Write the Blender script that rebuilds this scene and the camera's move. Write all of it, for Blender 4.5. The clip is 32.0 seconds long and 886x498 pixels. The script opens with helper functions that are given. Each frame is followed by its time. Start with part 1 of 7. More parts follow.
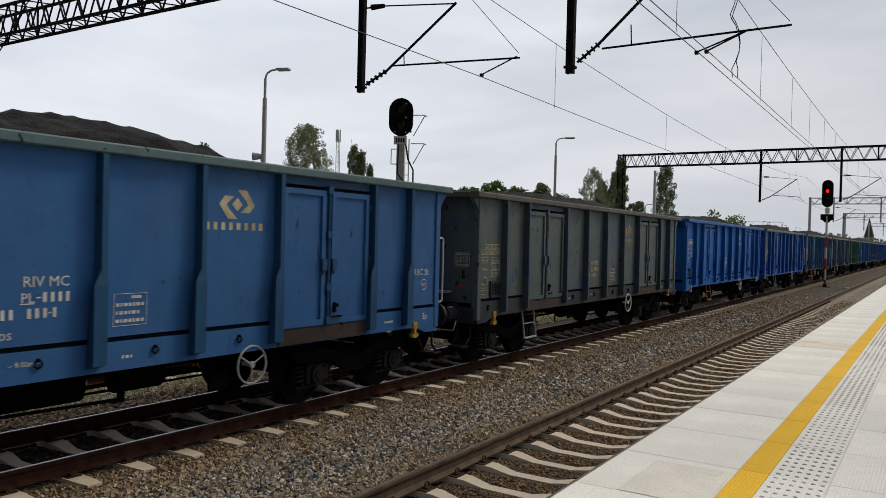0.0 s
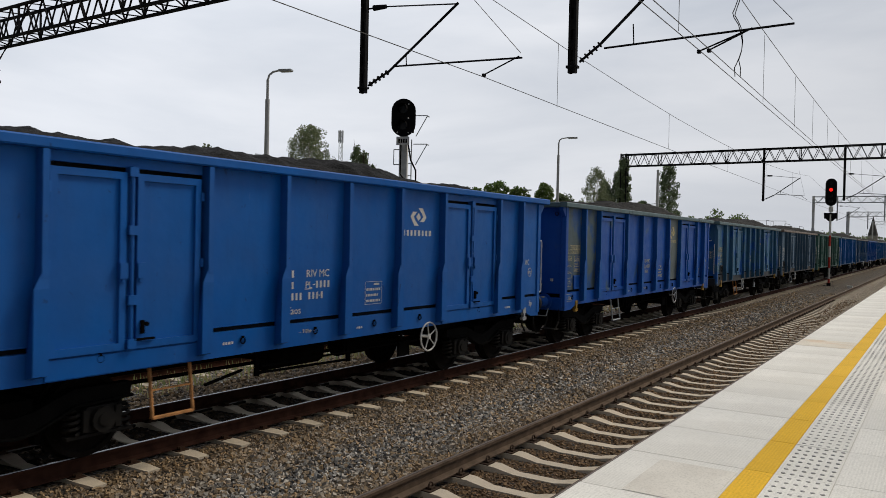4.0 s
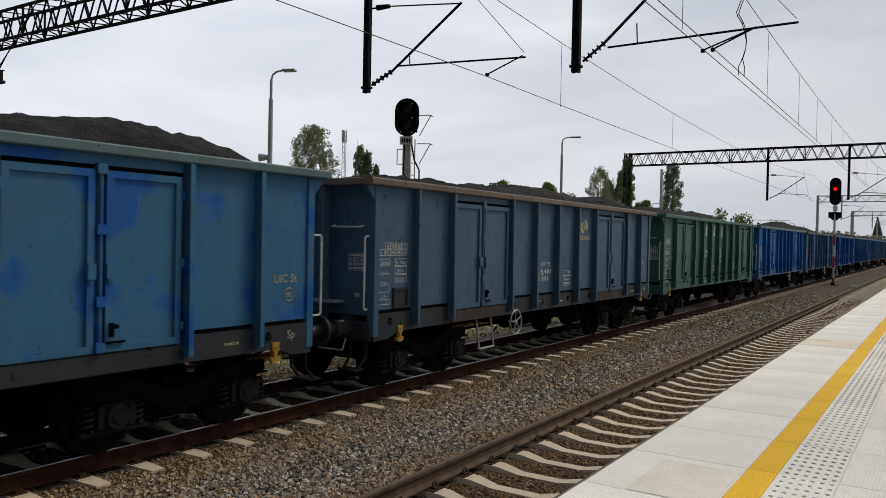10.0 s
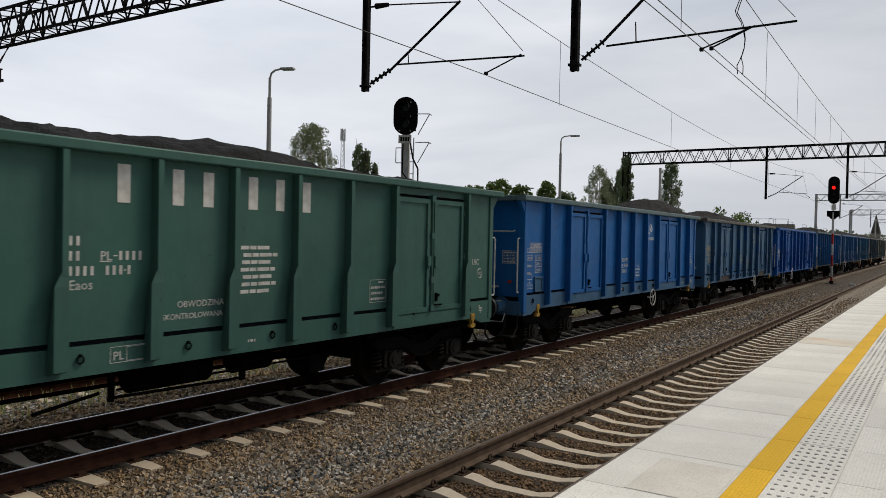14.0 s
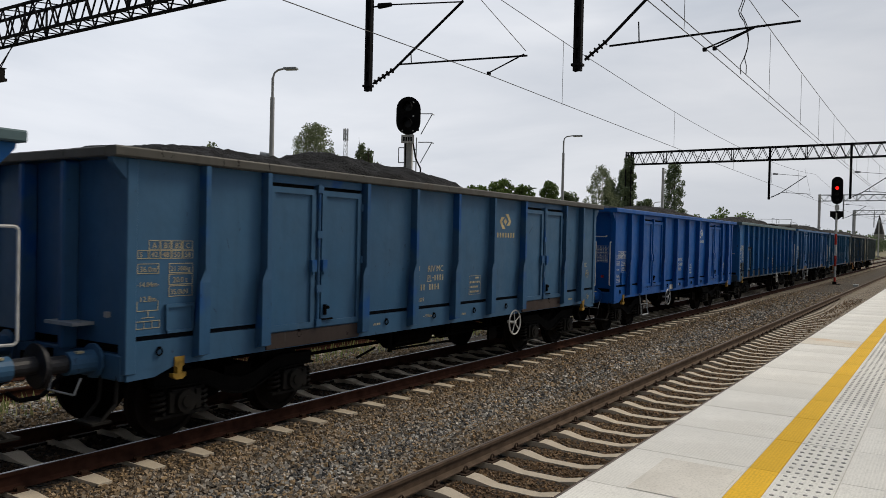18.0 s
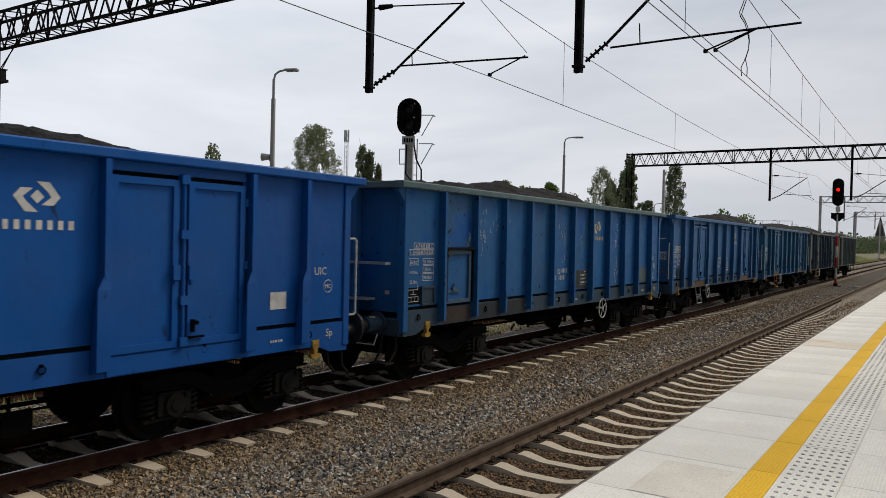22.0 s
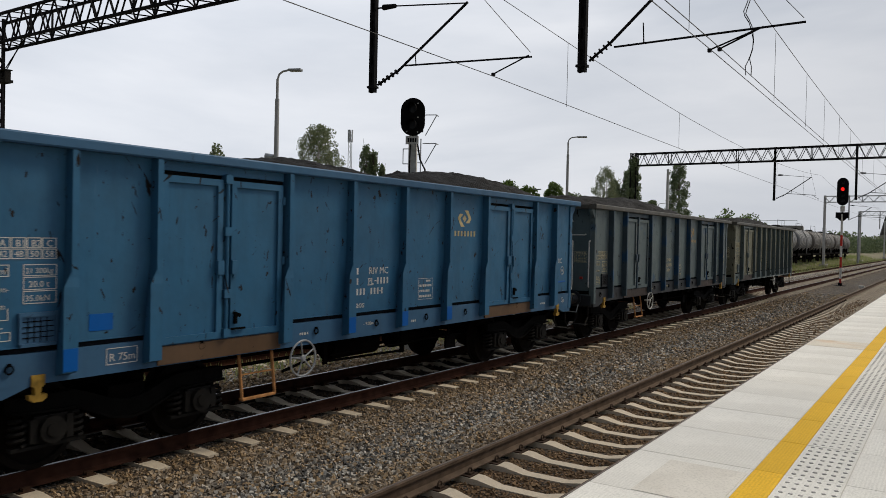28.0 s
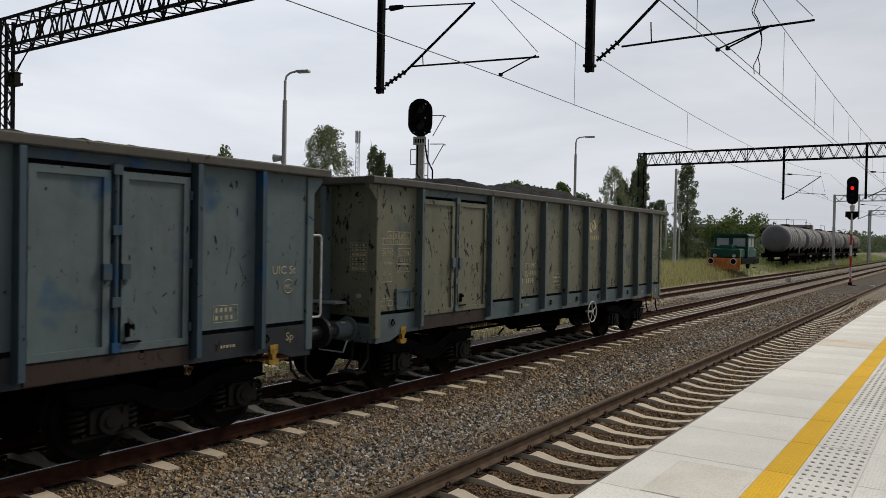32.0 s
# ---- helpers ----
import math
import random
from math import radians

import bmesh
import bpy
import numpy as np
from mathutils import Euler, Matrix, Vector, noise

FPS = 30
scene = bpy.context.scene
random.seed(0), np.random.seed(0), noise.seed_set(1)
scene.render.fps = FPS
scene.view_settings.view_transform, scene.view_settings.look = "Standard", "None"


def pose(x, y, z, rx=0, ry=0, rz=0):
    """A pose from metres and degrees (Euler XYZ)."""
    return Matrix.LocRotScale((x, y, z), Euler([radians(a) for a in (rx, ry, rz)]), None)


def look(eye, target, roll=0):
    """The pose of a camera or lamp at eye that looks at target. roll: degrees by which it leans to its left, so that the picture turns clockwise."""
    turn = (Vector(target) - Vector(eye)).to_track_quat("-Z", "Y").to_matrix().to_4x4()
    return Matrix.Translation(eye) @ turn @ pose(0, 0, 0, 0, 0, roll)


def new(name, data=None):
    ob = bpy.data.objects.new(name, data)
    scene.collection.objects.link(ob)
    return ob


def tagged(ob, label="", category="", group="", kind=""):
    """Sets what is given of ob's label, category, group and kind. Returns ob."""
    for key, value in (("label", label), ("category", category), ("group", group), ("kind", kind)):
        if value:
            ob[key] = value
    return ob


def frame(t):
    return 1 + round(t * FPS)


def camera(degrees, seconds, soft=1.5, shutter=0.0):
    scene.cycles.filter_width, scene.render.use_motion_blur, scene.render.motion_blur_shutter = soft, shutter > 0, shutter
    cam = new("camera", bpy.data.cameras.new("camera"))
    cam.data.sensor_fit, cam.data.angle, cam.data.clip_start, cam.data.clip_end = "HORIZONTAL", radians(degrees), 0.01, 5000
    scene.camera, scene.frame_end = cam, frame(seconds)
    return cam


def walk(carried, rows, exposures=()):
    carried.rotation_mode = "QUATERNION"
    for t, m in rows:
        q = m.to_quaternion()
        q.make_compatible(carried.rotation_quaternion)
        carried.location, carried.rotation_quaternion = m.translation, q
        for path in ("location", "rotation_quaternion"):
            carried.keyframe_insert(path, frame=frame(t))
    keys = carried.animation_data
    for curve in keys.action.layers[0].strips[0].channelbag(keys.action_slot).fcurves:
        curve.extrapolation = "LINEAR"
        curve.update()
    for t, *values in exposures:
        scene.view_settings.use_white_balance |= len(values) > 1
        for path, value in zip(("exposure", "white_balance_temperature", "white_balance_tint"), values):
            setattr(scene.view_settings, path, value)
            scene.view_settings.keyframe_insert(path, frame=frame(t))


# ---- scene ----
cam = camera(59.64, 32.0, 0.75, 0.12)
EYE = (0.0, 0.0, 2.43)


def aim(turn, tilt, lean):
    """The hand-held camera's pose on the platform: degrees left of the track, up, and leaning."""
    a, b = radians(turn), radians(tilt)
    way = Vector((-math.sin(a) * math.cos(b), math.cos(a) * math.cos(b), math.sin(b)))
    return look(EYE, Vector(EYE) + way * 10.0, lean)


walk(cam, [(t, aim(a, b, c)) for t, a, b, c in (
    (0, 32.645, -0.761, 1.472),
    (0.5, 32.692, -0.740, 1.470),
    (1, 32.738, -0.748, 1.437),
    (1.5, 32.763, -0.763, 1.447),
    (2, 32.758, -0.768, 1.440),
    (2.5, 32.722, -0.770, 1.422),
    (3, 32.757, -0.769, 1.352),
    (3.5, 32.807, -0.747, 1.256),
    (5.5, 33.039, -0.780, 1.342),
    (6, 33.026, -0.791, 1.387),
    (6.5, 32.978, -0.791, 1.401),
    (7, 32.965, -0.798, 1.402),
    (7.5, 32.983, -0.807, 1.357),
    (8, 33.010, -0.794, 1.270),
    (8.5, 33.043, -0.771, 1.209),
    (9, 33.074, -0.764, 1.197),
    (9.5, 33.110, -0.766, 1.203),
    (10, 33.122, -0.778, 1.193),
    (10.5, 33.124, -0.814, 1.157),
    (11, 33.114, -0.821, 1.118),
    (11.5, 33.117, -0.803, 1.067),
    (12, 33.118, -0.801, 1.077),
    (12.5, 33.108, -0.792, 1.105),
    (13, 33.082, -0.795, 1.116),
    (13.5, 33.046, -0.830, 1.161),
    (14, 33.027, -0.876, 1.195),
    (14.5, 33.047, -0.884, 1.244),
    (16.5, 33.251, -0.836, 1.243),
    (17, 33.280, -0.887, 1.277),
    (17.5, 33.287, -0.898, 1.286),
    (18, 33.217, -0.890, 1.276),
    (18.5, 33.147, -0.876, 1.295),
    (19, 33.169, -0.871, 1.286),
    (19.5, 33.238, -0.840, 1.226),
    (20, 33.269, -0.817, 1.230),
    (20.5, 33.264, -0.778, 1.261),
    (21, 33.214, -0.759, 1.302),
    (21.5, 33.233, -0.770, 1.300),
    (22, 33.274, -0.787, 1.320),
    (22.5, 33.288, -0.797, 1.343),
    (23, 33.275, -0.790, 1.392),
    (23.5, 33.264, -0.759, 1.398),
    (24, 33.282, -0.747, 1.369),
    (24.5, 33.319, -0.746, 1.342),
    (25, 33.375, -0.736, 1.340),
    (25.5, 33.418, -0.710, 1.280),
    (27.5, 33.500, -0.725, 1.295),
    (28, 33.546, -0.810, 1.288),
    (28.5, 33.580, -0.843, 1.293),
    (29, 33.627, -0.859, 1.316),
    (29.5, 33.668, -0.831, 1.311),
    (30, 33.754, -0.796, 1.253),
    (30.5, 33.848, -0.773, 1.242),
    (31, 33.927, -0.771, 1.250),
    (31.5, 34.017, -0.769, 1.198),
    (32, 34.124, -0.784, 1.104),
)])


# ---- overcast daylight ----
world = bpy.data.worlds.new("overcast_sky")
scene.world = world
world.use_nodes = True
wt = world.node_tree
wt.nodes.clear()


def wnode(kind, **values):
    n = wt.nodes.new(kind)
    for k, v in values.items():
        n.inputs[k].default_value = v
    return n


SUN_UP, SUN_TURN = 48.0, 31.0
sky = wt.nodes.new("ShaderNodeTexSky")
sky.sky_type, sky.sun_disc = "NISHITA", False
sky.sun_elevation, sky.sun_rotation = radians(SUN_UP), radians(SUN_TURN)
sky.dust_density = 4.0
coord = wt.nodes.new("ShaderNodeTexCoord")
flat = wt.nodes.new("ShaderNodeMapping")
flat.inputs["Scale"].default_value = (1.0, 1.0, 4.5)
wt.links.new(coord.outputs["Generated"], flat.inputs["Vector"])
clouds = wnode("ShaderNodeTexNoise", Scale=1.6, Detail=6.0, Roughness=0.52, Distortion=0.3)
wt.links.new(flat.outputs["Vector"], clouds.inputs["Vector"])
tone = wt.nodes.new("ShaderNodeValToRGB")
tone.color_ramp.elements[0].position, tone.color_ramp.elements[0].color = 0.30, (0.478, 0.52, 0.59, 1)
tone.color_ramp.elements[1].position, tone.color_ramp.elements[1].color = 0.66, (0.725, 0.745, 0.79, 1)
wt.links.new(clouds.outputs["Fac"], tone.inputs["Fac"])
# an overcast sky is up to three times as bright overhead as at the horizon
parts_of_way = wt.nodes.new("ShaderNodeSeparateXYZ")
wt.links.new(coord.outputs["Generated"], parts_of_way.inputs["Vector"])
rise = wt.nodes.new("ShaderNodeMapRange")
rise.inputs["From Min"].default_value, rise.inputs["From Max"].default_value = 0.20, 1.0
rise.inputs["To Min"].default_value, rise.inputs["To Max"].default_value = 1.0, 1.55
wt.links.new(parts_of_way.outputs["Z"], rise.inputs["Value"])
bright = wt.nodes.new("ShaderNodeVectorMath")
bright.operation = "SCALE"
wt.links.new(tone.outputs["Color"], bright.inputs[0])
wt.links.new(rise.outputs["Result"], bright.inputs["Scale"])
# thinner cloud, and so a brighter sky, behind the train; thicker over the platform
side_dim = wt.nodes.new("ShaderNodeMapRange")
for _n, _v in (("From Min", -1.0), ("From Max", 0.0), ("To Min", 1.38), ("To Max", 0.90)):
    side_dim.inputs[_n].default_value = _v
wt.links.new(parts_of_way.outputs["X"], side_dim.inputs["Value"])
back_dim = wt.nodes.new("ShaderNodeMapRange")
for _n, _v in (("From Min", 0.50), ("From Max", -0.70), ("To Min", 1.0), ("To Max", 0.20)):
    back_dim.inputs[_n].default_value = _v
wt.links.new(parts_of_way.outputs["Y"], back_dim.inputs["Value"])
both = wt.nodes.new("ShaderNodeMath")
both.operation = "MULTIPLY"
wt.links.new(side_dim.outputs["Result"], both.inputs[0])
wt.links.new(back_dim.outputs["Result"], both.inputs[1])
dimmed = wt.nodes.new("ShaderNodeVectorMath")
dimmed.operation = "SCALE"
wt.links.new(bright.outputs["Vector"], dimmed.inputs[0])
wt.links.new(both.outputs[0], dimmed.inputs["Scale"])
cloud_light = wnode("ShaderNodeBackground", Strength=1.0)
wt.links.new(dimmed.outputs["Vector"], cloud_light.inputs["Color"])
sky_light = wnode("ShaderNodeBackground", Strength=0.06)
wt.links.new(sky.outputs["Color"], sky_light.inputs["Color"])
veil = wnode("ShaderNodeMixShader", Fac=0.93)
wt.links.new(sky_light.outputs["Background"], veil.inputs[1])
wt.links.new(cloud_light.outputs["Background"], veil.inputs[2])
world_out = wt.nodes.new("ShaderNodeOutputWorld")
wt.links.new(veil.outputs["Shader"], world_out.inputs["Surface"])

sun = new("sun", bpy.data.lights.new("sun", "SUN"))
sun.data.energy, sun.data.angle, sun.data.color = 1.9, radians(16), (1.0, 0.88, 0.69)
sun.matrix_world = look((19, 31, 40), (0, 0, 0))
scene.view_settings.exposure = 0.0


# ---- materials ----
def surface(name, rough=0.7, metal=0.0, sheen=0.25):
    m = bpy.data.materials.new(name)
    m.use_nodes = True
    b = m.node_tree.nodes["Principled BSDF"]
    b.inputs["Roughness"].default_value, b.inputs["Metallic"].default_value = rough, metal
    b.inputs["Specular IOR Level"].default_value = sheen
    return m, m.node_tree, b


def add(tree, kind, **values):
    n = tree.nodes.new(kind)
    for k, v in values.items():
        n.inputs[k.replace("_", " ")].default_value = v
    return n


GRAINS = []


def grain(tree, scale, detail=4.0, rough=0.55, stretch=None, own=False, turn=0.0):
    """Noise in the object's own space, as a value; no two of them alike."""
    co = add(tree, "ShaderNodeTexCoord")
    GRAINS.append(scale)
    mp = add(tree, "ShaderNodeMapping")
    mp.inputs["Location"].default_value = (3.7 * len(GRAINS), 1.9 * len(GRAINS), 5.3 * len(GRAINS))
    mp.inputs["Scale"].default_value = stretch or (1, 1, 1)
    mp.vector_type = "TEXTURE" if turn else "POINT"
    if turn:
        # stretched marks that lie aslant on the side walls
        mp.inputs["Scale"].default_value = tuple(1.0 / k for k in stretch)
        mp.inputs["Rotation"].default_value = (turn, 0, 0)
    tree.links.new(co.outputs["Object"], mp.inputs["Vector"])
    out = mp.outputs["Vector"]
    if own:
        # each piece has its own wear
        info, far, shift = add(tree, "ShaderNodeObjectInfo"), add(tree, "ShaderNodeMath"), add(tree, "ShaderNodeVectorMath")
        far.operation, shift.operation = "MULTIPLY", "ADD"
        far.inputs[1].default_value = 61.0
        tree.links.new(info.outputs["Random"], far.inputs[0])
        tree.links.new(far.outputs[0], shift.inputs[1])
        tree.links.new(out, shift.inputs[0])
        out = shift.outputs["Vector"]
    n = add(tree, "ShaderNodeTexNoise", Scale=scale, Detail=detail, Roughness=rough, Distortion=0.9 if turn else 0.0)
    tree.links.new(out, n.inputs["Vector"])
    return n.outputs["Fac"]


def steps(tree, value, lo, hi):
    n = add(tree, "ShaderNodeMapRange", From_Min=lo, From_Max=hi)
    n.clamp = True
    tree.links.new(value, n.inputs["Value"])
    return n.outputs["Result"]


def blend(tree, fac, a, b):
    n = add(tree, "ShaderNodeMix")
    n.data_type = "RGBA"
    for v, k in ((fac, 0), (a, 6), (b, 7)):
        if isinstance(v, (int, float)):
            n.inputs[k].default_value = v
        elif isinstance(v, tuple):
            n.inputs[k].default_value = (*v, 1)
        else:
            tree.links.new(v, n.inputs[k])
    return n.outputs[2]


def times(tree, a, b):
    n = add(tree, "ShaderNodeMath")
    n.operation = "MULTIPLY"
    for v, k in ((a, 0), (b, 1)):
        if isinstance(v, (int, float)):
            n.inputs[k].default_value = v
        else:
            tree.links.new(v, n.inputs[k])
    return n.outputs[0]


def relief(tree, bsdf, value, depth, strength=0.6):
    n = add(tree, "ShaderNodeBump", Strength=strength, Distance=depth)
    tree.links.new(value, n.inputs["Height"])
    tree.links.new(n.outputs["Normal"], bsdf.inputs["Normal"])


def plain(name, colour, rough=0.7, metal=0.0, vary=0.25, scale=3.0, depth=0.002, sheen=0.2):
    """One colour with soft stains and a fine grain."""
    m, t, b = surface(name, rough, metal, sheen)
    big, fine = grain(t, scale), grain(t, scale * 14)
    dark = tuple(c * (1 - vary) for c in colour)
    pale = tuple(min(1, c * (1 + vary)) for c in colour)
    c = blend(t, steps(t, big, 0.3, 0.7), dark, pale)
    c = blend(t, times(t, steps(t, fine, 0.5, 0.8), 0.35), c, dark)
    t.links.new(c, b.inputs["Base Color"])
    if depth:
        relief(t, b, fine, depth)
    return m


def wagon_paint(name, colour, patch=None, patch_share=0.0, grime=0.4, rust=0.2, gloss=0.42):
    """Old wagon paint: faded patches, touched-up blots, coal grime running down, chips of rust."""
    m, t, b = surface(name, gloss, 0.0, 0.16)
    faded = tuple(c * 0.86 + 0.014 for c in colour)
    c = blend(t, steps(t, grain(t, 0.8, 5), 0.35, 0.68), colour, faded)
    if patch:
        cut = 0.70 - 0.3 * patch_share
        c = blend(t, times(t, steps(t, grain(t, 1.7, 3, 0.45, None, True), cut, cut + 0.10), 0.8), c, patch)
    soot = (0.010, 0.011, 0.012)
    run = grain(t, 1.0, 5, 0.6, (5.0, 5.0, 0.5), True)
    c = blend(t, times(t, steps(t, run, 0.50, 0.82), grime * 0.45), c, soot)
    c = blend(t, times(t, steps(t, grain(t, 2.2, 6, 0.65), 0.42, 0.76), grime * 0.75), c, tuple(k * 0.30 + 0.006 for k in colour))
    c = blend(t, times(t, steps(t, grain(t, 1.0, 4, 0.6, (7.0, 7.0, 0.7), True), 0.60, 0.80), grime * 0.5), c, soot)
    scuff = times(t, steps(t, grain(t, 1.0, 5, 0.65, (16.0, 16.0, 1.3), True), 0.67, 0.74), steps(t, grain(t, 1.3, 3, 0.5, None, True), 0.45, 0.65))
    c = blend(t, times(t, scuff, 0.35), c, tuple(k * 0.6 + 0.16 for k in colour))
    chip = steps(t, grain(t, 9.5, 4, 0.6, (1.0, 1.0, 0.55), True), 0.71 - 0.10 * rust, 0.725 - 0.10 * rust)
    c = blend(t, times(t, chip, min(1.0, 0.3 + rust * 2.0)), c, (0.016, 0.012, 0.010))
    for lean, ease in ((0.35, 0.0), (-0.9, 0.015), (-0.12, 0.005)):
        scratch = steps(t, grain(t, 11.0, 3, 0.5, (1.0, 1.0, 0.22), True, lean), 0.735 + ease - 0.07 * rust, 0.75 + ease - 0.07 * rust)
        c = blend(t, times(t, scratch, min(1.0, 0.35 + rust * 2.0)), c, (0.010, 0.009, 0.009))
    c = blend(t, times(t, steps(t, grain(t, 1.6, 4, 0.6, (1.0, 1.0, 0.4), True), 0.62, 0.8), rust * 0.8), c, (0.09, 0.045, 0.022))
    t.links.new(c, b.inputs["Base Color"])
    r = steps(t, grain(t, 4.0), 0.2, 0.9)
    rr = add(t, "ShaderNodeMapRange", To_Min=gloss - 0.08, To_Max=gloss + 0.25)
    t.links.new(r, rr.inputs["Value"])
    t.links.new(rr.outputs["Result"], b.inputs["Roughness"])
    relief(t, b, grain(t, 1.5, 4, 0.5, None, True), 0.035, 0.55)
    return m


def rust_by_rails(t, c, brown, co, rusty):
    """Brake and rail dust that has browned the stones beside the rails."""
    sep = add(t, "ShaderNodeSeparateXYZ")
    t.links.new(co.outputs["Object"], sep.inputs["Vector"])
    spots = steps(t, grain(t, 1.1, 5), 0.15, 0.55)
    for near, off in rusty:
        band = add(t, "ShaderNodeMapRange", From_Min=off, From_Max=near)
        band.clamp = True
        t.links.new(sep.outputs["X"], band.inputs["Value"])
        c = blend(t, times(t, times(t, band.outputs["Result"], spots), 0.8), c, brown)
    return c


def stone_bed(name, pale, dark, brown, size, share_brown=0.45, rusty=((-7.3, -5.9), (-4.6, -5.7))):
    """Loose track ballast: stones by cells, each with its own tone."""
    m, t, b = surface(name, 0.9)
    co = add(t, "ShaderNodeTexCoord")
    v = add(t, "ShaderNodeTexVoronoi", Scale=1.0 / size, Randomness=1.0)
    t.links.new(co.outputs["Object"], v.inputs["Vector"])
    sep = add(t, "ShaderNodeSeparateColor")
    t.links.new(v.outputs["Color"], sep.inputs["Color"])
    c = blend(t, sep.outputs["Red"], dark, pale)
    c = blend(t, times(t, steps(t, sep.outputs["Green"], 1 - share_brown, 1.0), 0.8), c, brown)
    c = rust_by_rails(t, c, brown, co, rusty)
    # cell borders painted near black, as the shade down between the stones
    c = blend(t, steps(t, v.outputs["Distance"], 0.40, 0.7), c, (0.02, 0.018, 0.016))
    t.links.new(c, b.inputs["Base Color"])
    flip = add(t, "ShaderNodeMath")
    flip.operation = "SUBTRACT"
    flip.inputs[0].default_value = 1.0
    t.links.new(v.outputs["Distance"], flip.inputs[1])
    relief(t, b, flip.outputs[0], size * 0.9, 1.0)
    return m


def loose_stones(name, pale, dark, brown):
    """Single stones: each island has its own tone."""
    m, t, b = surface(name, 0.88)
    g = add(t, "ShaderNodeNewGeometry")
    w = add(t, "ShaderNodeTexWhiteNoise")
    w.noise_dimensions = "1D"
    t.links.new(g.outputs["Random Per Island"], w.inputs["W"])
    c = blend(t, times(t, g.outputs["Random Per Island"], g.outputs["Random Per Island"]), dark, pale)
    c = blend(t, times(t, steps(t, w.outputs["Value"], 0.54, 0.92), 0.85), c, brown)
    shade = add(t, "ShaderNodeTexWhiteNoise")
    shade.noise_dimensions = "1D"
    t.links.new(w.outputs["Value"], shade.inputs["W"])
    brown = blend(t, shade.outputs["Value"], tuple(k * 0.25 for k in brown), tuple(k * 1.25 for k in brown))
    c = rust_by_rails(t, c, brown, add(t, "ShaderNodeTexCoord"), ((-7.3, -5.9), (-4.6, -5.7)))
    t.links.new(c, b.inputs["Base Color"])
    return m


def concrete(name, colour, scale=1.5, depth=0.002, stain=(0.2, 0.17, 0.13), share=0.25, random_tone=0.0, tread=False):
    m, t, b = surface(name, 0.85)
    big, fine = grain(t, scale, 6), grain(t, 60, 3)
    c = blend(t, steps(t, big, 0.3, 0.7), tuple(k * 0.86 for k in colour), colour)
    c = blend(t, times(t, steps(t, grain(t, scale * 0.6, 5), 0.5, 0.75), share), c, stain)
    c = blend(t, times(t, steps(t, fine, 0.47, 0.68), 0.40), c, tuple(k * 0.52 for k in colour))
    if random_tone:
        info = add(t, "ShaderNodeObjectInfo")
        c = blend(t, times(t, info.outputs["Random"], random_tone), c, tuple(k * 0.7 for k in colour))
    t.links.new(c, b.inputs["Base Color"])
    if tread:
        # small diamond tread cast into the slabs
        co = add(t, "ShaderNodeTexCoord")
        w = add(t, "ShaderNodeTexChecker", Scale=58.0)
        turn = add(t, "ShaderNodeMapping")
        turn.inputs["Rotation"].default_value = (0, 0, 0.785)
        t.links.new(co.outputs["Object"], turn.inputs["Vector"])
        t.links.new(turn.outputs["Vector"], w.inputs["Vector"])
        # every other tread square is darker, in uneven patches
        tread_tone = blend(t, times(t, times(t, w.outputs["Fac"], steps(t, grain(t, 1.7, 5), 0.2, 0.6)), 0.28), c, tuple(k * 0.5 for k in colour))
        t.links.new(tread_tone, b.inputs["Base Color"])
        relief(t, b, w.outputs["Fac"], 0.0012, 0.5)
    else:
        relief(t, b, fine, depth)
    return m


def leafy(name, colour, other):
    m, t, b = surface(name, 0.6)
    g = add(t, "ShaderNodeNewGeometry")
    c = blend(t, g.outputs["Random Per Island"], colour, other)
    t.links.new(c, b.inputs["Base Color"])
    # thin leaves let some light through
    thin, both, out = add(t, "ShaderNodeBsdfTranslucent"), add(t, "ShaderNodeMixShader", Fac=0.4), t.nodes["Material Output"]
    t.links.new(c, thin.inputs["Color"])
    t.links.new(b.outputs["BSDF"], both.inputs[1])
    t.links.new(thin.outputs["BSDF"], both.inputs[2])
    t.links.new(both.outputs["Shader"], out.inputs["Surface"])
    return m


def glow(name, colour, strength):
    m, t, b = surface(name, 0.4)
    b.inputs["Base Color"].default_value = (*colour, 1)
    b.inputs["Emission Color"].default_value = (*colour, 1)
    b.inputs["Emission Strength"].default_value = strength
    return m


# bed kept dark in colour, for the shaded gaps under the loose stones
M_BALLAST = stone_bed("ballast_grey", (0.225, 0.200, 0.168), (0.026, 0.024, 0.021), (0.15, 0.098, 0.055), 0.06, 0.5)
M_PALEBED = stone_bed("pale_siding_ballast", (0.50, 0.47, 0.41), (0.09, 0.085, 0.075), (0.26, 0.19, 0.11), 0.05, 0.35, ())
# brown ballast painted near black: the train's shade is in its colour
M_SHADEBED = plain("train_shade_ballast", (0.017, 0.013, 0.010), 0.9, 0, 0.5, 9.0, 0.04, 0.1)
M_STONES = loose_stones("ballast_stones", (0.55, 0.525, 0.475), (0.070, 0.069, 0.068), (0.34, 0.23, 0.12))
M_CRIBSTONES = loose_stones("rust_brown_stones", (0.42, 0.31, 0.20), (0.045, 0.033, 0.023), (0.21, 0.13, 0.068))
M_CRIBBED = stone_bed("rust_brown_ballast", (0.17, 0.125, 0.08), (0.02, 0.015, 0.01), (0.12, 0.07, 0.035), 0.042)
# stones below the train, darkened in colour for its shade
M_SHADESTONES = loose_stones("train_shade_stones", (0.11, 0.087, 0.065), (0.014, 0.012, 0.010), (0.066, 0.042, 0.024))
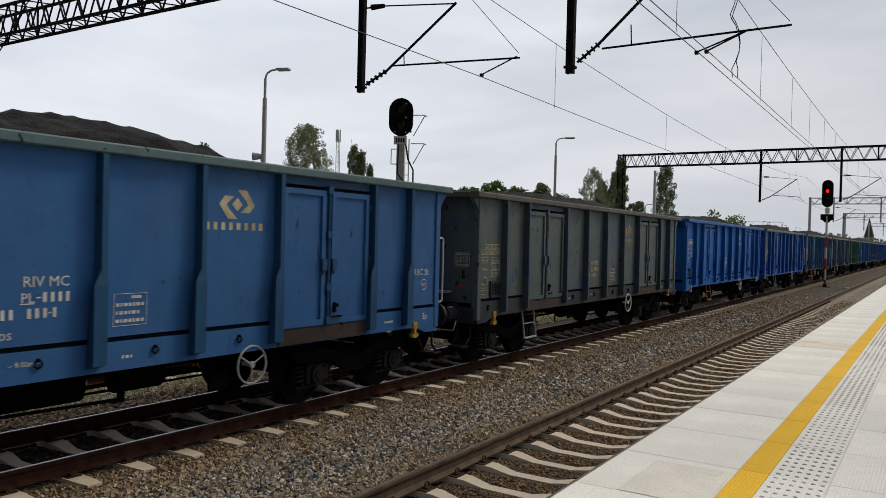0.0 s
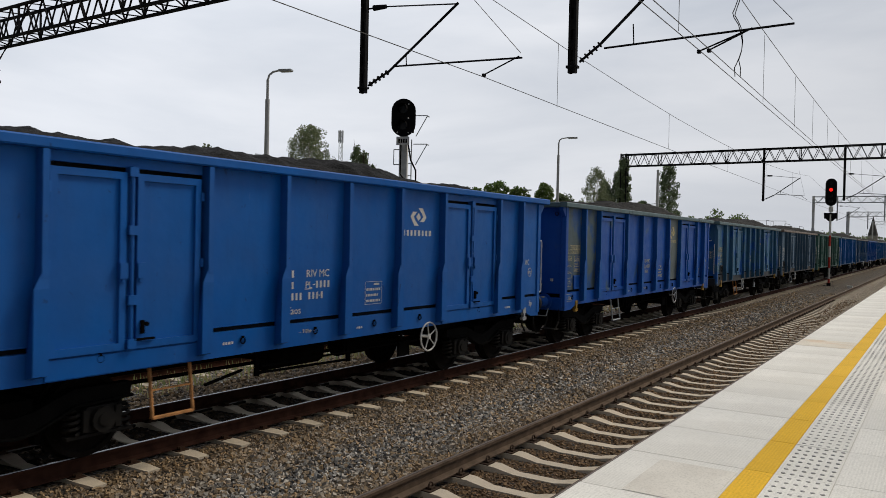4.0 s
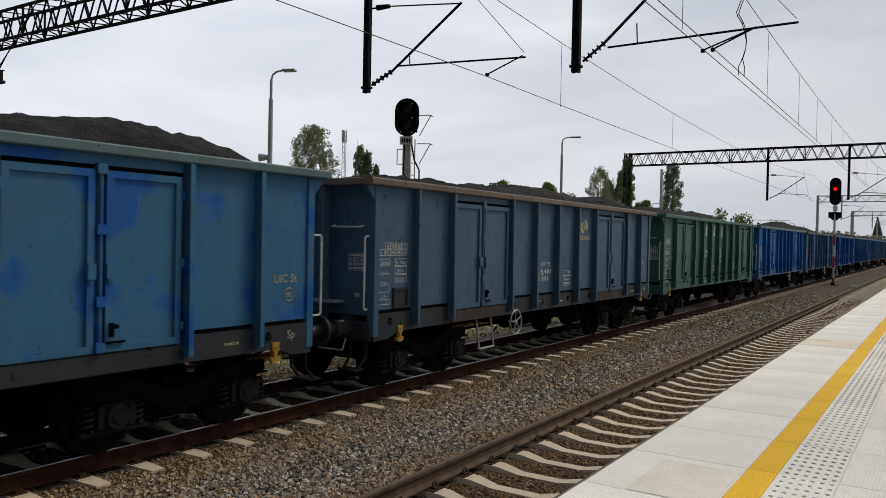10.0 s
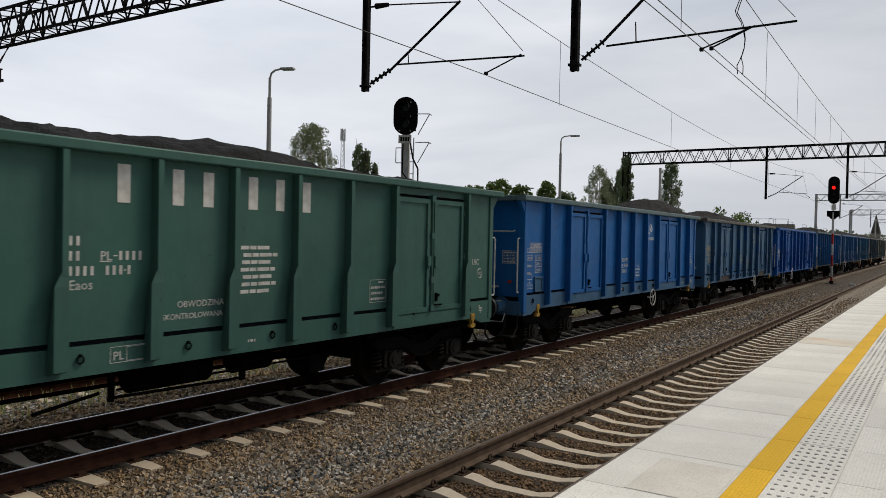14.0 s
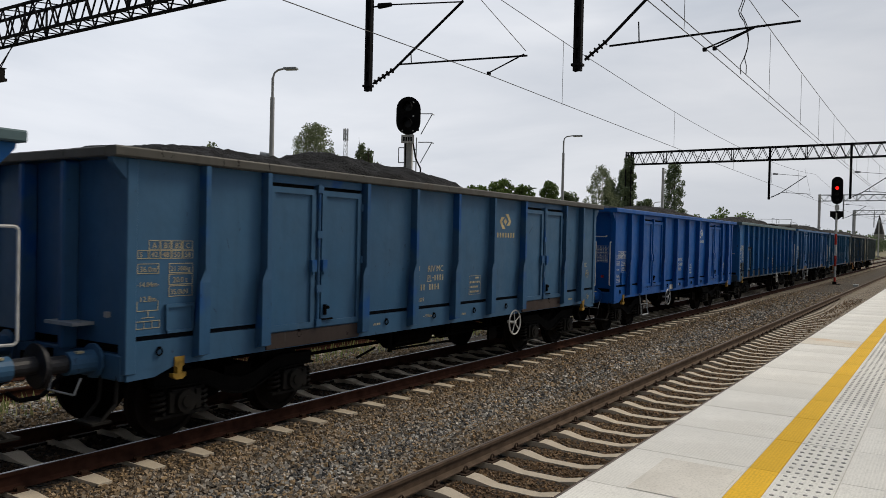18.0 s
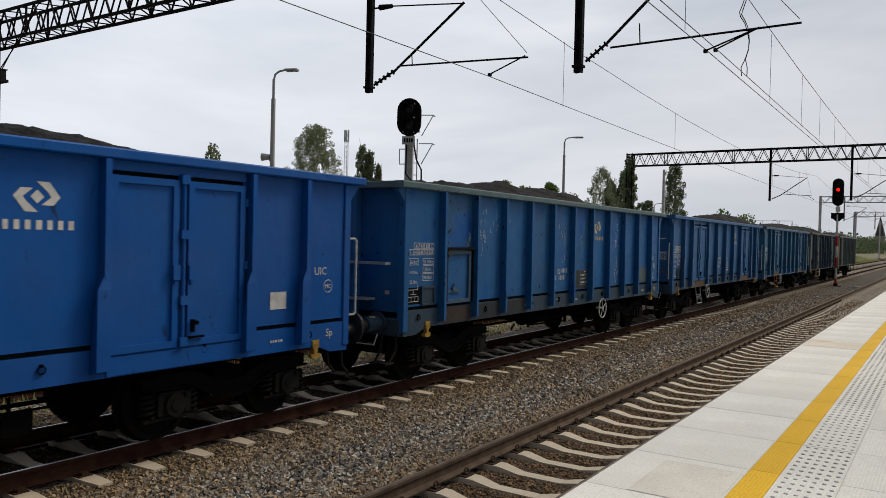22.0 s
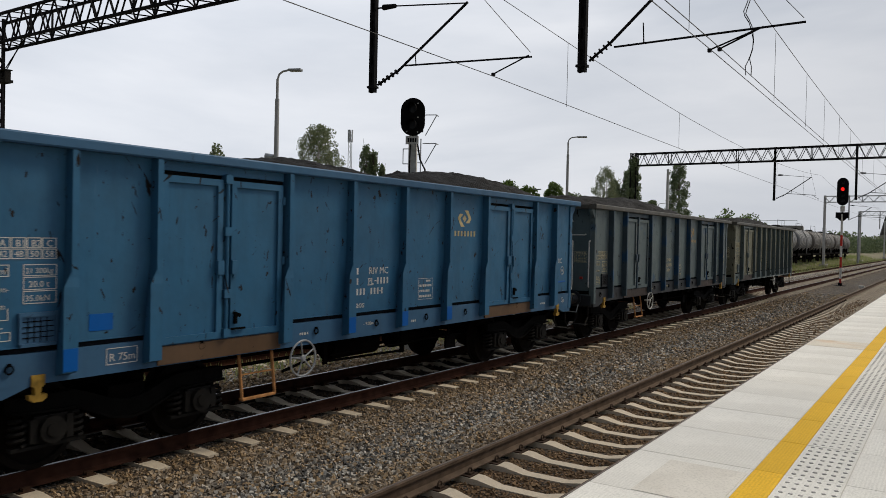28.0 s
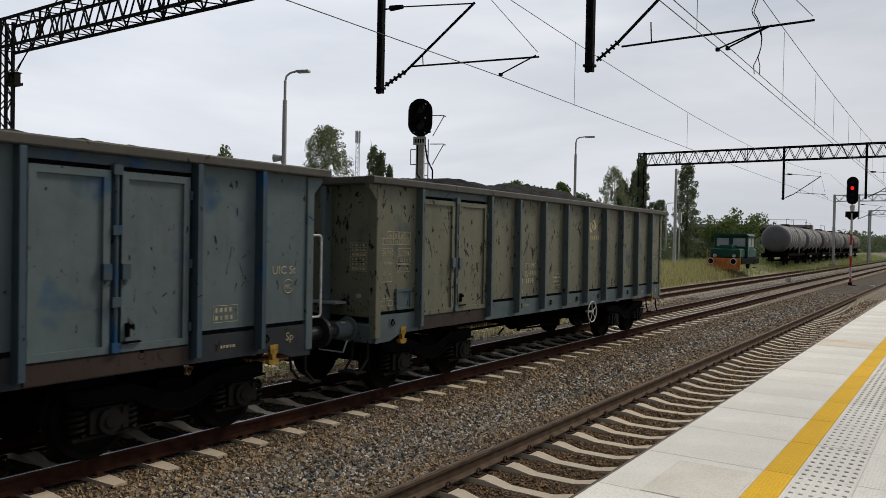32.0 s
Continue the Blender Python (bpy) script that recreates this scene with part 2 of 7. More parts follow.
M_EARTH = plain("trodden_earth", (0.18, 0.165, 0.105), 0.95, 0, 0.4, 0.25, 0.02)
M_SLEEPER = concrete("sleeper_concrete", (0.60, 0.52, 0.41), 2.5, 0.004, (0.30, 0.21, 0.13), 0.35, 0.3)
M_RUST = plain("rail_rust", (0.042, 0.019, 0.013), 0.92, 0.0, 0.35, 6.0, 0.002, 0.05)
M_OLDRAIL = plain("old_brown_rail", (0.105, 0.075, 0.055), 0.85, 0.1, 0.3, 6.0, 0.002, 0.1)
M_RAILTOP, _t, _b = surface("polished_rail_head", 0.28, 1.0)
_b.inputs["Base Color"].default_value = (0.30, 0.30, 0.31, 1)
M_DULLTOP = plain("dull_rail_head", (0.14, 0.115, 0.10), 0.55, 0.3, 0.3, 4.0, 0)
M_CLIP = plain("rail_clip_steel", (0.058, 0.040, 0.030), 0.9, 0.0, 0.3, 8.0, 0.002, 0.05)
M_RUSTCLIP = plain("rusted_rail_clip", (0.05, 0.028, 0.018), 0.9, 0.0, 0.3, 8.0, 0.002, 0.05)
M_SLAB = concrete("platform_slab", (0.86, 0.845, 0.795), 1.2, 0.002, (0.50, 0.46, 0.40), 0.5, 0.48, True)
M_SLABRUST = concrete("rust_stained_slab", (0.76, 0.70, 0.60), 2.4, 0.002, (0.62, 0.36, 0.15), 0.95, 0.1, True)
M_SLAB2 = concrete("platform_paving", (0.83, 0.815, 0.765), 1.2, 0.002, (0.48, 0.45, 0.40), 0.5, 0.48, True)
M_WORN = concrete("worn_slab_panel", (0.70, 0.67, 0.61), 2.2, 0.002, (0.42, 0.38, 0.33), 0.5)
M_YELLOW = concrete("yellow_safety_line", (0.86, 0.51, 0.03), 1.6, 0.002, (0.42, 0.20, 0.03), 0.5, 0.5, True)
M_STUD = plain("grey_tactile_stud", (0.37, 0.365, 0.35), 0.8, 0, 0.3, 9.0)
M_EDGE = concrete("platform_wall_concrete", (0.45, 0.44, 0.42), 1.0, 0.004)
M_MORTAR = concrete("grey_joint_mortar", (0.62, 0.60, 0.55), 3.0, 0.002)
M_DARKSTEEL = plain("dark_painted_steel", (0.010, 0.010, 0.012), 0.8, 0.0, 0.35, 3.0, 0.002, 0.06)
M_WIRE = plain("weathered_copper_wire", (0.085, 0.083, 0.08), 0.6, 0.5, 0.2, 3.0, 0)
M_GALV = plain("galvanised_steel", (0.36, 0.38, 0.40), 0.55, 0.5, 0.2, 4.0)
M_POLE = concrete("grey_pole", (0.42, 0.43, 0.44), 2.0, 0.001)
M_PALEPOLE = concrete("pale_grey_pole", (0.62, 0.63, 0.64), 2.0, 0.001)
M_BLACK = plain("matt_black_steel", (0.006, 0.006, 0.007), 0.7, 0.0, 0.3, 6.0, 0.002, 0.06)
# undercarriage grime, coloured darker still for the deep shade below the wagons
M_UNDER = plain("shade_dark_brake_grime", (0.0045, 0.004, 0.0038), 0.95, 0.0, 0.45, 3.0, 0.002, 0.02)
M_BOGIE = plain("shade_dark_brake_dust", (0.0045, 0.0042, 0.004), 0.85, 0.0, 0.45, 5.0, 0.002, 0.06)
M_UNDERRUST = plain("shade_dark_oily_rust", (0.013, 0.012, 0.011), 0.8, 0.0, 0.4, 4.0, 0.002, 0.12)
M_RUSTSPOT = plain("brown_surface_rust", (0.085, 0.045, 0.026), 0.9, 0.0, 0.5, 9.0)
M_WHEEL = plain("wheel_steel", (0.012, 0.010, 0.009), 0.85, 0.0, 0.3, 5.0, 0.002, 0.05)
M_BUFFER = plain("greasy_buffer_steel", (0.026, 0.026, 0.029), 0.5, 0.3, 0.4, 6.0, 0.002, 0.3)
M_HOOK = plain("yellow_hook_paint", (0.33, 0.20, 0.035), 0.6, 0.0, 0.45, 9.0)
M_WHITE = plain("chalky_white_paint", (0.54, 0.54, 0.52), 0.7, 0.0, 0.2, 8.0)
M_CREAM = plain("yellowed_white_paint", (0.40, 0.36, 0.24), 0.7, 0.0, 0.3, 8.0)
M_FADED = plain("faded_cream_paint", (0.44, 0.37, 0.20), 0.7, 0.0, 0.3, 8.0)
M_ORANGE = plain("orange_mark_paint", (0.50, 0.28, 0.06), 0.65, 0.0, 0.3, 8.0)
M_TAN = plain("faded_orange_paint", (0.32, 0.215, 0.10), 0.7, 0.0, 0.4, 8.0)
M_RED = plain("red_paint", (0.45, 0.035, 0.025), 0.6, 0.0, 0.3, 8.0)
M_SIGNY = plain("sign_yellow", (0.72, 0.50, 0.04), 0.6, 0.0, 0.2, 8.0)
M_STEPS = plain("ochre_step_paint", (0.42, 0.20, 0.075), 0.7, 0.0, 0.4, 9.0)
M_COAL = plain("black_coal", (0.0125, 0.0125, 0.0135), 0.75, 0.0, 0.6, 2.2, 0.09, 0.12)


# ---- mesh helpers ----
MESHES = {}


def box(bm, x0, y0, z0, x1, y1, z1):
    v = [bm.verts.new(p) for p in ((x0, y0, z0), (x1, y0, z0), (x1, y1, z0), (x0, y1, z0),
                                   (x0, y0, z1), (x1, y0, z1), (x1, y1, z1), (x0, y1, z1))]
    for f in ((3, 2, 1, 0), (4, 5, 6, 7), (0, 1, 5, 4), (1, 2, 6, 5), (2, 3, 7, 6), (3, 0, 4, 7)):
        bm.faces.new([v[i] for i in f])


def sweep(bm, profile, a, b, axis="y"):
    """A closed profile of (across, up) points drawn along y (or along x) from a to b."""
    rings = []
    for s in (a, b):
        rings.append([bm.verts.new((u, s, w) if axis == "y" else (s, u, w)) for u, w in profile])
    n = len(profile)
    for i in range(n):
        j = (i + 1) % n
        bm.faces.new((rings[0][i], rings[0][j], rings[1][j], rings[1][i]))
    bm.faces.new(rings[0][::-1])
    bm.faces.new(rings[1])


def tube(bm, a, b, r, sides=8, r2=None):
    a, b = Vector(a), Vector(b)
    r2 = r if r2 is None else r2
    d = (b - a).normalized()
    s = d.orthogonal().normalized()
    u = d.cross(s)
    rings = []
    for p, rr in ((a, r), (b, r2)):
        rings.append([bm.verts.new(p + (s * math.cos(k * math.tau / sides) + u * math.sin(k * math.tau / sides)) * rr) for k in range(sides)])
    for i in range(sides):
        j = (i + 1) % sides
        bm.faces.new((rings[0][i], rings[0][j], rings[1][j], rings[1][i]))
    bm.faces.new(rings[0][::-1])
    bm.faces.new(rings[1])


def pipe(bm, points, r, sides=6):
    for a, b in zip(points, points[1:]):
        tube(bm, a, b, r, sides)


def ring(bm, centre, r, thick, axis="x", sides=24, tsides=6):
    """A torus round an axis."""
    c = Vector(centre)
    e1, e2, n = {"x": ((0, 1, 0), (0, 0, 1), (1, 0, 0)), "y": ((1, 0, 0), (0, 0, 1), (0, 1, 0)), "z": ((1, 0, 0), (0, 1, 0), (0, 0, 1))}[axis]
    e1, e2, n = Vector(e1), Vector(e2), Vector(n)
    loops = []
    for i in range(sides):
        a = i * math.tau / sides
        out = e1 * math.cos(a) + e2 * math.sin(a)
        loops.append([bm.verts.new(c + out * (r + thick * math.cos(k * math.tau / tsides)) + n * thick * math.sin(k * math.tau / tsides)) for k in range(tsides)])
    for i in range(sides):
        for k in range(tsides):
            a, b = loops[i], loops[(i + 1) % sides]
            bm.faces.new((a[k], b[k], b[(k + 1) % tsides], a[(k + 1) % tsides]))


def finish(bm, name, bevel=0.0, smooth=False):
    bmesh.ops.recalc_face_normals(bm, faces=bm.faces)
    if bevel:
        bmesh.ops.bevel(bm, geom=list(bm.edges), offset=bevel, segments=1, affect="EDGES", clamp_overlap=True)
    me = bpy.data.meshes.new(name)
    bm.to_mesh(me)
    bm.free()
    if smooth:
        me.shade_smooth()
    return me


def part(name, build, material, parent=None, label="", key=None, at=None, bevel=0.0, smooth=False):
    """One mesh object under a thing. build fills a bmesh; parts with the same key share one mesh."""
    me = MESHES.get(key) if key else None
    if me is None:
        bm = bmesh.new()
        build(bm)
        me = finish(bm, name, bevel, smooth)
        me.materials.append(material)
        if key:
            MESHES[key] = me
    ob = new(name, me)
    if me.materials[0] is not material:
        ob.material_slots[0].link = "OBJECT"
        ob.material_slots[0].material = material
    ob.parent = parent
    if at is not None:
        ob.matrix_basis = at
    if label:
        ob["label"] = label
    return ob


def thing(name, at, label, category, group="", kind=""):
    ob = new(name)
    ob.empty_display_size = 0.2
    ob.matrix_basis = at
    return tagged(ob, label, category, group, kind)


def one(name, build, material, at, label, category, group="", kind="", **more):
    """A thing that is a single mesh."""
    return tagged(part(name, build, material, None, at=at, **more), label, category, group, kind)


def joined(name, verts, faces, material):
    me = bpy.data.meshes.new(name)
    me.from_pydata(verts, [], faces)
    me.materials.append(material)
    return new(name, me)


# ---- ground, tracks, platform ----
X_TRAIN, X_NEAR = -8.51, -3.785
GAUGE = 1.5
Z_SLEEPER = -0.19


def ground_sheet(bm):
    xs = [-900, -300, -120, -60, -40, -30, -24, -20, -17, -14.5, -11.8, -11.2, -10.4, -9.9, -7.0, -6.4, -5.3, -2.2, -1.2, 6, 20, 60, 300, 900]
    ys = [-400, -240, -120, -60, -30, -10, 0, 10, 20, 30, 45, 60, 80, 110, 150, 200, 300, 500, 900, 2500]

    def height(x, y):
        return -0.55 if -19.0 < x < -2 else -0.42
    grid = [[bm.verts.new((x, y, height(x, y))) for x in xs] for y in ys]
    for j in range(len(ys) - 1):
        for i in range(len(xs) - 1):
            bm.faces.new((grid[j][i], grid[j][i + 1], grid[j + 1][i + 1], grid[j + 1][i]))


one("ground", ground_sheet, M_EARTH, pose(0, 0, 0), "trodden earth and weeds beside the railway", "ground", kind="structure")


# across the two running lines: shoulders, cribs and the hollow between the tracks
BED = [(-11.5, -0.50), (-2.3, -0.50), (-2.3, -0.31), (-3.0, -0.255), (-4.6, -0.255), (-4.72, -0.20), (-5.15, -0.185), (-5.6, -0.255), (-6.6, -0.25), (-6.95, -0.235), (-7.15, -0.225),
       (-7.6, -0.225), (-7.84, -0.235), (-7.87, -0.262), (-9.3, -0.262), (-9.85, -0.235), (-10.3, -0.25), (-11.2, -0.40)]


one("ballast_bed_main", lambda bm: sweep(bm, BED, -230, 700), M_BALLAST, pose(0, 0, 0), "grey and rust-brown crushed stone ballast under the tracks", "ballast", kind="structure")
one("ballast_bed_yard", lambda bm: sweep(bm, [(-18.6, -0.6), (-10.9, -0.6), (-11.3, -0.385), (-12.1, -0.36), (-15.0, -0.36), (-18.0, -0.40)], -230, 44), M_PALEBED, pose(0, 0, 0), "grey ballast under the siding", "ballast", kind="structure")


def scatter(name, areas, seed, material=None, clear=None):
    """Loose angular stones: areas of (x0, x1, y0, y1, stones a square metre, size); clear: first and pitch of sleepers swept free."""
    rng = np.random.default_rng(seed)
    cube = np.array([(x, y, z) for x in (-1, 1) for y in (-1, 1) for z in (-1, 1)], float)
    quads = np.array([(0, 1, 3, 2), (4, 6, 7, 5), (0, 4, 5, 1), (2, 3, 7, 6), (0, 2, 6, 4), (1, 5, 7, 3)])
    shapes = [cube * rng.uniform(0.45, 1.0, (8, 3)) for _ in range(24)]
    V, Fc, k = [], [], 0
    for x0, x1, y0, y1, dense, size in areas:
        n = int((x1 - x0) * (y1 - y0) * dense)
        xs, ys = rng.uniform(x0, x1, n), rng.uniform(y0, y1, n)
        if clear:
            off = np.abs((ys - clear[0] + clear[1] / 2) % clear[1] - clear[1] / 2)
            xs, ys = xs[off > 0.135], ys[off > 0.135]
            n = len(xs)
        zs = np.interp(xs, [q[0] for q in sorted(BED) if q[1] > -0.45], [q[1] for q in sorted(BED) if q[1] > -0.45])
        zs = np.where(xs < -11.2, -0.375, zs)
        rot = rng.normal(size=(n, 4))
        rot /= np.linalg.norm(rot, axis=1)[:, None]
        w, a, b, c = rot.T
        R = np.array([[1 - 2 * (b * b + c * c), 2 * (a * b - w * c), 2 * (a * c + w * b)], [2 * (a * b + w * c), 1 - 2 * (a * a + c * c), 2 * (b * c - w * a)], [2 * (a * c - w * b), 2 * (b * c + w * a), 1 - 2 * (a * a + b * b)]]).transpose(2, 0, 1)
        sc = size * rng.uniform(0.5, 1.25, (n, 1, 1))
        base = np.array(shapes)[rng.integers(0, 24, n)]
        P = np.einsum("nij,nkj->nki", R, base) * sc + np.stack([xs, ys, zs + size * rng.uniform(-0.2, 0.55, n)], 1)[:, None, :]
        V.append(P.reshape(-1, 3))
        Fc.append((quads[None] + (k + 8 * np.arange(n))[:, None, None]).reshape(-1, 4))
        k += 8 * n
    V, Fc = np.concatenate(V), np.concatenate(Fc)
    me = bpy.data.meshes.new(name)
    me.vertices.add(len(V))
    me.vertices.foreach_set("co", V.ravel().astype(np.float32))
    me.loops.add(Fc.size)
    me.loops.foreach_set("vertex_index", Fc.ravel().astype(np.int32))
    me.polygons.add(len(Fc))
    me.polygons.foreach_set("loop_start", np.arange(0, Fc.size, 4, dtype=np.int32))
    me.update(calc_edges=True)
    me.shade_flat()
    me.materials.append(material or M_STONES)
    return tagged(new(name, me), "loose angular grey and brown ballast stones", "stones", kind="stuff")


# added sheets that paint the train's shade onto the ballast
one("oily_bed", lambda bm: (box(bm, -9.20, -230, -0.40, -7.86, 21, -0.253), box(bm, -9.95, -230, -0.42, -9.32, 21, -0.229)), M_SHADEBED, pose(0, 0, 0), "brown ballast between the rails, coloured near black for the train's shade", "ballast", kind="structure")
scatter("ballast_stones", [(-7.6, -7.1, 2.5, 12, 420, 0.0185), (-7.1, -4.75, 2.5, 12, 780, 0.0265), (-11.4, -9.35, 2, 16, 150, 0.030),
                           (-7.6, -7.1, 12, 24, 240, 0.020), (-7.1, -4.75, 12, 24, 400, 0.031), (-7.1, -4.75, 24, 48, 130, 0.037)], 7)
scatter("brown_stones", [(-4.45, -2.1, 3.5, 12, 560, 0.021), (-4.45, -2.1, 12, 24, 330, 0.023), (-4.45, -2.1, 24, 44, 130, 0.028)], 6, M_CRIBSTONES, (0.66, 0.604))
one("brown_bed", lambda bm: box(bm, -4.46, -230, -0.40, -2.32, 700, -0.249), M_CRIBBED, pose(0, 0, 0), "rust-brown ballast between the platform rails", "ballast", kind="structure")
one("ballast_bed_far", lambda bm: sweep(bm, [(-15.6, -0.6), (-10.9, -0.6), (-11.3, -0.385), (-12.1, -0.36), (-15.0, -0.36)], 44, 700), M_PALEBED, pose(0, 0, 0), "grey ballast under the siding", "ballast", kind="structure")
scatter("siding_stones", [(-18, -11.2, 0, 18, 70, 0.032), (-15, -11.2, 18, 40, 40, 0.036)], 9)
scatter("oily_stones", [(-9.2, -7.85, 2, 12, 260, 0.027), (-9.2, -7.85, 12, 24, 120, 0.03)], 8, M_SHADESTONES, (0.765, 0.67))

RAIL = [(-0.075, -0.172), (0.075, -0.172), (0.075, -0.160), (0.012, -0.135), (0.010, -0.045), (0.036, -0.036), (0.036, -0.006),
        (-0.036, -0.006), (-0.036, -0.036), (-0.010, -0.045), (-0.012, -0.135), (-0.075, -0.160)]
RAILHEAD = [(-0.020, -0.007), (0.006, -0.007), (0.004, 0.0), (-0.018, 0.0)]


def rail(x, z=0.0, y0=-230, y1=700, head=None, web=None, label="brown rusted rail with a polished head"):
    r = thing("rail", pose(x, 0, z), label, "rail", "rails", "structure")
    part("rail_web", lambda bm: sweep(bm, RAIL, y0, y1), web or M_RUST, r)
    part("rail_head", lambda bm: sweep(bm, RAILHEAD, y0, y1), head or M_RAILTOP, r)
    return r


for _x in (X_TRAIN - GAUGE / 2, X_TRAIN + GAUGE / 2):
    rail(_x)
for _x in (X_NEAR - GAUGE / 2, X_NEAR + GAUGE / 2):
    rail(_x, head=M_DULLTOP, web=M_OLDRAIL, label="brown rusted rail with a dull worn head")
for _x in (-14.05, -12.55):
    rail(_x, -0.16, head=M_RUST, label="brown rusted siding rail")


def sleeper_mesh(bm):
    """A prestressed sleeper: thick under the rails, waisted in the middle."""
    marks = ((-1.25, 0.10, -0.005), (-1.0, 0.13, 0.0), (-0.5, 0.13, 0.0), (-0.25, 0.10, -0.05), (0.25, 0.10, -0.05), (0.5, 0.13, 0.0), (1.0, 0.13, 0.0), (1.25, 0.10, -0.005))
    rows = [[bm.verts.new((x, s * w * k, z)) for s, k, z in ((-1, 1.05, -0.17), (-1, 0.78, top), (1, 0.78, top), (1, 1.05, -0.17))] for x, w, top in marks]
    for a, b in zip(rows, rows[1:]):
        for i in range(3):
            bm.faces.new((a[i], b[i], b[i + 1], a[i + 1]))
    bm.faces.new(rows[0])
    bm.faces.new(rows[-1][::-1])


def clips_mesh(bm):
    """Base plates and spring clips on both sides of both rails."""
    for s in (-0.75, 0.75):
        box(bm, s - 0.17, -0.09, 0.0, s + 0.17, 0.09, 0.014)
        for o in (-0.115, 0.115):
            box(bm, s + o - 0.035, -0.04, 0.012, s + o + 0.035, 0.04, 0.034)
            ring(bm, (s + o, 0, 0.048), 0.036, 0.010, "x", 12, 5)


def low_clips_mesh(bm):
    """Low rusted plates and clips of the goods track."""
    for s in (-0.75, 0.75):
        box(bm, s - 0.15, -0.08, 0.0, s + 0.15, 0.08, 0.010)
        for o in (-0.10, 0.10):
            box(bm, s + o - 0.03, -0.035, 0.009, s + o + 0.03, 0.035, 0.045)
            tube(bm, (s + o, -0.05, 0.035), (s + o, 0.05, 0.035), 0.012, 6)


def sleepers(x, first, pitch, count, joined_from, z=Z_SLEEPER, name="track"):
    """Sleepers of one track: single ones where the camera is near, joined beyond."""
    t = thing(name, pose(x, 0, z), "concrete sleepers with rail clips, laid in ballast", "sleepers", kind="structure")
    for i in range(count):
        y = first + pitch * i
        if i < joined_from:
            s = part("sleeper", sleeper_mesh, M_SLEEPER, t, key="sleeper", at=pose(0, y, 0, 0, 0, random.uniform(-0.5, 0.5)))
            if name == "track_main":
                part("rail_clips", low_clips_mesh, M_RUSTCLIP, s, key="low_clips")
            else:
                part("rail_clips", clips_mesh, M_CLIP, s, key="rail_clips")
    far = bmesh.new()
    sleeper_mesh(far)
    base = [v.co.copy() for v in far.verts]
    far.verts.index_update()
    faces = [[v.index for v in f.verts] for f in far.faces]
    far.free()
    V, Fc = [], []
    for i in list(range(-260, 0)) + list(range(joined_from, count)):
        k = len(V)
        V += [(c.x, c.y + first + pitch * i, c.z) for c in base]
        Fc += [[k + j for j in f] for f in faces]
    o = joined("far_sleepers", V, Fc, M_SLEEPER)
    o.parent = t
    o["kind"] = "stuff"


sleepers(X_TRAIN, 0.765, 0.67, 560, 60, name="track_main")
sleepers(X_NEAR, 0.66, 0.604, 620, 70, name="track_platform")
sleepers(-13.3, 20.0, 0.65, 500, 0, -0.35, name="track_siding")

# platform: wall, edge slabs, yellow line, tactile strip, paving
P_EDGE, P_TOP = -2.085, 0.76
platform = thing("platform", pose(0, 0, 0), "pale concrete station platform with a yellow safety line", "platform", kind="structure")
part("joint_mortar", lambda bm: box(bm, P_EDGE + 0.02, -119, 0.605, 4.88, 239, P_TOP - 0.006), M_MORTAR, platform)
part("platform_wall", lambda bm: sweep(bm, [(-1.94, -0.45), (5.0, -0.45), (5.0, 0.60), (-1.94, 0.60)], -120, 240), M_EDGE, platform)


def slab_strip(name, x0, x1, material, first, pitch, n, y_far, thick=0.16, gap=0.0022, key=None):
    for i in range(n):
        part(name, lambda bm: box(bm, x0, gap, P_TOP - thick, x1, pitch - gap, P_TOP), M_SLABRUST if i == 13 and name == "edge_slab" else material, platform, key=key or name, bevel=0.003,
             at=pose(0, first + i * pitch, random.uniform(-0.0015, 0.0015)))
    part(name, lambda bm: (box(bm, x0, first + n * pitch, P_TOP - thick, x1, y_far, P_TOP), box(bm, x0, -120, P_TOP - thick, x1, first, P_TOP)), material, platform)


slab_strip("edge_slab", P_EDGE, -1.209, M_SLAB, 0.93, 1.03, 45, 240)
slab_strip("yellow_slab", -1.205, -0.999, M_YELLOW, 0.93, 1.03, 45, 240)
slab_strip("tactile_slab", -0.995, -0.60, M_SLAB2, 0.93, 1.03, 45, 240)
slab_strip("paving_slab", -0.596, 0.40, M_SLAB2, 0.93, 1.03, 30, 240)
slab_strip("paving_slab", 0.404, 4.9, M_SLAB2, 0.1, 2.0, 4, 240, key="wide_paving")


def studs(bm):
    for i in range(6):
        for j in range(8):
            x, y = -0.945 + 0.062 * i, 0.065 + 0.129 * j
            tube(bm, (x, y, P_TOP - 0.002), (x, y, P_TOP + 0.005), 0.0175, 8, 0.014)


part("worn_panel", lambda bm: box(bm, -1.79, 5.06, P_TOP - 0.02, -1.225, 5.94, P_TOP + 0.003), M_WORN, platform, "smooth worn grey panel cast into the slab", bevel=0.002)
for _i in range(34):
    part("tactile_studs", studs, M_STUD, platform, key="tactile_studs", at=pose(0, 0.93 + 1.03 * _i, 0))["kind"] = "stuff"


# ---- the coal train ----
BODY, SIDE = 12.8, 1.335
Z_SILL, Z_FLOOR, Z_TOP = 0.97, 1.29, 3.315
INSET, LIP = 0.065, 0.17  # the end walls stand back, the top rails jut out


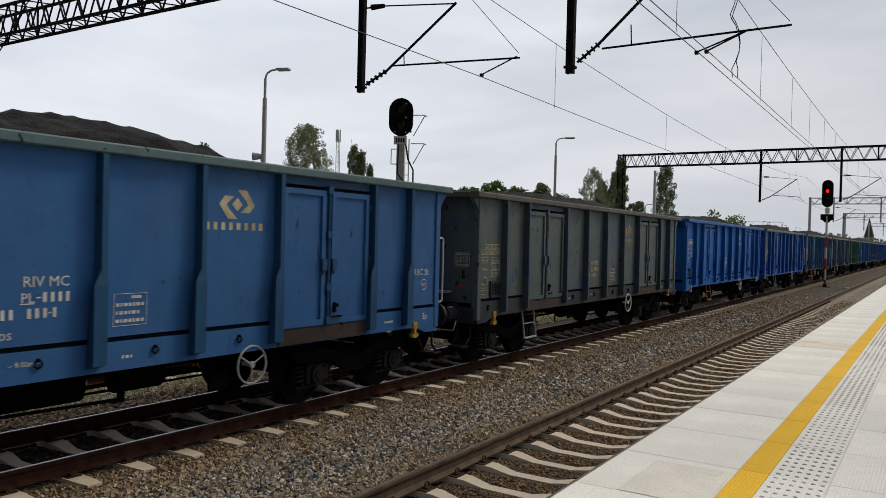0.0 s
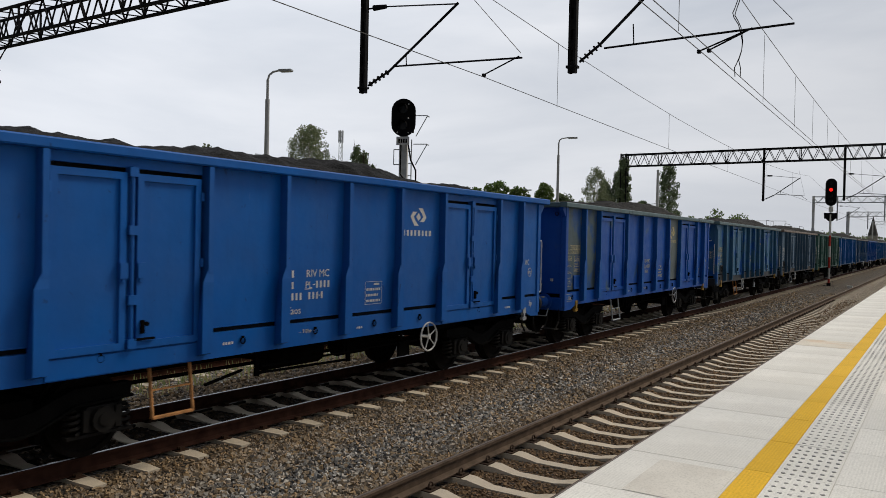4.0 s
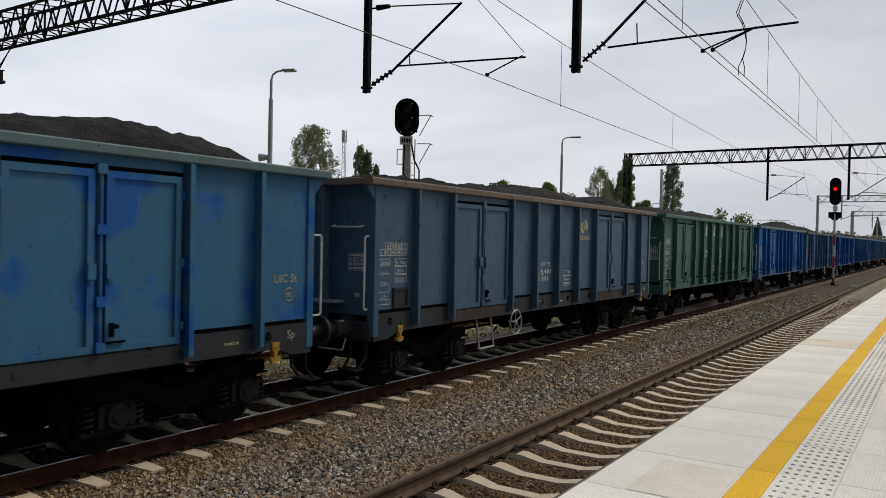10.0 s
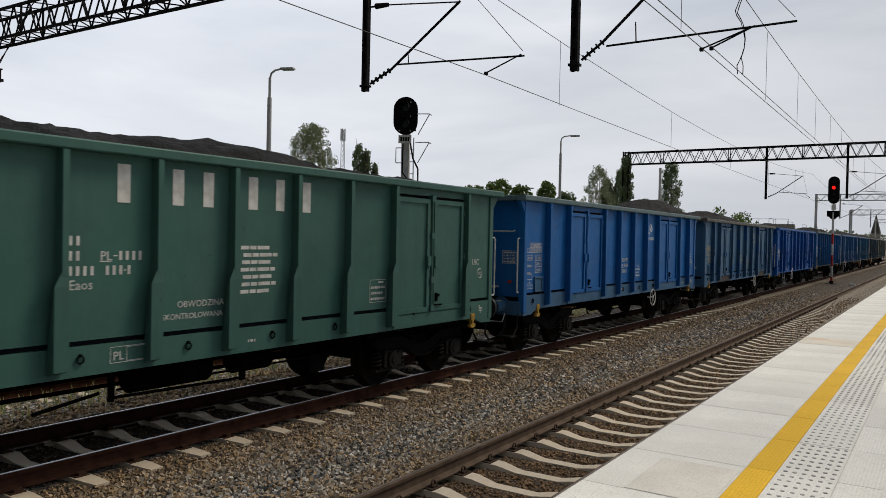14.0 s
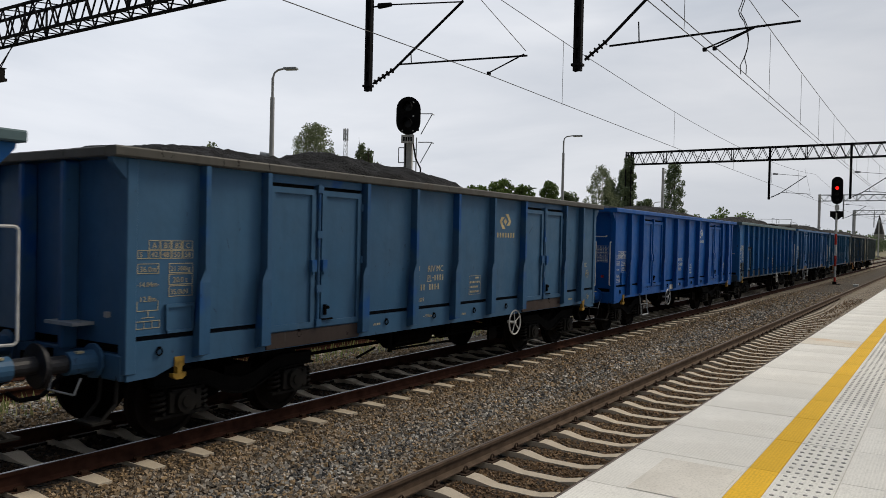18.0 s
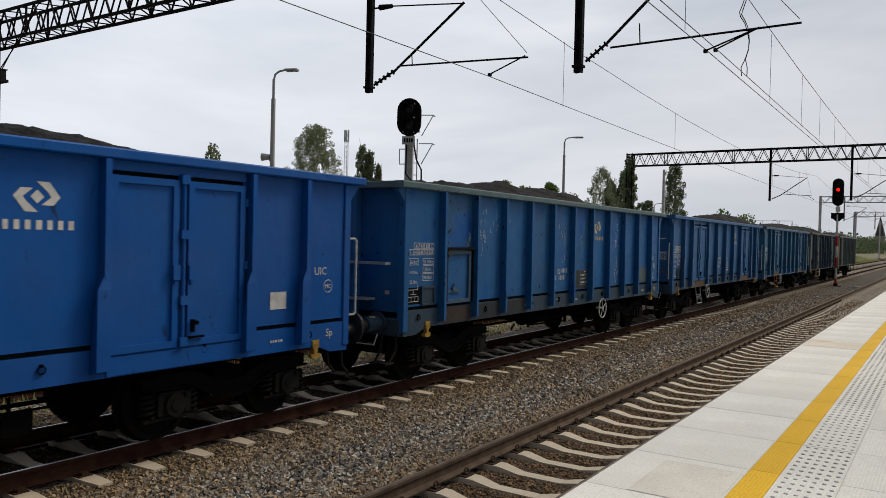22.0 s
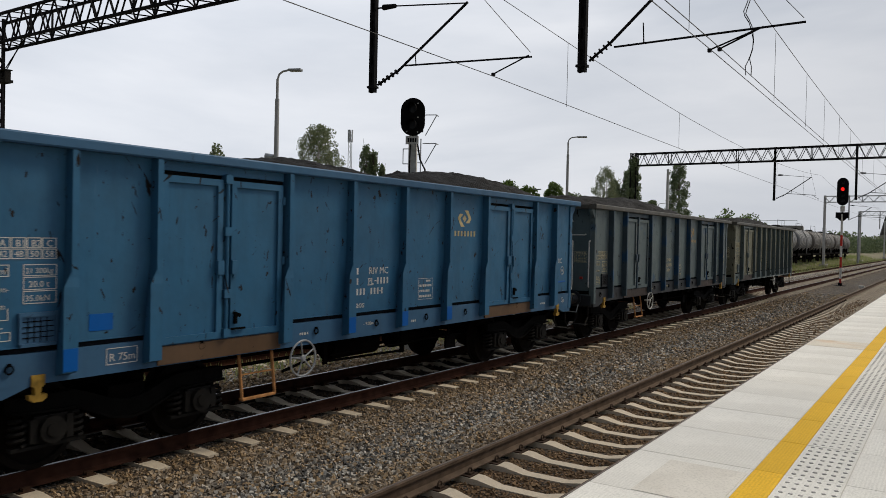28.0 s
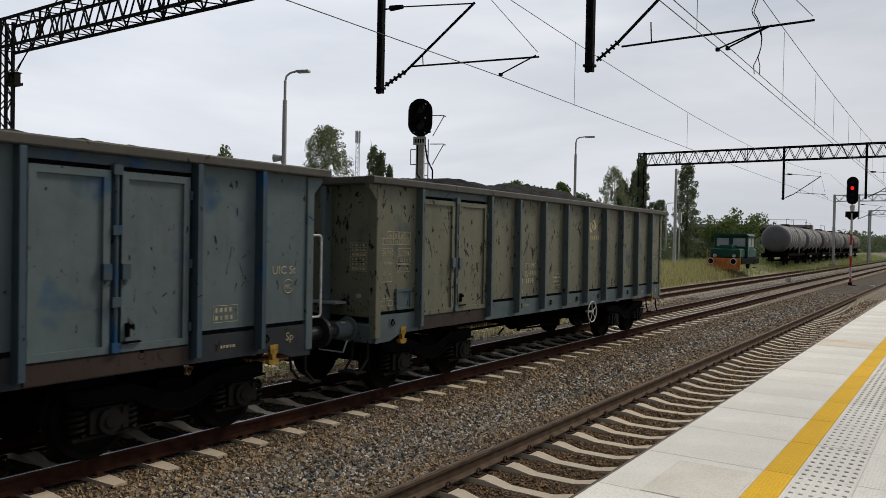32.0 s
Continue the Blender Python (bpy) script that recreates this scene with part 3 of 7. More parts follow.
def text_part(words, size, material, parent, at, label=""):
    """Stencilled words as a thin mesh that lies on the near side."""
    me = MESHES.get(("text", words, size))
    if me is None:
        cu = bpy.data.curves.new("stencil", "FONT")
        cu.body, cu.size, cu.extrude, cu.align_x = words, size, 0.001, "LEFT"
        cu.resolution_u = 2
        ob = bpy.data.objects.new("stencil", cu)
        me = bpy.data.meshes.new_from_object(ob)
        bpy.data.objects.remove(ob)
        MESHES[("text", words, size)] = me
    if not me.materials:
        me.materials.append(material)
    o = new("stencil", me)
    o.material_slots[0].link = "OBJECT"
    o.material_slots[0].material = material
    o.parent, o.matrix_basis = parent, at
    if label:
        o["label"] = label
    return o


def on_side(y, z, out=0.004):
    """A pose on the near side wall, reading along the train."""
    return pose(SIDE + out, y, z, 90, 0, 90)


def bars(bm, rows, h, w_gap=0.02):
    """Rows of plain bars: (y, z, [widths])."""
    for y, z, widths in rows:
        for w in widths:
            box(bm, 0, y, z, 0.002, y + w, z + h)
            y += w + w_gap


def outline(bm, y0, z0, y1, z1, t=0.008):
    box(bm, 0, y0, z0, 0.002, y1, z0 + t)
    box(bm, 0, y0, z1 - t, 0.002, y1, z1)
    box(bm, 0, y0, z0 + t, 0.002, y0 + t, z1 - t)
    box(bm, 0, y1 - t, z0 + t, 0.002, y1, z1 - t)


GRID = [BODY / 12 * i for i in range(13)]
LAYOUT = {  # the stakes between the corner posts, and the double doors
    "five": ([1.0, 1.95, 3.9, 5.15, 6.4, 7.65, 8.9, 10.85, 11.8], [(1.95, 3.9), (8.9, 10.85)]),
    "twelve": ([GRID[i] for i in (1, 2, 4, 5, 6, 7, 8, 10, 11)], [(GRID[2], GRID[4]), (GRID[8], GRID[10])]),
    "green": ([GRID[i] for i in (1, 3, 4, 5, 6, 7, 8, 9, 11)], [(GRID[1], GRID[3]), (GRID[9], GRID[11])]),
    "hatch": ([GRID[i] for i in range(1, 12)], []),
    "single": ([GRID[i] for i in (1, 3, 4, 5, 6, 7, 8, 9, 10, 11)], [(GRID[1], GRID[3])]),
}


def stake_mesh(shoulder):
    """A side stake: a deep flange, on most wagons with a broad boxed foot below a sloping shoulder."""
    def solid(bm, prof, y0, y1, y2=None):
        r0 = [bm.verts.new((SIDE - 0.005 + u, y0 if y2 is None or z < 1.95 else y2, z)) for u, z in prof]
        r1 = [bm.verts.new((SIDE - 0.005 + u, y1, z)) for u, z in prof]
        n = len(prof)
        for i in range(n):
            j = (i + 1) % n
            bm.faces.new((r0[i], r0[j], r1[j], r1[i]))
        bm.faces.new(r0[::-1])
        bm.faces.new(r1)

    def build(bm):
        if shoulder:
            solid(bm, [(0.0, 1.98), (0.138, 1.98), (0.132, 2.10), (0.126, 3.20), (0.0, 3.205)], -0.022, 0.045)
            solid(bm, [(0.0, 1.02), (0.145, 1.06), (0.145, 1.88), (0.130, 2.03), (0.0, 2.03)], -0.105, 0.047, -0.022)
        else:
            solid(bm, [(0.0, 1.02), (0.145, 1.05), (0.145, 1.40), (0.132, 3.20), (0.0, 3.205)], -0.028, 0.036)
    return build


def leaf_mesh(w):
    def build(bm):
        z0, z1, x = 1.205, 3.05, SIDE
        box(bm, x - 0.02, 0.0, z0, x + 0.026, w, z1)
        f = 0.075
        for a in ((0, z0, w, z0 + f), (0, z1 - f, w, z1), (0, z0 + f, f, z1 - f), (w - f, z0 + f, w, z1 - f)):
            box(bm, x + 0.022, a[0], a[1], x + 0.058, a[2], a[3])
    return build


def axle_mesh(bm):
    tube(bm, (-1.05, 0, 0), (1.05, 0, 0), 0.08, 12)


def wheel_mesh(bm):
    """A railway wheel turned about x: flange, worn tread, rim, dished web and hub."""
    prof = [(-0.10, 0.08), (-0.10, 0.49), (-0.068, 0.49), (-0.060, 0.465), (0.065, 0.455), (0.066, 0.40), (0.030, 0.385), (0.020, 0.20), (0.09, 0.16), (0.10, 0.08)]
    n = 28
    rows = [[bm.verts.new((x, r * math.cos(k * math.tau / n), r * math.sin(k * math.tau / n))) for k in range(n)] for x, r in prof]
    for a, b in zip(rows, rows[1:] + rows[:1]):
        for k in range(n):
            bm.faces.new((a[k], a[(k + 1) % n], b[(k + 1) % n], b[k]))


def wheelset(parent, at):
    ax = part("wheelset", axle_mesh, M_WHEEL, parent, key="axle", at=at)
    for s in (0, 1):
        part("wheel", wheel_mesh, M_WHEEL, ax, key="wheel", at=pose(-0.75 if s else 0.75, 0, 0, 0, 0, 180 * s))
    return ax


def bogie_side(bm):
    """A welded bogie side: fish-bellied beam with horns over the axle boxes."""
    x0, x1 = 0.94, 1.06
    top = [(-1.28, 0.80), (-0.62, 0.80), (-0.42, 0.73), (-0.2, 0.64), (0.0, 0.605), (0.2, 0.64), (0.42, 0.73), (0.62, 0.80), (1.28, 0.80)]
    low = [(1.28, 0.66), (0.62, 0.635), (0.42, 0.545), (0.2, 0.45), (0.0, 0.42), (-0.2, 0.45), (-0.42, 0.545), (-0.62, 0.635), (-1.28, 0.66)]
    pts = top + low
    a = [bm.verts.new((x0, y, z)) for y, z in pts]
    b = [bm.verts.new((x1, y, z)) for y, z in pts]
    for i in range(len(pts)):
        j = (i + 1) % len(pts)
        bm.faces.new((a[i], a[j], b[j], b[i]))
    bm.faces.new(a[::-1])
    bm.faces.new(b)
    for (ya, za), (yb, zb) in zip(low, low[1:]):
        lip = [bm.verts.new((x, y, z + o)) for o in (-0.018, 0.006) for x, y, z in ((x0, ya, za), (x1 + 0.05, ya, za), (x1 + 0.05, yb, zb), (x0, yb, zb))]
        for f in ((0, 1, 2, 3), (7, 6, 5, 4), (0, 4, 5, 1), (1, 5, 6, 2), (2, 6, 7, 3), (3, 7, 4, 0)):
            bm.faces.new([lip[i] for i in f])
    for y in (-0.9, 0.9):
        for s in (-0.22, 0.22):
            box(bm, 0.95, y + s - 0.03, 0.30, 1.05, y + s + 0.03, 0.66)


def axlebox_mesh(bm):
    box(bm, 0.95, -0.17, 0.33, 1.10, 0.17, 0.60)
    box(bm, 1.0, -0.38, 0.285, 1.09, 0.38, 0.318)
    box(bm, 1.09, -0.22, 0.35, 1.13, -0.15, 0.58)
    box(bm, 1.09, 0.15, 0.35, 1.13, 0.22, 0.58)
    tube(bm, (1.08, 0, 0.46), (1.16, 0, 0.46), 0.135, 14)
    tube(bm, (1.15, 0, 0.46), (1.175, 0, 0.46), 0.07, 10)


def spring_mesh(bm):
    """One coil spring: a rod wound upwards."""
    pts = [(0.075 * math.cos(a), 0.075 * math.sin(a), 0.0071 * i) for i, a in enumerate(math.tau * i / 9 for i in range(37))]
    rows = []
    for i, q in enumerate(pts):
        out = Vector((q[0], q[1], 0)).normalized()
        rows.append([bm.verts.new(Vector(q) + out * 0.021 * math.cos(k * math.tau / 4) + Vector((0, 0, 0.021 * math.sin(k * math.tau / 4)))) for k in range(4)])
    for a, b in zip(rows, rows[1:]):
        for k in range(4):
            bm.faces.new((a[k], a[(k + 1) % 4], b[(k + 1) % 4], b[k]))


def bolster_mesh(bm):
    box(bm, -1.0, -0.22, 0.48, 1.0, 0.22, 0.76)
    for y in (-1.22, 1.22):
        box(bm, -0.95, y - 0.05, 0.62, 0.95, y + 0.05, 0.74)
    for y in (-0.40, 0.40):
        tube(bm, (-0.9, y, 0.42), (0.9, y, 0.42), 0.045, 8)
        for s in (-0.75, 0.75):
            box(bm, s - 0.05, y - 0.05, 0.24, s + 0.05, y + 0.05, 0.62)


def buffer_head_mesh(bm):
    tube(bm, (0, -0.28, 0), (0, -0.56, 0), 0.095, 16)
    tube(bm, (0, -0.56, 0), (0, -0.60, 0), 0.225, 24, 0.215)


def end_table(bm, x, z, w, h):
    """A ruled stencil on the end wall, with rows of short bars."""
    n = round(h / 0.065)
    for i in range(n + 1):
        box(bm, x, -0.004, z + h * i / n - 0.003, x + w, 0.0, z + h * i / n + 0.003)
    for u in (0.0, w):
        box(bm, x + u - 0.003, -0.0045, z, x + u + 0.003, -0.0005, z + h)
    for i in range(n):
        u = 0.03
        for q in (0.05, 0.07, 0.04, 0.06):
            box(bm, x + u, -0.004, z + h * i / n + 0.018, x + u + q - 0.012 * (i % 3), 0.0, z + h * (i + 1) / n - 0.018)
            u += q + 0.015


def buffer_mesh(bm):
    tube(bm, (0, 0.02, 0), (0, -0.30, 0), 0.125, 16)
    tube(bm, (0, 0.03, 0), (0, 0.0, 0), 0.19, 12)


def tank_buffer_mesh(bm):
    tube(bm, (0, 0.02, 0), (0, -0.30, 0), 0.125, 16)
    tube(bm, (0, -0.28, 0), (0, -0.56, 0), 0.095, 16)
    tube(bm, (0, 0.03, 0), (0, 0.0, 0), 0.19, 12)
    tube(bm, (0, -0.56, 0), (0, -0.60, 0), 0.225, 24, 0.215)


def handwheel_mesh(bm, spokes=5):
    ring(bm, (0, 0, 0), 0.235, 0.014, "x", 28, 6)
    tube(bm, (-0.16, 0, 0), (0.02, 0, 0), 0.028, 8)
    for k in range(spokes):
        a = k * math.tau / spokes + 0.5
        tube(bm, (0.0, 0, 0), (0.0, 0.235 * math.cos(a), 0.235 * math.sin(a)), 0.010, 6)
    ring(bm, (0.005, 0, 0), 0.035, 0.012, "x", 12, 5)


def hook_mesh(bm):
    """A forged rope hook: a neck that swells into two short horns."""
    pts = [(-0.065, 0.13), (0.065, 0.13), (0.065, 0.03), (0.032, 0.01), (0.026, -0.06), (0.085, -0.055), (0.085, -0.095), (0.04, -0.125), (-0.04, -0.125), (-0.085, -0.095), (-0.085, -0.055), (-0.026, -0.06), (-0.032, 0.01), (-0.065, 0.03)]
    a = [bm.verts.new((0.02, y, z)) for y, z in pts]
    b = [bm.verts.new((0.085, y, z)) for y, z in pts]
    for i in range(len(pts)):
        j = (i + 1) % len(pts)
        bm.faces.new((a[i], a[j], b[j], b[i]))
    bm.faces.new(a[::-1])
    bm.faces.new(b)


def step_frame(bm):
    pipe(bm, [(1.22, -0.27, 1.0), (1.30, -0.27, 0.40), (1.30, 0.27, 0.40), (1.22, 0.27, 1.0)], 0.02, 6)
    box(bm, 1.25, -0.27, 0.388, 1.32, 0.27, 0.408)
    box(bm, 1.24, -0.27, 0.69, 1.27, 0.27, 0.705)


def rail_loop(points, r=0.016):
    return lambda bm: pipe(bm, points, r, 6)


def coal_mesh(seed, humps):
    def build(bm):
        rnd = random.Random(seed)
        nx, ny = 26, 120
        grid = []
        for j in range(ny + 1):
            y = INSET + 0.06 + (BODY - 2 * INSET - 0.12) * j / ny
            row = []
            for i in range(nx + 1):
                x = -1.29 + 2.58 * i / nx
                z = 3.02
                for c, h, s in humps:
                    d = math.hypot((y - c) / (s * 1.2), x / 1.05)
                    z = max(z, 3.02 + (3.35 + (h - 3.335) * 0.86 - 3.02) * (1.0 - (d / 1.62) ** 2)) if d < 1.62 else z
                z += 0.06 * noise.noise((x * 1.3 + seed * 7, y * 1.3, 0.3)) + 0.05 * noise.noise((x * 4, y * 4, seed)) + 0.03 * noise.noise((x * 9, y * 9, seed)) + rnd.uniform(-0.02, 0.02)
                if i in (0, nx):
                    z = min(z, 3.16)
                row.append(bm.verts.new((x, y, z)))
            grid.append(row)
        for j in range(ny):
            for i in range(nx):
                bm.faces.new((grid[j][i], grid[j][i + 1], grid[j + 1][i + 1], grid[j + 1][i]))
        low = [[bm.verts.new((sx * 1.29, y, 2.2)) for sx in (-1, 1)] for y in (INSET + 0.06, BODY - INSET - 0.06)]
        bm.faces.new((low[0][0], low[0][1], low[1][1], low[1][0]))
        bm.faces.new([r[0] for r in grid] + [low[1][0], low[0][0]])
        bm.faces.new([r[-1] for r in grid] + [low[1][1], low[0][1]])
        bm.faces.new(grid[0] + [low[0][1], low[0][0]])
        bm.faces.new(grid[-1] + [low[1][1], low[1][0]])
    return build


TRAIN, AXLES, TRAIN_NO = [], [], [0]
RAILED = (0, 4, 5, 6, 7, 9, 11, 12, 13)  # wagons with handrails on the leading end
TABLED = (1, 4, 5, 6, 7, 9, 11, 12, 13, 14)
SIGNED = {4: (0.66, M_WHITE), 5: (-0.02, M_ORANGE), 9: (0.0, M_SIGNY), 11: (0.78, M_SIGNY), 12: (0.80, M_SIGNY), 13: (0.72, M_WHITE)}
# soot and the shade of the recesses together in one near-black colour
M_SEAM = plain("shaded_sooty_seam", (0.010, 0.012, 0.016), 0.85, 0.0, 0.4, 5.0, 0.002, 0.06)
SHOULDERED = (0, 2, 3, 6, 8, 9, 11, 12)  # wagons whose stakes have a broad boxed foot
SAG = {8: -0.025, 9: -0.045}  # how far the springs of the heaviest wagons have settled


def wagon(spec):
    kind, paint, stake_paint, sill_paint, rail_paint = spec["kind"], spec["paint"], spec["stakes"], spec["sill"], spec["rail"]
    mark = spec.get("mark", M_WHITE)
    stakes, doors = LAYOUT[kind]
    k = len(TRAIN)
    car = thing("coal_wagon", pose(X_TRAIN, -1.85 + 14.04 * k, 0), spec["label"], "freight wagon", "coal train")
    p = lambda name, build, mat, key, at=None, label="", parent=None, **m: part(name, build, mat, parent or car, label, key, at, **m)
    flip = pose(0, 0, 0, 0, 0, 180)
    turned = lambda y: pose(0, y, 0, 0, 0, 180)

    # shell
    edges = [INSET] + stakes + [BODY - INSET]
    for i, (a, b) in enumerate(zip(edges, edges[1:])):
        # panels behind the doors get the seam colour, recess shade painted in
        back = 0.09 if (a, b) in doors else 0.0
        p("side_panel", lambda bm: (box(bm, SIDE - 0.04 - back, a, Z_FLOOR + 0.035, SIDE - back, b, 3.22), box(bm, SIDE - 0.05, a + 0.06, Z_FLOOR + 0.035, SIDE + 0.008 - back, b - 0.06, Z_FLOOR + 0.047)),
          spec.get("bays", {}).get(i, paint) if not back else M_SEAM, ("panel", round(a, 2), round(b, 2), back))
    p("side_wall", lambda bm: box(bm, SIDE - 0.04, INSET, Z_FLOOR, SIDE, BODY - INSET, 3.2), paint, "far_side", turned(BODY))
    def sill(bm):
        a, b = INSET, BODY - INSET
        box(bm, SIDE - 0.12, a, Z_SILL, SIDE + 0.018, b, Z_FLOOR - 0.02)
        # deeper plates at the corners, cut away aslant
        for e, d in ((a, 1), (b, -1)):
            plate = [(e, Z_SILL), (e, 0.86), (e + d * 0.34, 0.87), (e + d * 0.62, Z_SILL)]
            near, far = [[bm.verts.new((x, y, z)) for y, z in plate] for x in (SIDE + 0.016, SIDE - 0.03)]
            bm.faces.new(near)
            bm.faces.new(far[::-1])
            for i in range(4):
                bm.faces.new((near[i], far[i], far[(i + 1) % 4], near[(i + 1) % 4]))
    p("side_sill", sill, sill_paint, "sill")
    # dark strip that paints the shadow under the panel lip
    p("floor_seam", lambda bm: box(bm, SIDE - 0.11, INSET, Z_FLOOR - 0.02, SIDE - 0.045, BODY - INSET, Z_FLOOR + 0.034), M_SEAM, "floor_seam", label="recessed strip below the side panels, near black for the lip's shade")
    p("side_sill", sill, sill_paint, "sill", turned(BODY))
    railp = [(SIDE - 0.06, 3.205), (SIDE + 0.12, 3.205), (SIDE + 0.132, 3.22), (SIDE + 0.132, 3.298), (SIDE + 0.118, Z_TOP), (SIDE - 0.04, Z_TOP), (SIDE - 0.06, 3.298)]
    p("top_rail", lambda bm: sweep(bm, railp, -LIP, BODY + LIP), rail_paint, "top_rail")
    p("top_rail", lambda bm: sweep(bm, railp, -LIP, BODY + LIP), rail_paint, "top_rail", turned(BODY))
    for e in (0, 1):
        at = (turned(BODY) if e else Matrix()) @ Matrix.Translation((0, INSET, 0))
        p("end_wall", lambda bm: box(bm, -SIDE + 0.042, 0, 1.12, SIDE - 0.042, 0.04, 3.205), paint, "end_wall", at)
        p("end_rail", lambda bm: box(bm, -SIDE + 0.062, -LIP - INSET, 3.206, SIDE - 0.062, 0.03, Z_TOP - 0.003), rail_paint, "end_rail", at, bevel=0.012)
        for x in (-0.42, 0.42):
            p("end_stake", lambda bm, x=x: box(bm, x - 0.05, -0.19, 1.14, x + 0.05, 0.0, 3.205), stake_paint, ("end_stake", x), at, bevel=0.02)
        p("headstock", lambda bm: box(bm, -1.30, -0.04, 0.86, 1.30, 0.16, 1.14), sill_paint, "headstock", at, bevel=0.015)
        for s in (-1, 1):
            p("corner_post", lambda bm, s=s: box(bm, min(s * (SIDE - 0.10), s * (SIDE + 0.03)), -0.03, 0.93, max(s * (SIDE - 0.10), s * (SIDE + 0.03)), 0.10, 3.205), paint, ("corner", s), at, bevel=0.01)
            p("corner_gusset", lambda bm, s=s: sweep(bm, [(-0.20, 3.203), (-0.19, 3.15), (-0.03, 2.98), (-0.03, 3.203)], s * 1.26, s * 1.35, "x"), paint, ("gusset", s), at)
            b = p("buffer", buffer_mesh, sill_paint, "buffer_case", at @ Matrix.Translation((0.875 * s, -0.03 - INSET, 1.05)), label="buffer case painted like the sill")
            p("buffer_head", buffer_head_mesh, M_BUFFER, "buffer_head", parent=b)
            p("buffer_mark", lambda bm, s=s: box(bm, s * 0.06 - 0.03, -0.22, 0.105, s * 0.06 + 0.03, -0.14, 0.127), M_CREAM, ("buffer_mark", s), parent=b)
            reach = 0.27 if e else 0.15
            if e or k in RAILED:
                p("corner_handrail", rail_loop([(s * 1.24, 0, 2.44), (s * 1.27, -reach + 0.03, 2.44), (s * 1.27, -reach, 2.41), (s * 1.27, -reach, 1.37), (s * 1.27, -reach + 0.03, 1.34), (s * 1.22, -0.0, 1.34)], 0.016), M_WHITE, ("crail", s, e), at)
            if e or k in RAILED:
                p("end_handrail", rail_loop([(s * 0.56, 0, 2.60), (s * 0.56, -0.09, 2.58), (s * 1.12, -0.09, 2.58), (s * 1.12, 0, 2.60)], 0.014), M_WHITE, ("erail", s), at)
            p("corner_step", lambda bm, s=s: (box(bm, min(s * 0.92, s * 1.26), -0.32, 0.44, max(s * 0.92, s * 1.26), -0.10, 0.465),
                                              pipe(bm, [(s * 0.95, -0.02, 0.95), (s * 0.95, -0.06, 0.62), (s * 0.95, -0.22, 0.45)], 0.02), pipe(bm, [(s * 1.23, -0.02, 0.95), (s * 1.23, -0.04, 0.62), (s * 1.23, -0.22, 0.45)], 0.02)), M_UNDERRUST, ("cstep", s), at)
            p("towing_hook", hook_mesh, M_HOOK if k != 2 else M_GALV, "hook", at @ (pose(SIDE - 0.05, 0.655, 0.93) if s > 0 else pose(-SIDE + 0.05, 0.655, 0.93, 0, 0, 180)))
        p("draw_hook", lambda bm: (box(bm, -0.05, -0.36, 0.98, 0.05, 0, 1.10), box(bm, -0.09, -0.62, 0.88, -0.04, -0.30, 0.98), box(bm, 0.04, -0.62, 0.88, 0.09, -0.30, 0.98),
                                   tube(bm, (-0.13, -0.42, 0.93), (0.13, -0.42, 0.93), 0.035, 8)), M_UNDER, "draw_hook", at)
        p("air_hose", rail_loop([(0.32, 0.0, 0.92), (0.34, -0.14, 0.80), (0.30, -0.32, 0.62), (0.22, -0.52, 0.60), (0.16, -0.62, 0.70)], 0.026), M_BLACK, "hose", at)
        p("lamp_bracket", lambda bm: box(bm, 1.0, -0.045, 1.52, 1.06, 0.0, 1.58), M_RED if k not in (3, 4, 5, 8, 10, 12, 14) else M_POLE, "bracket", at, label="small red bracket" if k not in (3, 4, 5, 8, 10, 12, 14) else "small grey bracket")
        p("foot_plate", lambda bm: box(bm, 0.24, -0.26, 1.42, 0.78, -0.01, 1.455), M_GALV, "foot_plate", at)
        if not e:
            if k in TABLED:
                tall = 0.42 if k in (6, 9, 14) else 0.26
                p("data_table", lambda bm: (end_table(bm, 0.84, 1.92, 0.32, tall)), mark, ("data_table", tall), at)["kind"] = "stuff"
            if k in SIGNED:
                xs, paper = SIGNED[k]
                p("warning_sign", sweep_tri, paper, "warning_sign", at @ Matrix.Translation((xs - 0.80, 0, -0.08)), label="small triangular warning sign")
                p("sign_bar", lambda bm: box(bm, 0.79, -0.016, 3.01, 0.81, -0.012, 3.08), M_BLACK, "sign_bar", at @ Matrix.Translation((xs - 0.80, 0, -0.08)))
            if k == 6:
                p("round_sign", lambda bm: tube(bm, (0.12, -0.012, 2.60), (0.12, 0.001, 2.60), 0.10, 18), M_ORANGE, "round_sign", at, label="orange round notice sign")
            if k in (2, 3):
                for x in (0.62, 1.12):
                    p("lifting_ring", lambda bm: ring(bm, (0, -0.02, 0), 0.04, 0.010, "y", 12, 5), M_UNDERRUST, "lifting_ring", at @ Matrix.Translation((x, 0, 3.06)))
        p("step_loop", rail_loop([(0.62, -0.30 - INSET, 0.93), (0.64, -0.36 - INSET, 0.76), (1.10, -0.36 - INSET, 0.76), (1.12, -0.30 - INSET, 0.93)], 0.011), M_GALV, "step_loop", at)
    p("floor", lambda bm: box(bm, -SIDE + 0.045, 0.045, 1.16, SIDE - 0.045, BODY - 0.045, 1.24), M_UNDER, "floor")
    # stakes and doors
    for s in stakes:
        p("stake", stake_mesh(k in SHOULDERED), stake_paint, ("stake", k in SHOULDERED), pose(0, s, 0))
        p("stake", stake_mesh(False), stake_paint, ("stake", False), turned(s))
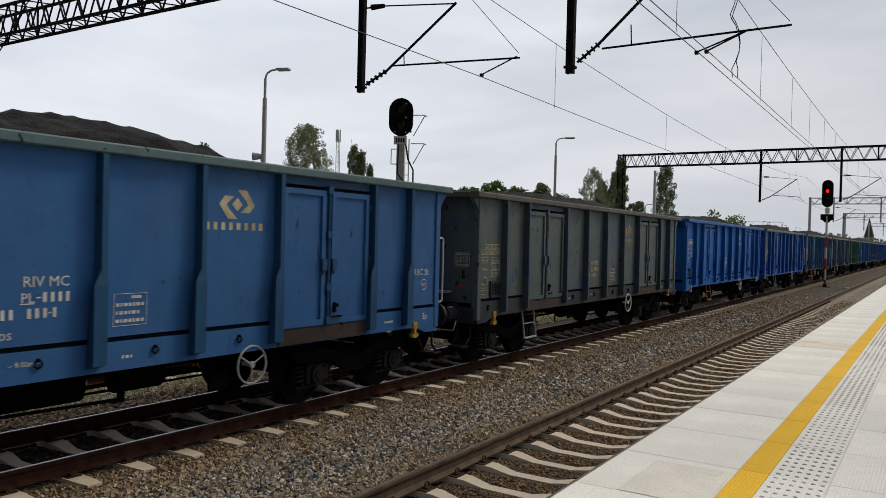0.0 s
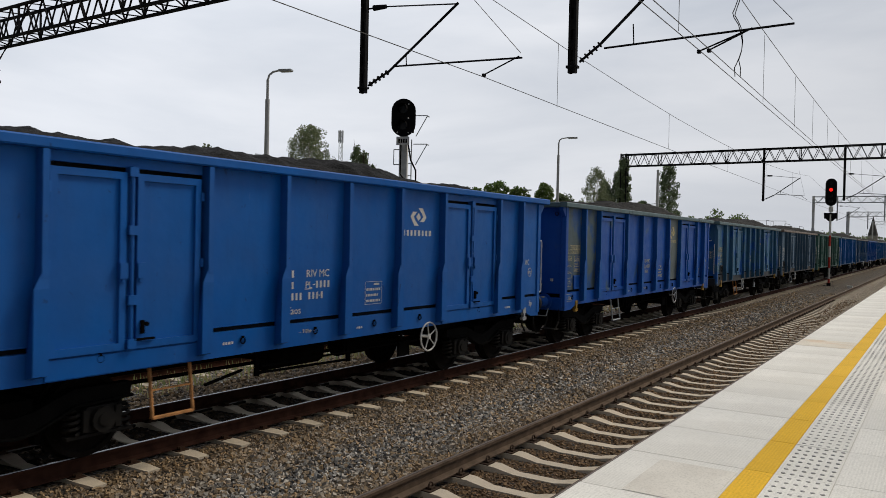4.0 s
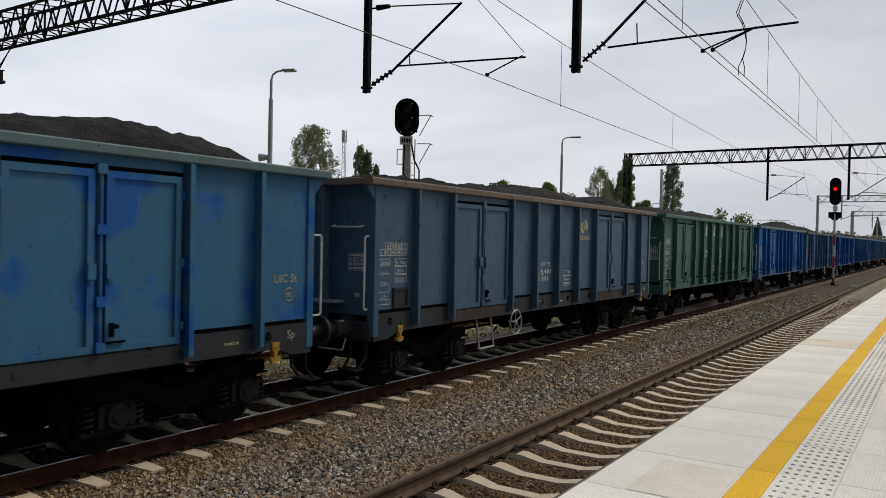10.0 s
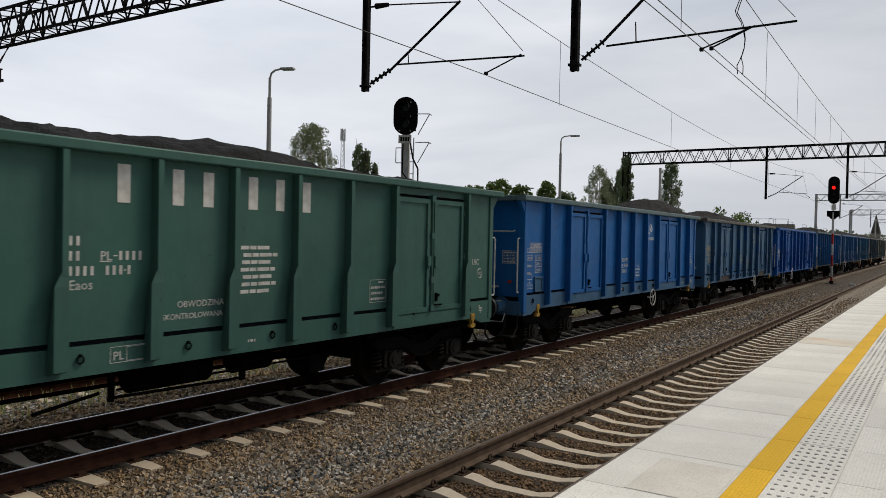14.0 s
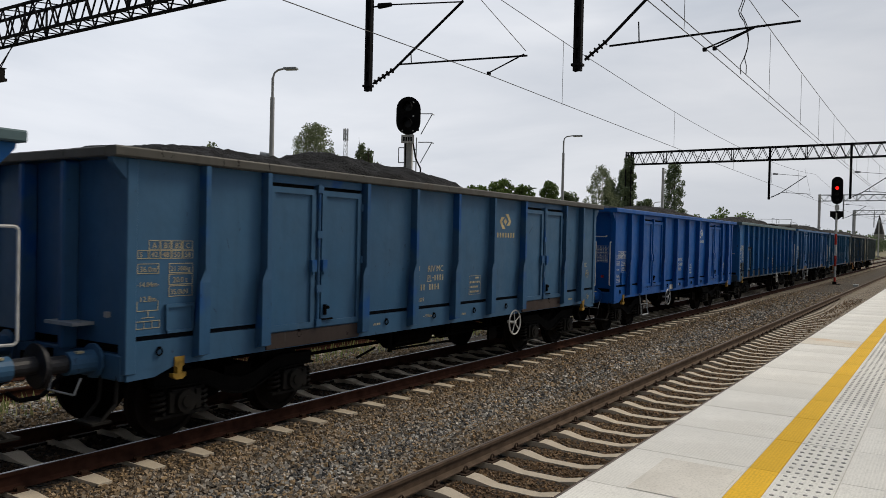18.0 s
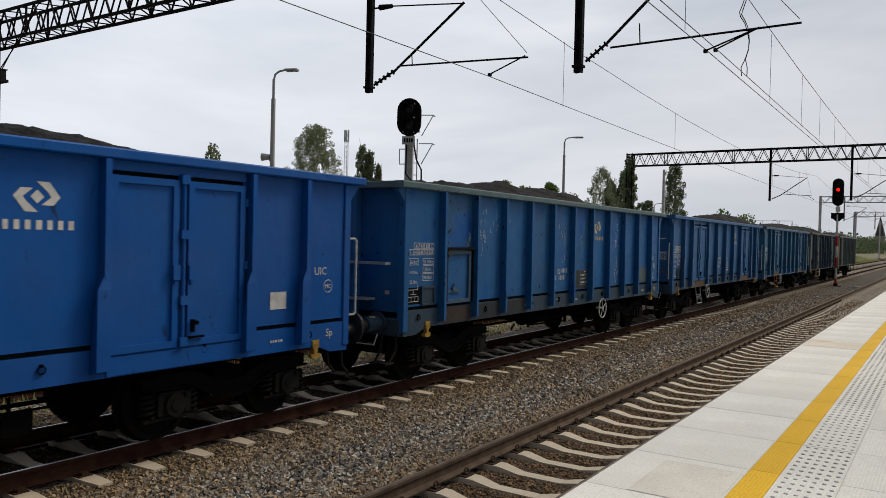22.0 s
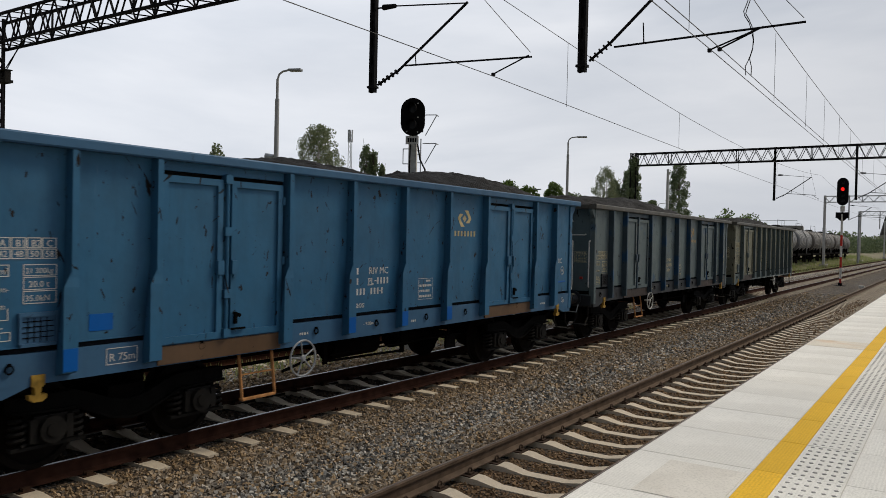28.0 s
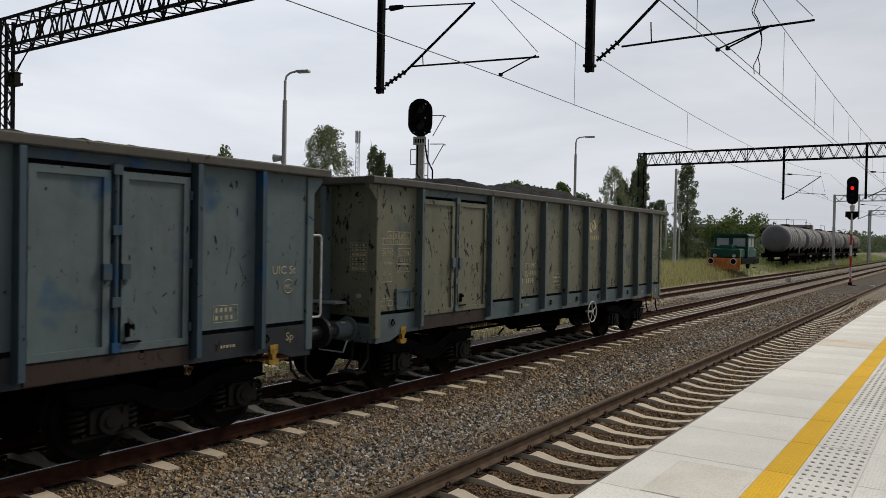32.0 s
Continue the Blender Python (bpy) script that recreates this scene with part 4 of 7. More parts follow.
    for a, b in doors:
        w = (b - a - 0.30) / 2
        for i, y in enumerate((a + 0.085, b - 0.085 - w)):
            d = p("door_leaf", leaf_mesh(w), spec.get("door", paint), ("leaf", round(w, 3)), pose(0, y, 0))
            for z in (1.40, 2.10, 2.85):
                p("hinge", lambda bm: (box(bm, SIDE + 0.01, -0.05, -0.045, SIDE + 0.055, 0.03, 0.045), tube(bm, (SIDE + 0.062, -0.01, -0.05), (SIDE + 0.062, -0.01, 0.05), 0.018, 6)), stake_paint, "hinge",
                  pose(0, 0 if i == 0 else w + 0.02, z), parent=d)
            p("latch", lambda bm: (box(bm, SIDE + 0.03, -0.045, -0.10, SIDE + 0.09, 0.045, 0.06), box(bm, SIDE + 0.05, -0.02, -0.14, SIDE + 0.08, 0.02, -0.08)), stake_paint, "latch",
              pose(0, w - 0.04 if i == 0 else 0.04, 2.05), parent=d)
        m = (a + b) / 2
        p("lock_rod", lambda bm: (tube(bm, (SIDE + 0.055, 0, 1.20), (SIDE + 0.055, 0, 3.12), 0.024, 8), box(bm, SIDE - 0.02, -0.035, 1.31, SIDE + 0.02, 0.035, 3.1),
                                  [box(bm, SIDE + 0.01, -0.05, z - 0.05, SIDE + 0.09, 0.05, z + 0.05) for z in (1.26, 1.72, 2.45, 3.06)]), stake_paint, "lock_rod", pose(0, m, 0))
        p("lock_lever", lambda bm: (box(bm, SIDE + 0.03, 0.11, 1.36, SIDE + 0.09, 0.15, 1.50), tube(bm, (SIDE + 0.065, 0.18, 1.46), (SIDE + 0.095, 0.18, 1.46), 0.024, 8), box(bm, SIDE + 0.06, 0.03, 1.29, SIDE + 0.09, 0.28, 1.312)), M_UNDER, "lock_lever", pose(0, m, 0))
        p("door_sill", lambda bm, a=a, b=b: box(bm, SIDE + 0.02, a + 0.07, 0.985, SIDE + 0.042, b - 0.07, 1.185), P_OCHRESILL if k in (11, 12) else P_RUSTSILL if k in (0, 1, 5, 8, 13, 14) else sill_paint, ("door_sill", round(a, 2), round(b, 2)), None)
        p("door_header", lambda bm, a=a, b=b: box(bm, SIDE - 0.03, a + 0.05, 3.10, SIDE + 0.03, b - 0.05, 3.204), stake_paint, ("door_head", round(a, 2), round(b, 2)), None)
    if kind == "hatch":
        d = p("hatch_door", lambda bm: box(bm, SIDE, 0.14, 1.36, SIDE + 0.018, 0.92, 2.22), paint, "hatch_door", pose(0, GRID[1], 0))
        p("hatch_frame", lambda bm: [box(bm, SIDE + 0.002, a[0], a[1], SIDE + 0.055, a[2], a[3]) for a in ((0.12, 1.32, 0.95, 1.385), (0.12, 2.16, 0.95, 2.225), (0.12, 1.385, 0.19, 2.16), (0.88, 1.385, 0.95, 2.16))], P_DARKSLATE, "hatch_frame", parent=d)
        p("hatch_pivot", lambda bm: (tube(bm, (SIDE + 0.05, 0.155, 1.34), (SIDE + 0.05, 0.155, 2.24), 0.032, 8), tube(bm, (SIDE + 0.05, 0.19, 2.19), (SIDE + 0.10, 0.19, 2.19), 0.07, 12)), P_SOOTY, "hatch_pivot", parent=d)
        p("hatch_hood", lambda bm: (box(bm, SIDE, 0.06, 2.235, SIDE + 0.11, 1.0, 2.28), box(bm, SIDE, 0.965, 1.32, SIDE + 0.075, 1.0, 2.235)), M_BLACK, "hatch_hood", parent=d)
        p("hatch_latch", lambda bm: (box(bm, SIDE + 0.018, 0.20, 1.50, SIDE + 0.04, 0.62, 1.555), box(bm, SIDE + 0.03, 0.36, 1.53, SIDE + 0.06, 0.48, 1.60), box(bm, SIDE + 0.03, 0.41, 1.60, SIDE + 0.05, 0.43, 1.66)), P_DARKSLATE, "hatch_latch", parent=d)
        p("end_shelf", lambda bm: box(bm, -1.2, -0.24, 2.0, 1.2, -0.115, 2.04), M_GALV, "end_shelf")
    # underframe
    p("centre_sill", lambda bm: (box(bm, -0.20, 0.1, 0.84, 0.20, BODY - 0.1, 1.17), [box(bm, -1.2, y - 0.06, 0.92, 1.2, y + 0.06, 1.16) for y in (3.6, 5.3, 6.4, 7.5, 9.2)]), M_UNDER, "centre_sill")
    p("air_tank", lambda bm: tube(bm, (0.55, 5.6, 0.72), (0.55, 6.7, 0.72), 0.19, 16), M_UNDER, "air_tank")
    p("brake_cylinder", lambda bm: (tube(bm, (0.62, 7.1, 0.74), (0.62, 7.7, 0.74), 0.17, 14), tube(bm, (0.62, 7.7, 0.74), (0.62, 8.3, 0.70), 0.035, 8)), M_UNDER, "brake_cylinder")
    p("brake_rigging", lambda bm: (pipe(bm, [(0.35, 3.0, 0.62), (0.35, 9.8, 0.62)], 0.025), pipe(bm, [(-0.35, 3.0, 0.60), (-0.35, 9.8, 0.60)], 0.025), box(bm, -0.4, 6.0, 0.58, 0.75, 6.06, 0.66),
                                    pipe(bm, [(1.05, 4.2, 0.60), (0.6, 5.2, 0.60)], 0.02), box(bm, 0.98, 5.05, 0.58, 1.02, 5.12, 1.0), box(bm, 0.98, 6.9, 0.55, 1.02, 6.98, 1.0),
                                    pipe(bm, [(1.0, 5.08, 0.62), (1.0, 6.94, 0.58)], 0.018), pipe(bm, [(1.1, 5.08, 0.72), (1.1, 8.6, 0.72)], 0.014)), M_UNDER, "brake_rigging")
    p("load_plate", lambda bm: (box(bm, 1.10, 7.95, 0.62, 1.14, 8.25, 0.86), box(bm, 1.12, 8.0, 0.84, 1.14, 8.04, 1.0)), M_GALV if k == 4 else M_UNDER, "load_plate", pose(0, 0.1, -0.12))
    if spec["wheel"] > 0:
        p("brake_wheel", lambda bm: handwheel_mesh(bm, 3 if k < 2 else 5), M_WHITE if spec.get("white_wheel") else M_GALV, ("handwheel", k < 2), pose(SIDE + 0.02, spec["wheel"], 0.80))
    if spec.get("steps", True):
        p("step_frame", step_frame, spec.get("step", M_GALV), "step_frame", pose(0, {1: 2.42, 9: 2.66, 11: 3.42, 13: 3.42}.get(k, 3.55), 0))
    hatch = p("label_holder", lambda bm: box(bm, SIDE, 0.56, 1.36, SIDE + 0.015, 0.88, 1.62), sill_paint, "corner_hatch")
    p("holder_frame", lambda bm: [box(bm, SIDE + 0.004, a, b, SIDE + 0.035, c, d) for a, b, c, d in ((0.53, 1.61, 0.91, 1.65), (0.55, 1.33, 0.89, 1.36), (0.535, 1.36, 0.56, 1.61), (0.88, 1.36, 0.905, 1.61))], sill_paint, "holder_frame", parent=hatch)
    if k in (1, 4, 12, 13):
        p("holder_grid", lambda bm: ([box(bm, SIDE + 0.015, 0.57, 1.41 + 0.05 * i, SIDE + 0.022, 0.87, 1.418 + 0.05 * i) for i in range(4)], [box(bm, SIDE + 0.016, 0.62 + 0.06 * i, 1.37, SIDE + 0.021, 0.627 + 0.06 * i, 1.60) for i in range(4)]), M_UNDER, "holder_grid", parent=hatch)["kind"] = "stuff"
    for y in (0.45, 2.6, 4.5, 5.8, 7.1, 8.3, 10.2, 11.95):
        p("tie_ring", lambda bm: (ring(bm, (0, 0, 0), 0.038, 0.009, "x", 12, 5), box(bm, -0.02, -0.014, 0.028, 0.012, 0.014, 0.056)), M_UNDER, "tie_ring", pose(SIDE + 0.035, y, 1.14))
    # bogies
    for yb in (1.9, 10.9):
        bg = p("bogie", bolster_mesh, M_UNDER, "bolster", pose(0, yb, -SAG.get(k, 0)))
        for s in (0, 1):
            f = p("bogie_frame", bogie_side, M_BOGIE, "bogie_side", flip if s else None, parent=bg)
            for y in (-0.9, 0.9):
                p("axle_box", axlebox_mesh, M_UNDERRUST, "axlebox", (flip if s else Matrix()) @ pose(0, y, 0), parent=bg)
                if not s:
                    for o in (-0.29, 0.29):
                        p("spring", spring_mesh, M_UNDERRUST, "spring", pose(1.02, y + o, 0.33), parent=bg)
        for y in (-0.9, 0.9):
            ax = wheelset(car, pose(0, yb + y, 0.46 - SAG.get(k, 0)))
            AXLES.append((ax, yb + y, 0.46 - SAG.get(k, 0)))
    TRAIN_NO[0] = k
    markings(car, spec, mark, stakes)
    load = one("coal_load", coal_mesh(k + 1, spec["coal"]), M_COAL, pose(X_TRAIN, -1.85 + 14.04 * k, 0), "heaps of fine black coal filling the open wagon", "coal", "coal loads", smooth=True)
    TRAIN.append((car, load))


def sweep_tri(bm):
    a = [bm.verts.new((0.80 + x, y, 2.98 + z)) for y in (-0.012, 0.002) for x, z in ((-0.08, 0.0), (0.08, 0.0), (0.0, 0.14))]
    bm.faces.new(a[:3])
    bm.faces.new(a[3:][::-1])
    for i in range(3):
        j = (i + 1) % 3
        bm.faces.new((a[i], a[j], a[3 + j], a[3 + i]))


def emblem(bm):
    """The operator's mark as a plain shape: two bent bands round a small lozenge."""
    band = [(-0.005, 0.135), (0.085, 0.135), (0.165, 0.0), (0.115, -0.075), (0.03, -0.075), (0.10, 0.0), (0.075, 0.045)]
    for s in (1, -1):
        bm.faces.new([bm.verts.new((0, s * y, s * z)) for y, z in band])
    bm.faces.new([bm.verts.new((0, y, z)) for y, z in ((-0.048, 0.0), (0.0, -0.062), (0.048, 0.0), (0.0, 0.062))])


def green_tables(car, p, mark):
    """Load table, volume, weight and length stencils in one column at the leading corner."""
    p("load_table", lambda bm: ([outline(bm, 0.10 + 0.125 * i, 0.10, 0.219 + 0.125 * i, 0.20) for i in range(4)], [outline(bm, -0.02 + 0.122 * i, 0.0, 0.096 + 0.122 * i, 0.095) for i in range(5)]), mark, "green_load_table", pose(SIDE + 0.003, 0.20, 2.37))
    for i, word in enumerate(("A", "B\u2081", "B\u2082", "C")):
        text_part(word, 0.085, mark, car, on_side(0.33 + 0.125 * i, 2.49))
    for i, word in enumerate(("S", "43", "49", "51", "51")):
        text_part(word, 0.08, mark, car, on_side(0.205 + 0.122 * i, 2.39))
    p("weight_frames", lambda bm: (outline(bm, 0, 0.0, 0.135, 0.105), outline(bm, 0.14, 0.0, 0.29, 0.105), outline(bm, 0, 0.11, 0.135, 0.21), outline(bm, 0.14, 0.11, 0.29, 0.21), outline(bm, 0, -0.19, 0.30, -0.08),
                                   outline(bm, 0.335, 0.0, 0.56, 0.105), box(bm, 0, 0.40, 0.20, 0.002, 0.645, 0.208), box(bm, 0, 0.637, 0.10, 0.002, 0.645, 0.20),
                                   box(bm, 0, 0.50, -0.18, 0.002, 0.506, -0.04), box(bm, 0, 0.69, -0.18, 0.002, 0.696, -0.04), box(bm, 0, 0.506, -0.115, 0.002, 0.69, -0.109)), mark, "weight_frames", pose(SIDE + 0.003, 0.19, 2.07))
    def slants(bm):
        for a, b in (((0.335, 0.105), (0.40, 0.205)), ((0.56, 0.105), (0.64, 0.205)), ((0.56, 0.0), (0.645, 0.10)), ((0.0, -0.305), (0.04, -0.255)), ((0.0, -0.305), (0.04, -0.355)), ((0.30, -0.305), (0.26, -0.255)), ((0.30, -0.305), (0.26, -0.355)), ((0.04, -0.255), (0.26, -0.255)), ((0.04, -0.355), (0.26, -0.355))):
            tube(bm, (0.0, *a), (0.0, *b), 0.0035, 4)
    p("stencil_slants", slants, mark, "stencil_slants", pose(SIDE + 0.003, 0.19, 2.07))
    for word, size, y, z in (("90", 0.095, 0.21, 2.085), ("59t", 0.09, 0.345, 2.085), ("C", 0.09, 0.38, 2.19), ("73.0m\u00b3", 0.08, 0.54, 2.09), ("20300kg", 0.082, 0.205, 1.90), ("12.8m", 0.075, 0.72, 1.97),
                             ("36.0m\u00b2", 0.085, 0.235, 1.735), ("|-14.04m-|", 0.083, 0.18, 1.60), ("Wa\u017cny dnia", 0.062, 0.20, 1.335), ("21.07.20", 0.095, 0.20, 1.225)):
        text_part(word, size, mark, car, on_side(y, z, 0.022 if z < 1.28 else 0.004))


def markings(car, spec, mark, stakes):
    def p(name, build, mat, key, at=None, label=""):
        o = part(name, build, mat, car, label, key, at)
        o["kind"] = "stuff"
        return o
    logo = spec.get("logo")
    if logo:
        y, mat = logo
        big = 1.4 if TRAIN_NO[0] in (0, 3) else 1.12
        part("emblem", emblem, mat, car, "", "emblem", pose(SIDE + 0.004, y, 2.78) @ Matrix.Diagonal((1, big * 1.22, big * 0.95, 1)))
        p("name_stencil", lambda bm: bars(bm, [(-0.42, 0, [0.05, 0.046, 0.05, 0.05, 0.056, 0.05, 0.05, 0.056])], 0.09, 0.054), mat, "name_stencil", pose(SIDE + 0.003, y, 2.47) @ Matrix.Diagonal((1, 1.14 if TRAIN_NO[0] in (0, 3, 13) else 1.0, 1, 1)))
    y = spec["number"]
    up = 0.44 if spec.get("letters") else 0.0
    if TRAIN_NO[0] not in (6, 10):
        text_part("RIV MC", 0.145, mark, car, on_side(y + 0.35, 1.877))
    digits = lambda n: [0.034] * n
    p("number_stencil", lambda bm: bars(bm, [(0.0, 0.30, digits(2)), (0.0, 0.15, digits(2)), (0.0, 0.0, digits(4)), (0.40, 0.0, digits(3)), (0.65, 0.0, digits(1)), (0.55, 0.15, digits(4))], 0.095, 0.043), mark, "number_stencil", pose(SIDE + 0.003, y, 1.577 + up * 0.9))
    p("number_dashes", lambda bm: (box(bm, 0, 0.605, 0.04, 0.002, 0.635, 0.052), box(bm, 0, 0.33, 0.135, 0.002, 0.465, 0.145), box(bm, 0, 0.485, 0.19, 0.002, 0.53, 0.203)), mark, "number_dashes", pose(SIDE + 0.003, y, 1.577 + up * 0.9))
    text_part("PL", 0.135, mark, car, on_side(y + 0.335, 1.727 + up * 0.9))
    text_part("Eaos", 0.14, mark, car, on_side(y, 1.394 + up))
    drop = 0.12 if TRAIN_NO[0] in (0, 3, 4, 5, 8) else 0.0
    text_part("UIC St" if TRAIN_NO[0] in (0, 3, 4, 11, 13) else "UIC", 0.15, mark, car, on_side(12.05 if stakes[-1] < 11.9 else 11.98, 1.94 - drop))
    part("approval_ring", lambda bm: ring(bm, (0, 0, 0), 0.085, 0.006, "x", 20, 4), mark, car, "", "approval_ring", pose(SIDE + 0.003, 12.33, 1.78 - drop))
    text_part("MC", 0.085, mark, car, on_side(12.265, 1.75 - drop))
    if TRAIN_NO[0] != 6:
        text_part("\u2013 9.00m \u2013", 0.075, mark, car, on_side(y + 0.22, 1.13, 0.022))
    text_part("Sp", 0.15, mark, car, on_side(12.28, 1.09, 0.022))
    p("inspection_box", lambda bm: (outline(bm, 0, 0, 0.40, 0.34, 0.005), [bars(bm, [(0.03, 0.035 + 0.085 * i, [0.035, 0.02, 0.045, 0.03, 0.02, 0.045, 0.03][i % 2:])], 0.036, 0.018) for i in range(3)], box(bm, 0, 0.21, 0.285, 0.002, 0.33, 0.315)), mark, "inspection_box", pose(SIDE + 0.003, spec.get("box", 8.0), 1.43))
    if TRAIN_NO[0] in (3, 10, 13):
        p("repair_stencil", lambda bm: (outline(bm, 0, 0, 0.36, 0.20, 0.006), bars(bm, [(0.03, 0.12, [0.03, 0.035, 0.03, 0.035]), (0.03, 0.03, [0.035, 0.03, 0.05, 0.03])], 0.05, 0.035)), mark, "repair_stencil", pose(SIDE + 0.003, 11.95 if TRAIN_NO[0] == 10 else 11.15, 1.40))
    # load table and figures at the leading corner
    y0, z0 = 0.18, spec.get("table_z", {9: 2.0, 13: 2.0, 14: 2.32}.get(TRAIN_NO[0], 2.15))
    if spec.get("letters"):
        green_tables(car, p, mark)
    else:
        p("load_table", lambda bm: ([outline(bm, 0.10 + 0.145 * i, 0.10, 0.10 + 0.145 * (i + 1) - 0.008, 0.20) for i in range(4)], [outline(bm, -0.04 + 0.145 * i, 0.0, -0.04 + 0.145 * (i + 1) - 0.008, 0.095) for i in range(5)]),
          mark, "load_table", pose(SIDE + 0.003, y0 + 0.04, z0))
        for i, word in enumerate(("A", "B1", "B2", "C")):
            text_part(word, 0.09, mark, car, on_side(y0 + 0.18 + 0.145 * i, z0 + 0.115))
        for i, word in enumerate(("S", "42", "48", "50", "58")):
            text_part(word, 0.085, mark, car, on_side(y0 + 0.025 + 0.145 * i, z0 + 0.018))
        p("data_frames", lambda bm: (outline(bm, 0, 0.0, 0.27, 0.11), outline(bm, 0.40, 0.0, 0.72, 0.11), outline(bm, 0.40, -0.13, 0.72, -0.008), outline(bm, 0.40, -0.26, 0.72, -0.138), box(bm, 0, 0.0, -0.40, 0.002, 0.008, -0.29), box(bm, 0, 0.26, -0.40, 0.002, 0.268, -0.29), box(bm, 0, 0.008, -0.40, 0.002, 0.26, -0.392)),
          mark, "data_frames", pose(SIDE + 0.003, y0, z0 - 0.16))
        text_part("36.0m\u00b2", 0.085, mark, car, on_side(y0 + 0.03, z0 - 0.14))
        text_part("21 300kg", 0.072, mark, car, on_side(y0 + 0.42, z0 - 0.135))
        text_part("20.0 t", 0.085, mark, car, on_side(y0 + 0.45, z0 - 0.265))
        text_part("35.0kN", 0.08, mark, car, on_side(y0 + 0.42, z0 - 0.395))
        text_part("-14.04m-", 0.075, mark, car, on_side(y0, z0 - 0.30))
        text_part("12.8m", 0.085, mark, car, on_side(y0 + 0.03, z0 - 0.46))
    if spec.get("blackbox"):
        part("black_field", lambda bm: box(bm, 0, 0, 0, 0.002, 0.40, 0.27), M_BLACK, car, "", "black_field", pose(SIDE + 0.001, 0.12, 1.36))
    p("axle_diagram", lambda bm: (outline(bm, 0, 0, 0.30, 0.085), box(bm, 0, 0.097, 0.008, 0.002, 0.103, 0.077), box(bm, 0, 0.197, 0.008, 0.002, 0.203, 0.077), box(bm, 0, 0.07, 0.115, 0.002, 0.23, 0.123), box(bm, 0, 0.146, 0.123, 0.002, 0.154, 0.185)),
      mark, "axle_diagram", pose(SIDE + 0.004, 0.20 if spec.get("letters") else 0.17, 1.42 if spec.get("letters") else 1.40))
    p("sill_stencil", lambda bm: bars(bm, [(4.2, 0.01, [0.02, 0.02, 0.035, 0.02]), (6.7, -0.01, [0.02, 0.04, 0.02]), (11.25, 0.0, [0.02, 0.02, 0.035, 0.02, 0.035])], 0.032), mark, "sill_stencil", pose(SIDE + 0.0205, 0, 1.10))
    if spec.get("radius"):
        words, yr, plate = spec["radius"]
        if plate:
            part("radius_plate", lambda bm: box(bm, 0, 0, 0, 0.003, 0.36, 0.17), plate, car, "", "radius_plate", pose(SIDE + 0.0185, yr - 0.03, 1.06))
        p("radius_frame", lambda bm: outline(bm, 0, 0, 0.36, 0.17), mark, "radius_frame", pose(SIDE + 0.022, yr - 0.03, 1.06))
        text_part(words, 0.115, mark, car, on_side(yr, 1.095, 0.025))
    for i, (yp, zp, w, h, mat, out) in enumerate(spec.get("patches", ())):
        part("paint_patch", lambda bm: box(bm, 0, 0, 0, 0.003, w, h), mat, car, "", ("patch", w, h), pose(SIDE + out, yp, zp))
    if spec.get("letters"):
        # the owner's big lettering as plain bars
        for yl in (4.90, 5.58, 6.00, 6.69, 7.15, 7.64):
            part("letter_bar", lambda bm: box(bm, 0, 0, 0, 0.002, 0.15, 0.40), mark, car, "", "letter_bar", pose(SIDE + 0.003, yl, 2.72))
        p("text_bars", lambda bm: bars(bm, [(0.02 * (i % 3), 0.09 * i, [0.13, 0.10, 0.2, 0.08][: 3 + i % 2]) for i in range(7)], 0.045), mark, "text_bars", pose(SIDE + 0.003, 6.58, 1.69))
        text_part("OBWODZINA", 0.105, mark, car, on_side(5.66, 1.58))
        text_part("SKONTROLOWANA", 0.092, mark, car, on_side(5.46, 1.45))
        text_part("PL", 0.13, mark, car, on_side(4.86, 1.09, 0.024))
        p("label_frame", lambda bm: (outline(bm, 0, 0, 0.44, 0.17, 0.006), outline(bm, 0.19, 0.01, 0.43, 0.16, 0.005)), mark, "label_frame", pose(SIDE + 0.021, 4.83, 1.06))
    if TRAIN_NO[0] == 13:
        part("rust_spot", lambda bm: bm.faces.new([bm.verts.new((0, (0.075 + 0.02 * math.sin(3 * a)) * math.cos(a), (0.17 + 0.03 * math.sin(2 * a)) * math.sin(a))) for a in (math.tau * i / 22 for i in range(22))]), M_RUSTSPOT, car, "brown rust spot", None, pose(SIDE + 0.003, 5.40, 2.36))
        def scratches(bm):
            r = random.Random(3)
            for yc, zc, n, lean, long in ((6.16, 2.22, 5, 0.12, 0.36), (6.78, 2.27, 4, 0.10, 0.30), (6.03, 2.76, 4, -0.10, 0.20), (8.1, 2.30, 4, 0.15, 0.28), (7.1, 2.16, 1, 0.25, 0.04), (3.6, 2.2, 3, -0.08, 0.2), (10.4, 2.3, 4, 0.12, 0.3)):
                for i in range(n):
                    y, z, h, w = yc + 0.05 * i - 0.025 * n + r.gauss(0, 0.012), zc + r.gauss(0, 0.05), long * r.uniform(0.6, 1.1), r.uniform(0.006, 0.014)
                    bm.faces.new([bm.verts.new((0, y + u, z + v)) for u, v in ((0, 0), (w, h * 0.1), (lean * h + w * 0.6, h), (lean * h, h * 0.96), (lean * h * 0.4 - w * 0.3, h * 0.45))])
        p("scratches", scratches, M_UNDERRUST, "scratches", pose(SIDE + 0.002, 0, 0), "dark scratches through the paint")
